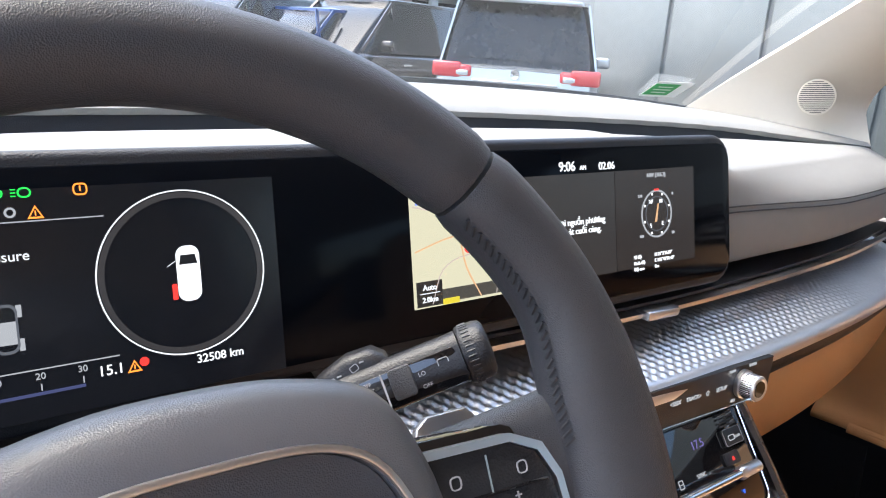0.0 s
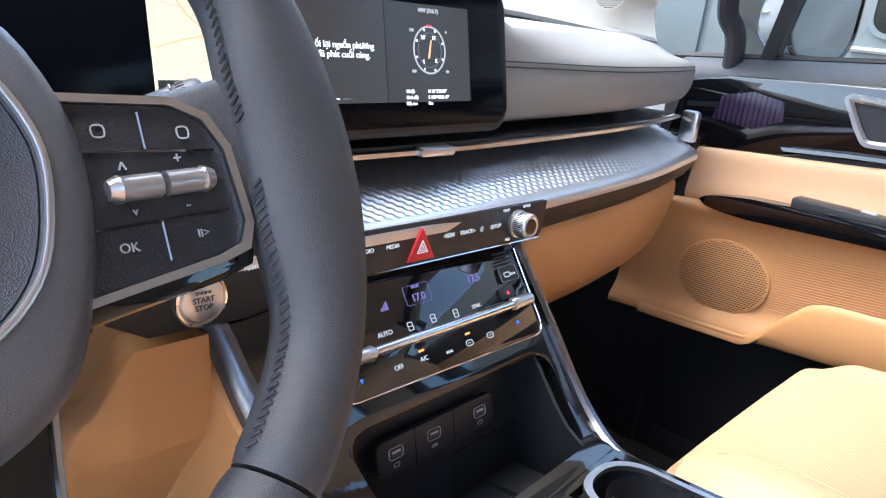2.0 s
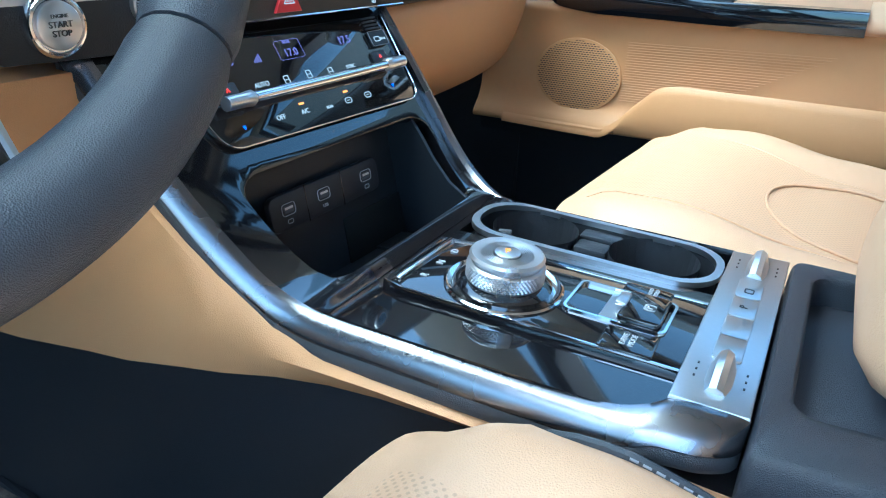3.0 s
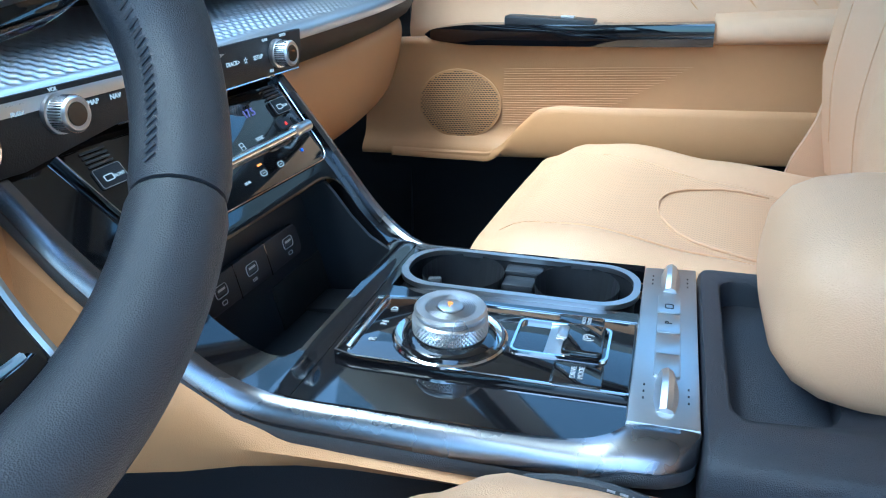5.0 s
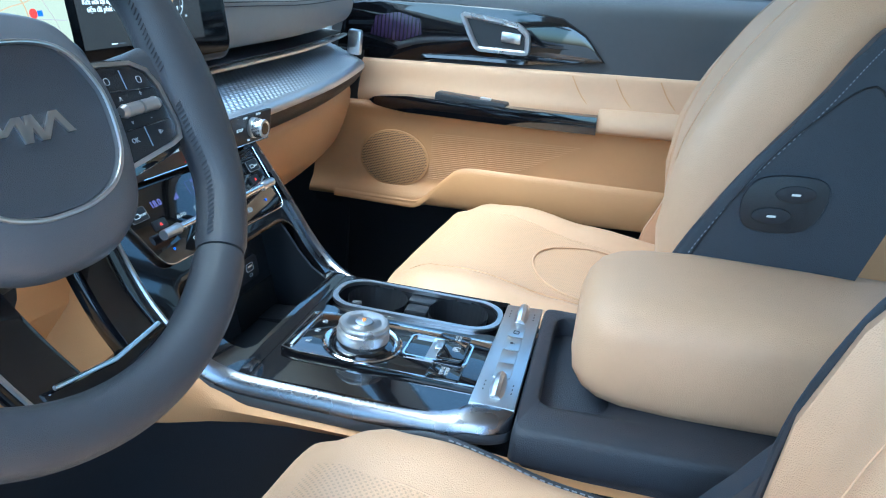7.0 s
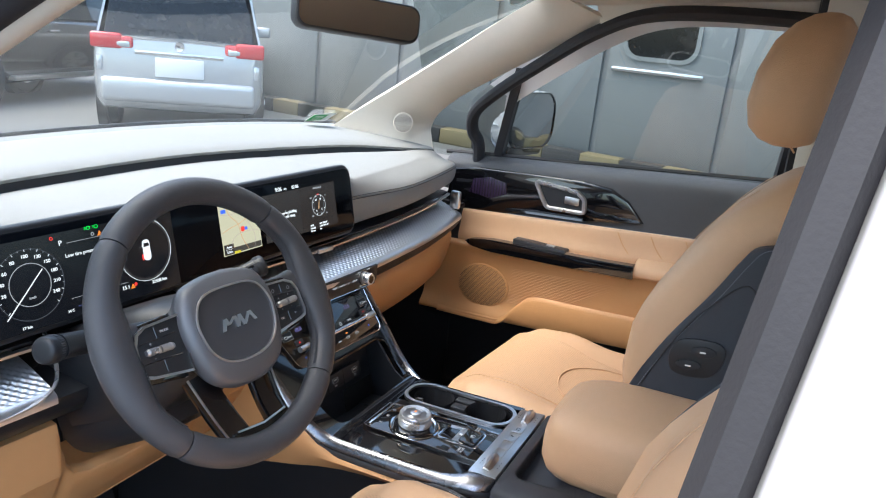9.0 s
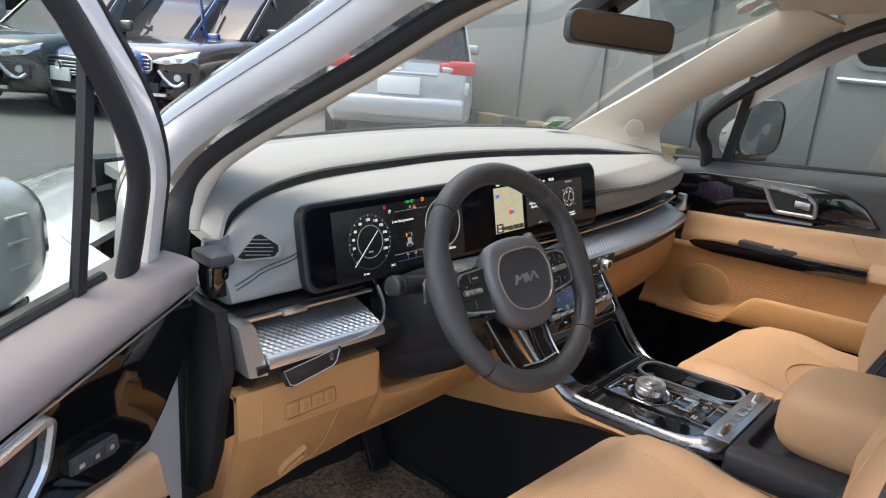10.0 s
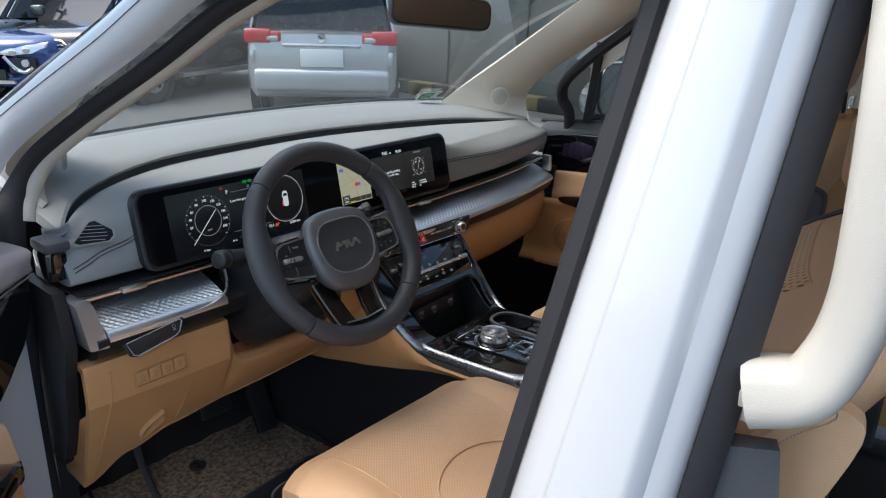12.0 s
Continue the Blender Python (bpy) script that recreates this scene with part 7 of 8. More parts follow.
for s0_ in (0.255, 0.335):
    blk = part("switch_block", box((s0_, 0.872, 0.036), (0.068, 0.005, 0.054), DM, 0.002), SATIN, door2, "silver framed mirror and window switches")
    for a, b_ in ((-0.018, -0.014), (0.018, -0.014), (-0.018, 0.014), (0.018, 0.014)):
        part("switch_key", box((s0_ + a, 0.875, 0.036 + b_), (0.031, 0.003, 0.024), DM, 0.001), SATIN, blk, "silver key")
part("switch_dial", lathe([(0.016, 0.0), (0.016, 0.003), (0.012, 0.0045), (0.0, 0.004)], Matrix.Translation(D(0.255, 0.8765, 0.036)), 24), SILVER, door2, "round mirror switch")
# window frame: front post, slanting upper bar, quarter light divider, pane
FR = DM.to_3x3() @ Vector((0, 0, 1))
part("window_frame", sweep(spl([D(0.03, 1.125, -0.06), D(0.012, 1.2, -0.06), D(0.001, 1.265, -0.06), D(0.018, 1.34, -0.065), D(0.075, 1.43, -0.072), D(0.1, 1.466, -0.075), D(0.17, 1.55, -0.085), D(0.27, 1.64, -0.1), D(0.5, 1.7, -0.11), D(1.0, 1.7, -0.12)], 3), [(-0.016, -0.018), (0.016, -0.018), (0.018, 0.006), (0.006, 0.016), (-0.016, 0.016)], up=FR), WHITE, door2, "white painted window frame")
part("frame_lip", sweep(spl([D(0.012, 1.125, -0.055), D(-0.008, 1.2, -0.055), D(-0.019, 1.265, -0.055), D(-0.002, 1.345, -0.06), D(0.053, 1.437, -0.067), D(0.15, 1.56, -0.08), D(0.25, 1.655, -0.095)], 3), circ(0.005, 6), up=FR), RUBBER, door2, "thin black edge seal of the frame")
part("frame_seal", sweep(spl([D(0.077, 1.13, -0.05), D(0.055, 1.2, -0.05), D(0.043, 1.265, -0.05), D(0.062, 1.335, -0.055), D(0.112, 1.425, -0.062), D(0.137, 1.464, -0.066), D(0.205, 1.545, -0.076), D(0.3, 1.625, -0.09), D(0.5, 1.68, -0.1), D(1.0, 1.68, -0.11)], 3), circ(0.019, 10, 0.01), up=FR), RUBBER, door2, "black window seal")
part("divider", sweep([D(0.148, 1.125, -0.06), D(0.128, 1.25, -0.06), D(0.11, 1.34, -0.065), D(0.098, 1.4, -0.07)], [(-0.008, -0.006), (0.008, -0.006), (0.007, 0.006), (-0.007, 0.006)], up=FR), RUBBER, door2, "black quarter light divider")
pane2 = part("pane", loft([[D(s, z, -0.06 - 0.1 * (z - 1.13)) for z in (1.03, 1.3, 1.5, 1.68)] for s in (0.05, 0.3, 0.6, 1.0)], False, False), glass("side_glass", (0.47, 0.54, 0.52), 0.07), door2, "side window pane")
pane2.visible_shadow = False
part("belt_seal", sweep([D(s, 1.152 - 0.11 * s, -0.064) for s in frange(0.1, 1.0, 8)], circ(0.007, 6)), RUBBER, door2, "black belt seal")
wing_mirror(door2, axes(D(0.165, 1.105, -0.09), (0.485, -0.875, 0), (0.875, 0.485, 0)) @ pose(-0.026, 0, -0.012), -1)


# ---- rear part of the cabin ----
for s in (-1, 1):
    if s > 0:
        rear = thing("door_sliding", (0.85, -0.9, 0.5), "closed rear sliding door lined in tan and black", "door")
        part("lining", slab([[(x, y, z) for x, z in ((0.84, 1.2), (0.80, 1.15), (0.80, 1.05), (0.775, 0.99), (0.77, 0.8), (0.79, 0.5))] for y in (-0.2, -1.0, -1.7)], 0.01), TAN_HARD, rear, "tan sliding door lining")
        part("upper", slab([[(x, y, z) for x, z in ((0.83, 1.205), (0.79, 1.15), (0.792, 1.06))] for y in (-0.2, -1.0, -1.7)], 0.006), CHAR, rear, "dark upper lining")
        part("pull", box((0.77, -0.62, 0.98), (0.02, 0.3, 0.05), bevel=0.008), PIANO, rear, "gloss black pull trim")
        rp = part("pane", loft([[(gx(z), y, z) for z in (1.18, 1.4, 1.58)] for y in (-0.2, -1.0, -1.7)], False, False), TINTED, rear, "tinted rear side window")
        rp.visible_shadow = False
    part_q = slab([[(s * 0.8, y, 0.4), (s * 0.82, y, 1.1), (s * 0.7, y, 1.58)] for y in (-1.7, -2.65)], 0.02)
    tagged(part("side_wall", part_q, CREAM), "plain cream lining of the rear quarter", "wall", kind="structure")
grab = thing("grab_handle", (-0.66, -0.36, 1.25), "cream grab handle on the middle pillar", "handle")
gp = [(-0.62, -0.378, 1.56), (-0.65, -0.391, 1.47), (-0.66, -0.398, 1.39), (-0.665, -0.40, 1.325), (-0.67, -0.392, 1.28), (-0.675, -0.378, 1.254), (-0.68, -0.345, 1.242)]
part("grip", sweep(spl(gp, 6), rrect(0.046, 0.058, 0.016, 4), up=(-1, 0, 0.2), scale=lambda t: 0.9 + 0.25 * max(0, t - 0.6) / 0.4), CREAM_HARD, grab, "cream moulded grip")
part("foot", box((-0.68, -0.343, 1.242), (0.03, 0.05, 0.05), bevel=0.01), CREAM_HARD, grab, "cream foot of the handle")
part("screw_cap", box((-0.698, -0.343, 1.242), (0.006, 0.022, 0.014), bevel=0.002), CREAM_HARD, grab)

# ---- rear-view mirror ----
rvm = thing("rear_view_mirror", (-0.03, 0.56, 1.56), "black rear-view mirror hung from the windscreen", "mirror")
rm = axes((-0.03, 0.528, 1.482), (0.8, -0.56, -0.06), (0.05, 0.12, 1))
if (rm.to_3x3() @ Vector((0, 0, 1))).y > 0:
    rm = rm @ Matrix.Diagonal((1, 1, -1, 1))
part("housing", plate(rrect(0.21, 0.062, 0.02, 6), 0.03, rm @ pose(0, 0, -0.03), 0.006), BLACK, rvm, "black mirror housing")
part("reflector", plate(rrect(0.2, 0.053, 0.017, 6), 0.001, rm @ pose(0, 0, 0.0003)), mat("dimmed_mirror_glass", (0.36, 0.35, 0.34), 0.02, 1.0, var=0.01, scale=2), rvm, "dimmed mirror glass")
part("stem", sweep(spl([rm @ Vector((0, 0.01, -0.03)), rm @ Vector((-0.01, 0.05, -0.05)), (-0.03, 0.60, 1.575)], 5), circ(0.01, 10)), BLACK, rvm, "black mirror stem")
part("sensor_box", plate(rrect(0.09, 0.14, 0.03, 5), 0.035, axes((-0.0, 0.60, 1.545), (1, 0, 0), (0, -0.84, 0.55)), 0.01), BLACK, rvm, "black sensor housing on the glass")

# ---- stickers on the windscreen ----
def ws_pose(x, t, lift=0.004):
    u = x / (0.68 - 0.06 * t)
    p = Vector((x, 1.16 - 0.68 * t - 0.05 * u * u, 1.175 + 0.43 * t + 0.03 * math.sin(math.pi * t) - 0.015 * u * u * t))
    m = axes(p, (1, -0.1 * u, 0), (0, -0.83, 0.52))
    return m @ pose(0, 0, lift if (m.to_3x3() @ Vector((0, 0, 1))).y < 0 else -lift)


stk = thing("inspection_sticker", (0.545, 1.08, 1.22), "green and white inspection sticker on the windscreen", "sticker")
m = ws_pose(0.545, 0.085)
part("sheet", plate(rrect(0.085, 0.05, 0.004, 2), 0.0004, m), mat("sticker_white", (0.75, 0.78, 0.76), 0.5, var=0.03), stk, "white sticker")
part("green_field", box((-0.012, 0, 0.0008), (0.055, 0.036, 0.0004), m), mat("sticker_green", (0.02, 0.35, 0.08), 0.5, var=0.05), stk, "green field")
for k in (-1, 0, 1):
    part("print", box((-0.012, k * 0.009, 0.0013), (0.04 - 0.008 * abs(k), 0.003, 0.0003), m), mat("print_pale", (0.6, 0.75, 0.6), 0.6), stk)
stk2 = thing("round_stickers", (0.5, 0.56, 1.5), "pale round stickers high on the windscreen", "sticker")
for x, c in ((0.47, (0.75, 0.74, 0.72)), (0.53, (0.5, 0.7, 0.72))):
    part("sheet", plate(circ(0.03, 24), 0.0004, ws_pose(x, 0.9)), mat("sticker_pale", c, 0.5, var=0.03), stk2)

# ---- footwell ----
MAT = mat("woven_mat", (0.17, 0.125, 0.09), 0.9, var=0.85, scale=110, bump=1.0, bscale=500, sharp=4.5)
fm = thing("floor_mat", (-0.42, 0.65, 0.425), "brown woven floor mat with a black heel pad", "mat")
rows = [[(x, y, 0.43 + 0.02 * max(0, (y - 0.8) / 0.2) ** 2 + 0.0015 * math.sin(x * 60) * math.sin(y * 50)) for x in frange(-0.68, -0.17, 14)] for y in frange(0.28, 1.02, 20)]
part("weave", slab(rows, 0.008, Vector((0, 0, 1))), MAT, fm, "brown looped weave")
part("binding", sweep([(-0.68, 0.28, 0.432), (-0.68, 0.8, 0.434), (-0.66, 1.0, 0.452), (-0.4, 1.02, 0.456), (-0.18, 1.0, 0.452), (-0.17, 0.28, 0.432)], circ(0.006, 6)), BLACK, fm, "black bound edge")
hp = fm_pad = part("heel_pad", plate(rrect(0.27, 0.2, 0.02, 4), 0.004, pose(-0.335, 0.635, 0.434, 0, 0, 3), 0.001), NAVY, fm, "black heel pad")
em = pose(-0.345, 0.668, 0.4385, 0, 0, 3)
GILT = mat("stitched_gold", (0.3, 0.26, 0.17), 0.6, var=0.2, scale=300)
part("emblem", frame_of(circ(0.055, 32, 0.036), circ(0.049, 32, 0.031), 0.001, em), GILT, hp, "embroidered pale oval emblem")
for x in (-0.018, 0.0, 0.018):
    part("emblem_stroke", plate([(x - 0.007, -0.014), (x - 0.001, -0.014), (x + 0.006, 0.014), (x, 0.014)], 0.001, em), GILT, hp, smooth=False)
for k in range(6):
    part("emblem_bar", box((-0.055 + k * 0.022, -0.058, 0.0006), (0.013, 0.02, 0.001), em), GILT, hp, smooth=False)
for x, y in ((-0.44, 0.905), (-0.624, 0.87)):
    part("mat_button", lathe([(0.02, 0.0), (0.02, 0.004), (0.015, 0.007), (0.006, 0.007), (0.005, 0.004), (0.0, 0.004)], pose(x, y, 0.4365), 20), BLACK, fm, "round black mat fastener")
strap = thing("strap", (-0.55, 0.62, 0.44), "thin black strap hanging over the floor mat", "strap")
part("band", sweep(spl([(-0.55, 0.99, 0.60), (-0.555, 0.95, 0.50), (-0.565, 0.88, 0.452), (-0.58, 0.79, 0.446), (-0.585, 0.66, 0.446)], 6), rrect(0.016, 0.004, 0.0015, 2)), NAVY, strap, "black webbing with pale edges")
rest = thing("foot_rest", (-0.63, 0.95, 0.45), "black foot rest beside the mat", "foot rest")
part("pad", slab([[(x, 0.99, 0.47), (x, 1.07, 0.56), (x, 1.12, 0.64)] for x in (-0.74, -0.62)], 0.02), BLACK, rest)
for x, z, w, nm, lab in ((-0.37, 0.60, 0.085, "brake_pedal", "black rubber brake pedal"), (-0.245, 0.56, 0.055, "accelerator_pedal", "slim black accelerator pedal in the footwell")):
    pd = thing(nm, (x, 0.9, 0.45), lab, "pedal")
    pm = axes((x, 0.93, z - 0.04), (1, 0, 0), (0, 0.45, 0.9))
    h = 0.05 if nm[0] == "b" else 0.16
    part("pad", plate(rrect(w, h, 0.008, 3), 0.012, pm, 0.003), BLACK, pd, "ribbed black pad")
    for k in range(5):
        part("rib", box((0, -h * 0.36 + k * h * 0.18, 0.0125), (w * 0.8, 0.004, 0.003), pm), RUBBER, pd, smooth=False)
    part("arm", sweep([pm @ Vector((0, 0, 0)), (x - 0.01, 1.0, z + 0.08), (x - 0.01, 1.02, 0.85)], rrect(0.02, 0.012, 0.003, 2)), BLACK, pd, "black pedal arm")

# ---- bonnet, cowl and wipers of this car ----
hood_rows = []
for i in range(9):
    t = i / 8
    y = 1.2 + 0.95 * t
    hood_rows.append([(u * (0.82 - 0.06 * t), y - 0.12 * u * u, 1.125 - 0.02 * t - 0.1 * t * t - 0.08 * abs(u) ** 3 + 0.006 * math.cos(u * 9)) for u in frange(-1, 1, 20)])
tagged(part("bonnet", slab(hood_rows, 0.012, Vector((0, 0, 1))), WHITE), "white painted bonnet ahead of the windscreen", "bonnet", kind="structure")
for s in (-1, 1):
    f = [[(s * 0.8, y, zt - 0.02), (s * 0.9, y, zt - 0.08), (s * 0.95, y, zt - 0.2), (s * 0.95, y, 0.5)] for y, zt in ((0.78, 1.06), (1.1, 1.065), (1.5, 1.05), (1.9, 1.0), (2.1, 0.95))]
    tagged(part("wing", slab(f, 0.01), WHITE), "white painted front wing", "wing", kind="structure")
tagged(part("cowl", slab([[(x, 1.1, 1.15), (x, 1.2, 1.12), (x, 1.26, 1.11)] for x in frange(-0.75, 0.75, 6)], 0.01), BLACK), "black cowl below the windscreen", "cowl", kind="structure")
for x in (-0.35, 0.3):
    wp = thing("wiper", (x, 1.18, 1.15), "black wiper resting on the windscreen", "wiper")
    part("blade", sweep([(x - 0.3, 1.2, 1.16), (x, 1.2, 1.175), (x + 0.3, 1.18, 1.165)], rrect(0.014, 0.012, 0.003, 2)), BLACK, wp)
    part("arm", sweep([(x + 0.28, 1.22, 1.14), (x + 0.1, 1.21, 1.18), (x, 1.2, 1.182)], circ(0.006, 6)), BLACK, wp)

# ---- yard ----
ASPH = mat("asphalt", (0.13, 0.13, 0.127), 0.85, var=0.22, scale=0.8, bump=0.5, bscale=120)
tagged(part("ground", box((0, 0, -0.05), (600, 600, 0.1)), ASPH), "worn grey asphalt yard", "ground", kind="structure")


def car(name, label, front, head, L, Wd, H, paint, suv=True, tail=False, plate_bar=True):
    """A parked car: front, its nose on the ground; head, the way it points."""
    h = Vector((*head, 0)).normalized()
    c = Vector((*front, 0)) - h * (L / 2)
    M = axes(c, (h.y, -h.x, 0), h)
    t = thing(name, c, label, "car", "parked cars")
    hw = Wd / 2
    hz, bz = H * 0.56, H * 0.60

    e = L / 2
    bow = 0.34 if suv else 0.42

    def ring(y, w, zt, zb):
        pts = [(0.0, 1.012), (-0.3, 1.01), (-0.6, 1.003), (-0.8, 0.99), (-0.91, 0.955), (-0.965, 0.89), (-0.99, 0.8), (-1.0, 0.6), (-1.0, 0.35), (-0.98, 0.14), (-0.9, 0.0), (-0.4, -0.01)]
        pts = pts + [(0.0, -0.012)] + [(-a, b_) for a, b_ in pts[11:0:-1]]
        f = max(0.0, min(1.0, (y - (e - 1.3)) / 1.3)) ** 1.3
        return [M @ Vector((hw * w * a, y - bow * f * abs(a) ** 2.6, zb + (zt - zb) * b_)) for a, b_ in pts]
    st = [(-e, 0.80, bz * 0.78, 0.42), (-e + 0.03, 0.88, bz * 0.96, 0.36), (-e + 0.15, 0.96, bz, 0.3), (-e + 0.6, 1.0, bz, 0.27), (0, 1.0, bz, 0.26), (e - 1.5, 1.0, bz, 0.26), (e - 1.15, 1.0, hz * 1.03, 0.26), (e - 0.8, 0.995, hz * 1.01, 0.26), (e - 0.5, 0.985, hz * 0.985, 0.27), (e - 0.25, 0.975, hz * 0.95, 0.27), (e - 0.12, 0.965, hz * 0.92, 0.28), (e - 0.05, 0.955, hz * 0.87, 0.3), (e - 0.015, 0.945, hz * 0.82, 0.32), (e, 0.93, hz * 0.76, 0.36)]
    part("body", loft([ring(*s_) for s_ in st]), paint, t, "painted bodywork")
    FW = M.to_3x3() @ Vector((0, 1, 0))

    def nose(x, z, proud=0.0):
        """A spot on the rounded nose."""
        back = lerp(z / hz, [(0.76, 0.0), (0.82, 0.015), (0.87, 0.05), (0.92, 0.12), (0.95, 0.25)])
        return M @ Vector((x, e - back - bow * min(1.0, abs(x) / (hw * 0.95)) ** 2.6 + proud, z))

    def patch(name, x0, x1, low, high, proud, m, parent, label=""):
        rows = [[nose(x, lerp(x, low) + (lerp(x, high) - lerp(x, low)) * k / 5, proud) for k in range(6)] for x in frange(x0, x1, 14)]
        return part(name, slab(rows, 0.03, FW), m, parent, label)
    # cabin: glass band and roof
    y0, y1, y2, y3 = -e + 0.14, -e + (0.32 if suv else 0.75), e - 2.2, e - 1.3
    gl = []
    for z, a, b_, w in ((bz - 0.02, y0, y3, 0.93), (bz + (H - bz) * 0.5, (y0 + y1) / 2, (y2 + y3) / 2, 0.86), (H - 0.05, y1, y2, 0.76)):
        gl.append([M @ Vector((hw * w * x, y, z)) for x, y in ((-0.9, a), (-1, a + 0.15), (-1, b_ - 0.35), (-0.86, b_ - 0.05), (0, b_), (0.86, b_ - 0.05), (1, b_ - 0.35), (1, a + 0.15), (0.9, a))])
    part("glazing", loft(gl), CAR_GLASS, t, "dark car windows")
    rf = []
    for z, k in ((H - 0.06, 1.0), (H - 0.02, 0.99), (H, 0.9)):
        rf.append([M @ Vector((hw * 0.77 * x * k, (y1 + y2) / 2 + ((y - (y1 + y2) / 2)) * k, z)) for x, y in ((-0.9, y1 - 0.06), (-1, y1 + 0.12), (-1, y2 - 0.3), (-0.86, y2 - 0.04), (0, y2 + 0.02), (0.86, y2 - 0.04), (1, y2 - 0.3), (1, y1 + 0.12), (0.9, y1 - 0.06))])
    part("roof", loft(rf), paint, t, "painted roof")
    for s in (-1, 1):
        for ya, yb, w0 in ((y3 - 0.08, y2 - 0.02, 0.02), (0.25, 0.2, 0.025), (-e + 1.1, -e + 1.05, 0.03), (y0 + 0.12, y1 + 0.05, 0.05)):
            part("window_post", sweep([M @ Vector((s * hw * 0.925, ya, bz - 0.02)), M @ Vector((s * hw * 0.76, yb, H - 0.05))], [(-w0, -0.012), (w0, -0.012), (w0, 0.012), (-w0, 0.012)], up=M.to_3x3() @ Vector((s, 0, 0.4))), paint, t)
        part("side_mirror", box((s * (hw + 0.09), e - 1.75, bz + 0.08), (0.2, 0.1, 0.15), M, 0.04, 3), paint, t, "side mirror")
        for yy in (-e + 1.45, 0.05):
            part("door_grip", box((s * (hw + 0.005), yy, bz * 0.84), (0.03, 0.2, 0.03), M, 0.008), CHROME, t, "door handle")
        part("side_step", box((s * (hw - 0.02), -0.1, 0.33), (0.16, L * 0.42, 0.06), M, 0.015), SILVER if suv else BLACK, t, "side step")
        for yy in (-e + 0.95, e - 0.92):
            tm = M @ pose(s * (hw - 0.1), yy, 0.36, 0, 90 * s, 0)
            part("wheel_arch", lathe([(0.44, 0.0), (0.44, 0.108), (0.36, 0.108), (0.36, 0.0)], tm, 28), RUBBER, t)
            ty = part("tyre", lathe([(0.2, -0.1), (0.34, -0.1), (0.36, -0.07), (0.36, 0.09), (0.34, 0.115), (0.22, 0.115), (0.2, 0.1)], tm, 32), RUBBER, t, "black tyre")
            part("rim", lathe([(0.225, 0.1), (0.22, 0.118), (0.07, 0.112), (0.0, 0.12)], tm, 20), SILVER, ty, "alloy rim")
            for q in range(5):
                part("rim_hole", box((0.14, 0, 0.1165), (0.1, 0.05, 0.012), tm @ pose(0, 0, 0, 0, 0, q * 72), 0.01), BLACK, ty)
        # lamps set flush into the nose
        xs = [s * hw * q for q in (0.44, 0.6, 0.8, 0.93)]
        lo, hi = sorted(zip(xs, [hz * q for q in (0.735, 0.725, 0.75, 0.82)])), sorted(zip(xs, [hz * q for q in (0.765, 0.815, 0.865, 0.9)]))
        hl_ = patch("headlamp", xs[0], xs[3], lo, hi, 0.01, LAMP, t, "clear headlamp")
        for q in (0.62, 0.76):
            p_ = nose(s * hw * q, hz * (0.77 + (q - 0.62) * 0.2), 0.008)
            part("lamp_eye", lathe([(0.045, 0.0), (0.045, 0.012), (0.03, 0.018), (0.0, 0.016)], axes(p_, M.to_3x3() @ Vector((1, -0.7 * s, 0)), M.to_3x3() @ Vector((0, 0, 1))) @ pose(0, 0, 0, 0, 180, 0), 16), CHROME, hl_, "round lamp lens")
        if not tail:
            fl = patch("fog_surround", s * hw * 0.56, s * hw * 0.84, [(-hw, 0.46), (hw, 0.46)], [(-hw, 0.64), (hw, 0.64)], 0.006, BLACK, t, "black fog lamp recess")
            part("fog_lamp", lathe([(0.05, 0.0), (0.045, 0.02), (0.0, 0.022)], axes(nose(s * hw * 0.74, 0.58, 0.0), M.to_3x3() @ Vector((-1, 0.4 * s, 0)), M.to_3x3() @ Vector((0, 0, 1))), 14), LAMP, fl, "fog lamp")
            part("chrome_hook", sweep(spl([nose(s * hw * q, z, 0.02) for q, z in ((0.52, 0.66), (0.6, 0.56), (0.68, 0.49), (0.76, 0.48), (0.82, 0.53))], 5), circ(0.024, 8), up=FW), CHROME, fl, "bright hooked trim")
        tl = part("tail_lamp", box((s * hw * 0.8, -e + 0.08, bz * 0.94), (hw * 0.34, 0.2, 0.16), M, 0.03, 3), RED_LAMP, t, "red tail lamp")
        if tail:
            part("tail_lamp_inner", box((s * hw * 0.6, -e + 0.02, bz * 0.935), (hw * 0.18, 0.06, 0.12), M, 0.03, 3), RED_LAMP, tl, "red inner lamp")
            part("tail_lamp_clear", box((s * hw * 0.62, -e - 0.006, bz * 0.915), (hw * 0.15, 0.03, 0.06), M, 0.014, 3), LAMP, tl, "clear lamp section")
            part("bumper_lamp", box((s * hw * 0.88, -e + 0.07, 0.78), (0.06, 0.14, 0.16), M, 0.02), LAMP, t, "clear lower lamp")
    # grille, bumpers, badge
    gri = patch("grille", -hw * 0.43, hw * 0.43, [(-hw * 0.43, hz * 0.66), (-hw * 0.36, hz * 0.6), (hw * 0.36, hz * 0.6), (hw * 0.43, hz * 0.66)], [(-hw * 0.43, hz * 0.77), (-hw * 0.36, hz * 0.815), (hw * 0.36, hz * 0.815), (hw * 0.43, hz * 0.77)], 0.008, BLACK, t, "black grille")
    fr = [(-0.43, 0.66), (-0.43, 0.77), (-0.36, 0.815), (-0.15, 0.825), (0.15, 0.825), (0.36, 0.815), (0.43, 0.77), (0.43, 0.66), (0.36, 0.6), (0.0, 0.595), (-0.36, 0.6)]
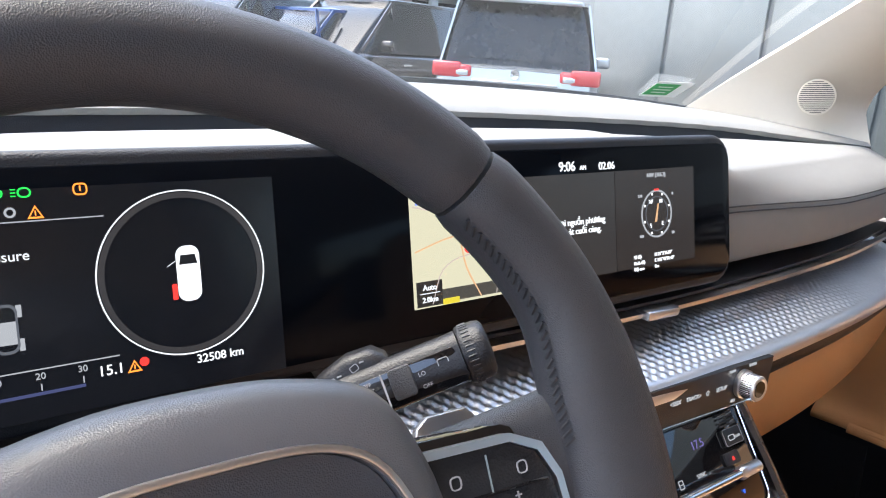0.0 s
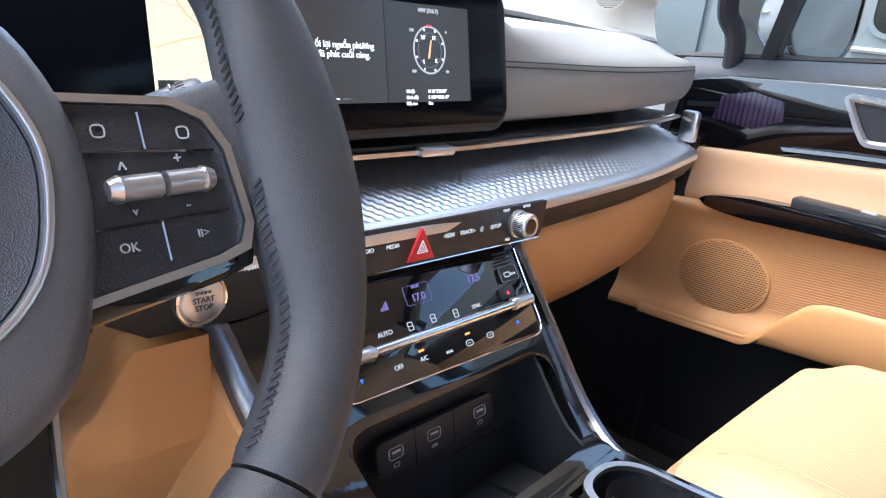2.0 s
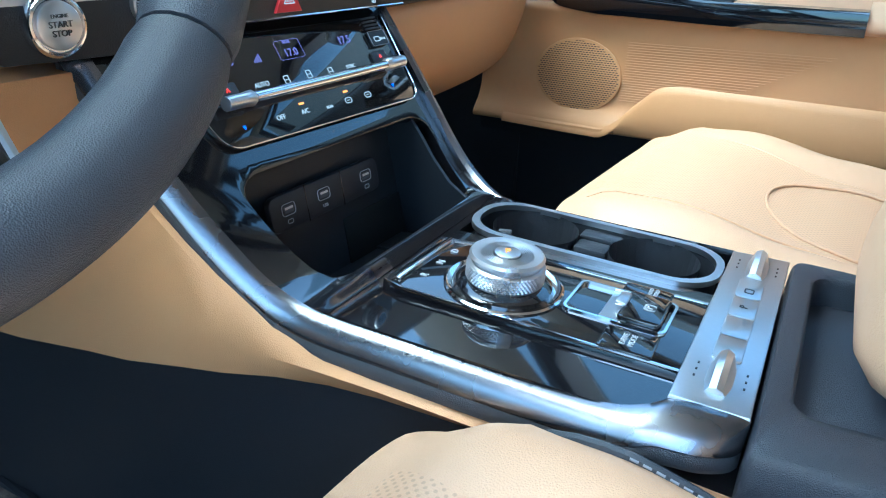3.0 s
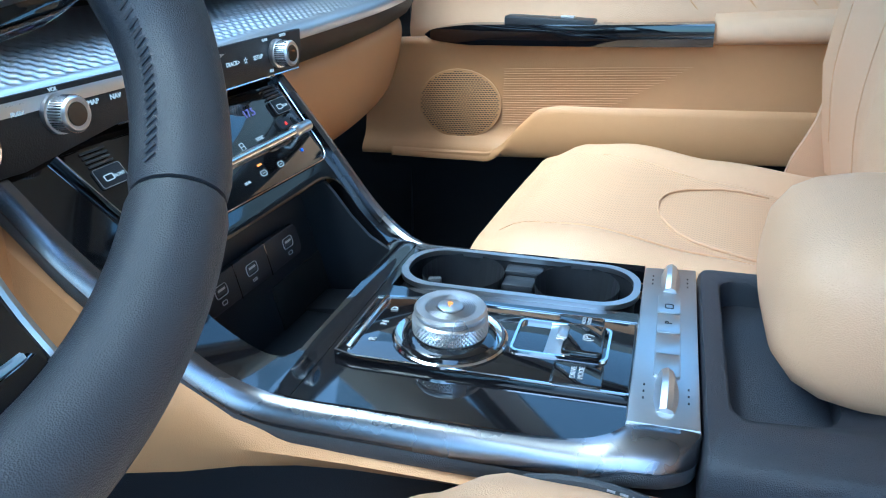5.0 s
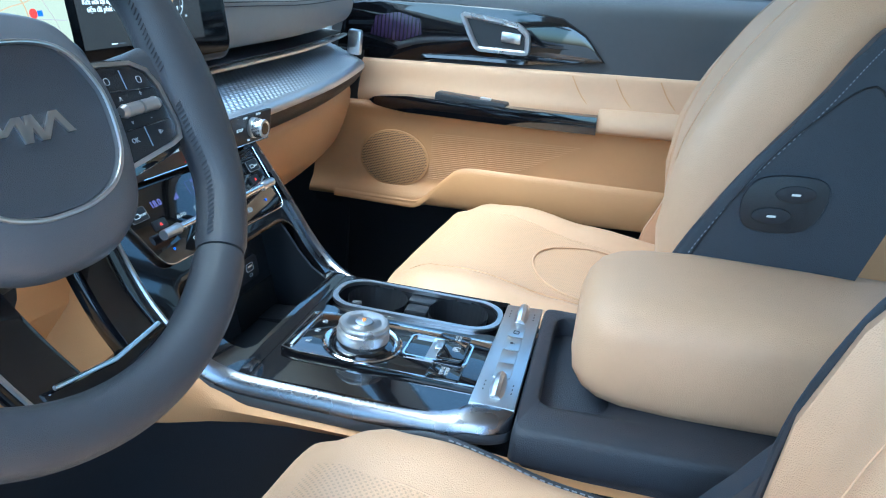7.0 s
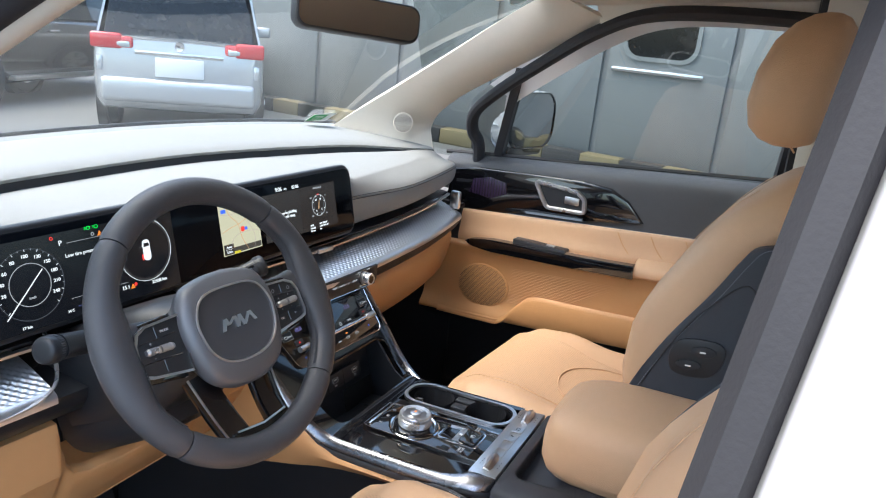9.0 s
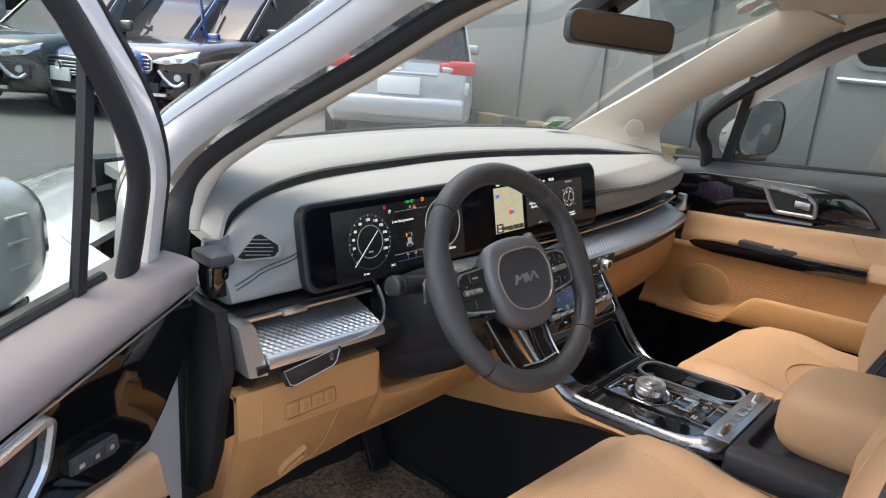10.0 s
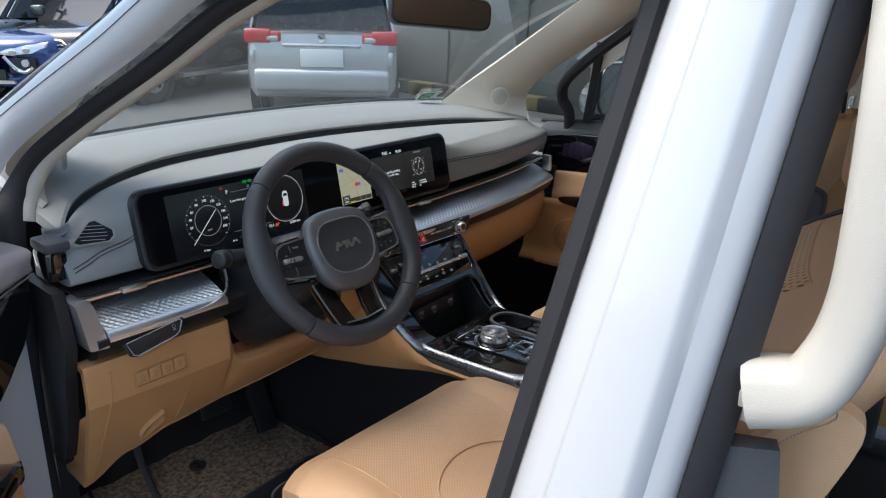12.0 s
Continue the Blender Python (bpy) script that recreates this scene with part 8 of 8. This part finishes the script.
    part("grille_frame", sweep([nose(hw * a, hz * b_, 0.014) for a, b_ in fr], circ(0.016, 6), up=FW, closed=True), CHROME, gri, "chrome grille frame")
    for k in range(4):
        part("grille_bar", sweep([nose(hw * a, hz * (0.63 + k * 0.045), 0.016) for a in frange(-0.4, 0.4, 8)], rrect(0.012, 0.022, 0.004, 2), up=(0, 0, 1)), CHROME, gri, "chrome grille bar")
    part("front_badge", lathe([(0.06, 0), (0.055, 0.012), (0.04, 0.008), (0.0, 0.008)], axes(nose(0, hz * 0.71, 0.03), M.to_3x3() @ Vector((-1, 0, 0)), (0, 0, 1)), 20), CHROME, gri, "plain round badge")
    patch("air_dam", -hw * 0.5, hw * 0.5, [(-hw, 0.38), (hw, 0.38)], [(-hw, 0.5), (hw, 0.5)], 0.004, BLACK, t, "black air dam")
    patch("skid_strip", -hw * 0.6, hw * 0.6, [(-hw, 0.33), (hw, 0.33)], [(-hw, 0.37), (hw, 0.37)], 0.012, SILVER if suv else paint, t, "bright lower strip")
    part("bumper", box((0, -e + 0.02, 0.52), (hw * 1.75, 0.16, 0.26), M, 0.06, 4), paint, t, "painted rear bumper")
    part("rear_window", plate([(-hw * 0.72, 0), (hw * 0.72, 0), (hw * 0.6, (H - bz) * 0.72), (-hw * 0.6, (H - bz) * 0.72)], 0.01, axes(M @ Vector((0, y0 + 0.005, bz + 0.07)), M.to_3x3() @ Vector((1, 0, 0)), M.to_3x3() @ Vector((0, y1 - y0, H - bz)))), CAR_GLASS, t, "dark rear window")
    part("spoiler", box((0, y1 - 0.1, H - 0.05), (hw * 1.35, 0.34, 0.05), M, 0.02, 3), paint, t, "roof spoiler")
    part("number_plate", box((0, -e - 0.02, bz * 0.72), (0.5, 0.02, 0.2), M, 0.006), PLATE_WHITE, t, "blank white number plate")
    part("plate_front", box((0, e + 0.02, 0.55), (0.33, 0.02, 0.17), M, 0.004), PLATE_WHITE, t, "blank white number plate")
    part("tailgate_strip", box((0, -e + 0.02, bz * 0.85), (hw * 1.0, 0.06, 0.05), M, 0.015), CHROME if tail else paint, t, "bright tailgate strip")
    part("badge", lathe([(0.05, 0), (0.045, 0.01), (0.03, 0.008), (0.0, 0.008)], M @ pose(0, -e - 0.012, bz * 0.93, 90, 0, 0), 20), CHROME, t, "plain oval badge")
    return t


CAR_GLASS = mat("car_glass", (0.012, 0.014, 0.016), 0.07, var=0.1, scale=2)
LAMP = mat("clear_lamp", (0.6, 0.62, 0.64), 0.12, 0.6, var=0.25, scale=20, coat=1.0)
RED_LAMP = mat("red_lamp", (0.55, 0.02, 0.03), 0.15, var=0.15, scale=30, coat=1.0)
PLATE_WHITE = mat("plate_white", (0.75, 0.76, 0.76), 0.45, var=0.04, scale=12)
car("parked_minivan", "silver minivan parked with its rear to the bonnet", (7.75, 9.65), (0.69, 0.724), 4.55, 1.83, 1.8, mat("silver_paint", (0.5, 0.51, 0.52), 0.25, 0.5, var=0.03, scale=2, coat=1.0), tail=True)
car("parked_suv", "dark brown parked SUV with chrome trim", (2.75, 9.6), (-0.93, -0.37), 4.8, 1.86, 1.83, mat("brown_paint", (0.03, 0.024, 0.023), 0.2, 0.3, var=0.1, scale=2, coat=1.0))
car("parked_suv", "small bright blue parked SUV", (2.05, 9.9), (-0.92, -0.40), 4.1, 1.77, 1.65, mat("blue_paint", (0.008, 0.042, 0.17), 0.2, 0.2, var=0.06, scale=2, coat=1.0))
car("parked_suv", "dark green-grey parked SUV with chrome lamps", (1.15, 10.6), (-0.88, -0.47), 4.7, 1.82, 1.8, mat("grey_green_paint", (0.05, 0.06, 0.055), 0.25, 0.4, var=0.06, scale=2, coat=1.0))
car("parked_car", "white parked hatchback behind the SUVs", (1.2, 17.5), (-0.4, -0.92), 4.2, 1.75, 1.5, WHITE, suv=False)
car("parked_car", "pale silver parked car behind the SUVs", (4.3, 17.0), (-0.5, -0.87), 4.5, 1.78, 1.5, mat("pale_paint", (0.6, 0.62, 0.63), 0.25, 0.4, var=0.03, scale=2, coat=1.0), suv=False)

# sheds round the yard
WALL = mat("grey_rendered_wall", (0.25, 0.26, 0.26), 0.85, var=0.18, scale=0.7, bump=0.4, bscale=60)
SHEET = mat("grey_sheet_metal", (0.27, 0.283, 0.28), 0.45, 0.3, var=0.12, scale=0.9, bump=0.2, bscale=30)
shed = tagged(part("wall_side", box((8.2, 2.0, 2.6), (0.3, 16, 5.2)), WALL), "grey rendered wall of a shed", "wall", kind="structure")
for y in frange(-4, 8, 8):
    part("panel", box((8.02, y, 1.55), (0.05, 1.42, 2.9), bevel=0.015), SHEET, shed, "grey sheet metal door panel")
for y in (0.3, 2.1):
    om = Matrix(((0, 0, -1, 7.99), (-1, 0, 0, y), (0, 1, 0, 1.75), (0, 0, 0, 1)))
    part("window", frame_of(rrect(0.9, 0.8, 0.2, 6), rrect(0.8, 0.7, 0.16, 6), 0.03, om), SHEET, shed, "rounded window frame")
    part("pane", plate(rrect(0.8, 0.7, 0.16, 6), 0.01, om), CAR_GLASS, shed, "dark pane")
    part("sill_bar", box((0, -0.52, 0.03), (1.1, 0.06, 0.05), om, 0.02), CHROME, shed, "bright bar")
for k, y in enumerate(frange(-5, 9, 28)):
    part("kerb_block", box((7.7, y, 0.1), (0.25, 0.5, 0.2), bevel=0.02), mat("kerb_yellow", (0.2, 0.165, 0.09), 0.8, var=0.2, scale=8) if k % 2 else mat("kerb_black", (0.04, 0.04, 0.04), 0.8, var=0.2, scale=8), shed, "painted kerb block")
far = tagged(part("wall_far", box((14, 24, 3.2), (34, 0.4, 6.4)), WALL), "pale grey building behind the yard", "wall", kind="structure")
part("awning", slab([[(x, 21.5, 3.1), (x, 23.8, 3.9)] for x in (2, 26)], 0.06), mat("white_awning", (0.45, 0.46, 0.46), 0.7, var=0.05), far, "white awning")
for x in frange(2, 26, 60):
    part("awning_scallop", box((x, 21.5, 2.98), (0.36, 0.03, 0.22), bevel=0.01), PLATE_WHITE, far, smooth=False)
for x in frange(3, 27, 8):
    part("far_window", box((x, 23.75, 1.6), (2.0, 0.1, 2.2), bevel=0.02), CAR_GLASS, far, "dark shop window")
    part("column", box((x + 1.5, 21.6, 1.5), (0.25, 0.25, 3.0), bevel=0.02), WALL, far, "square grey column")
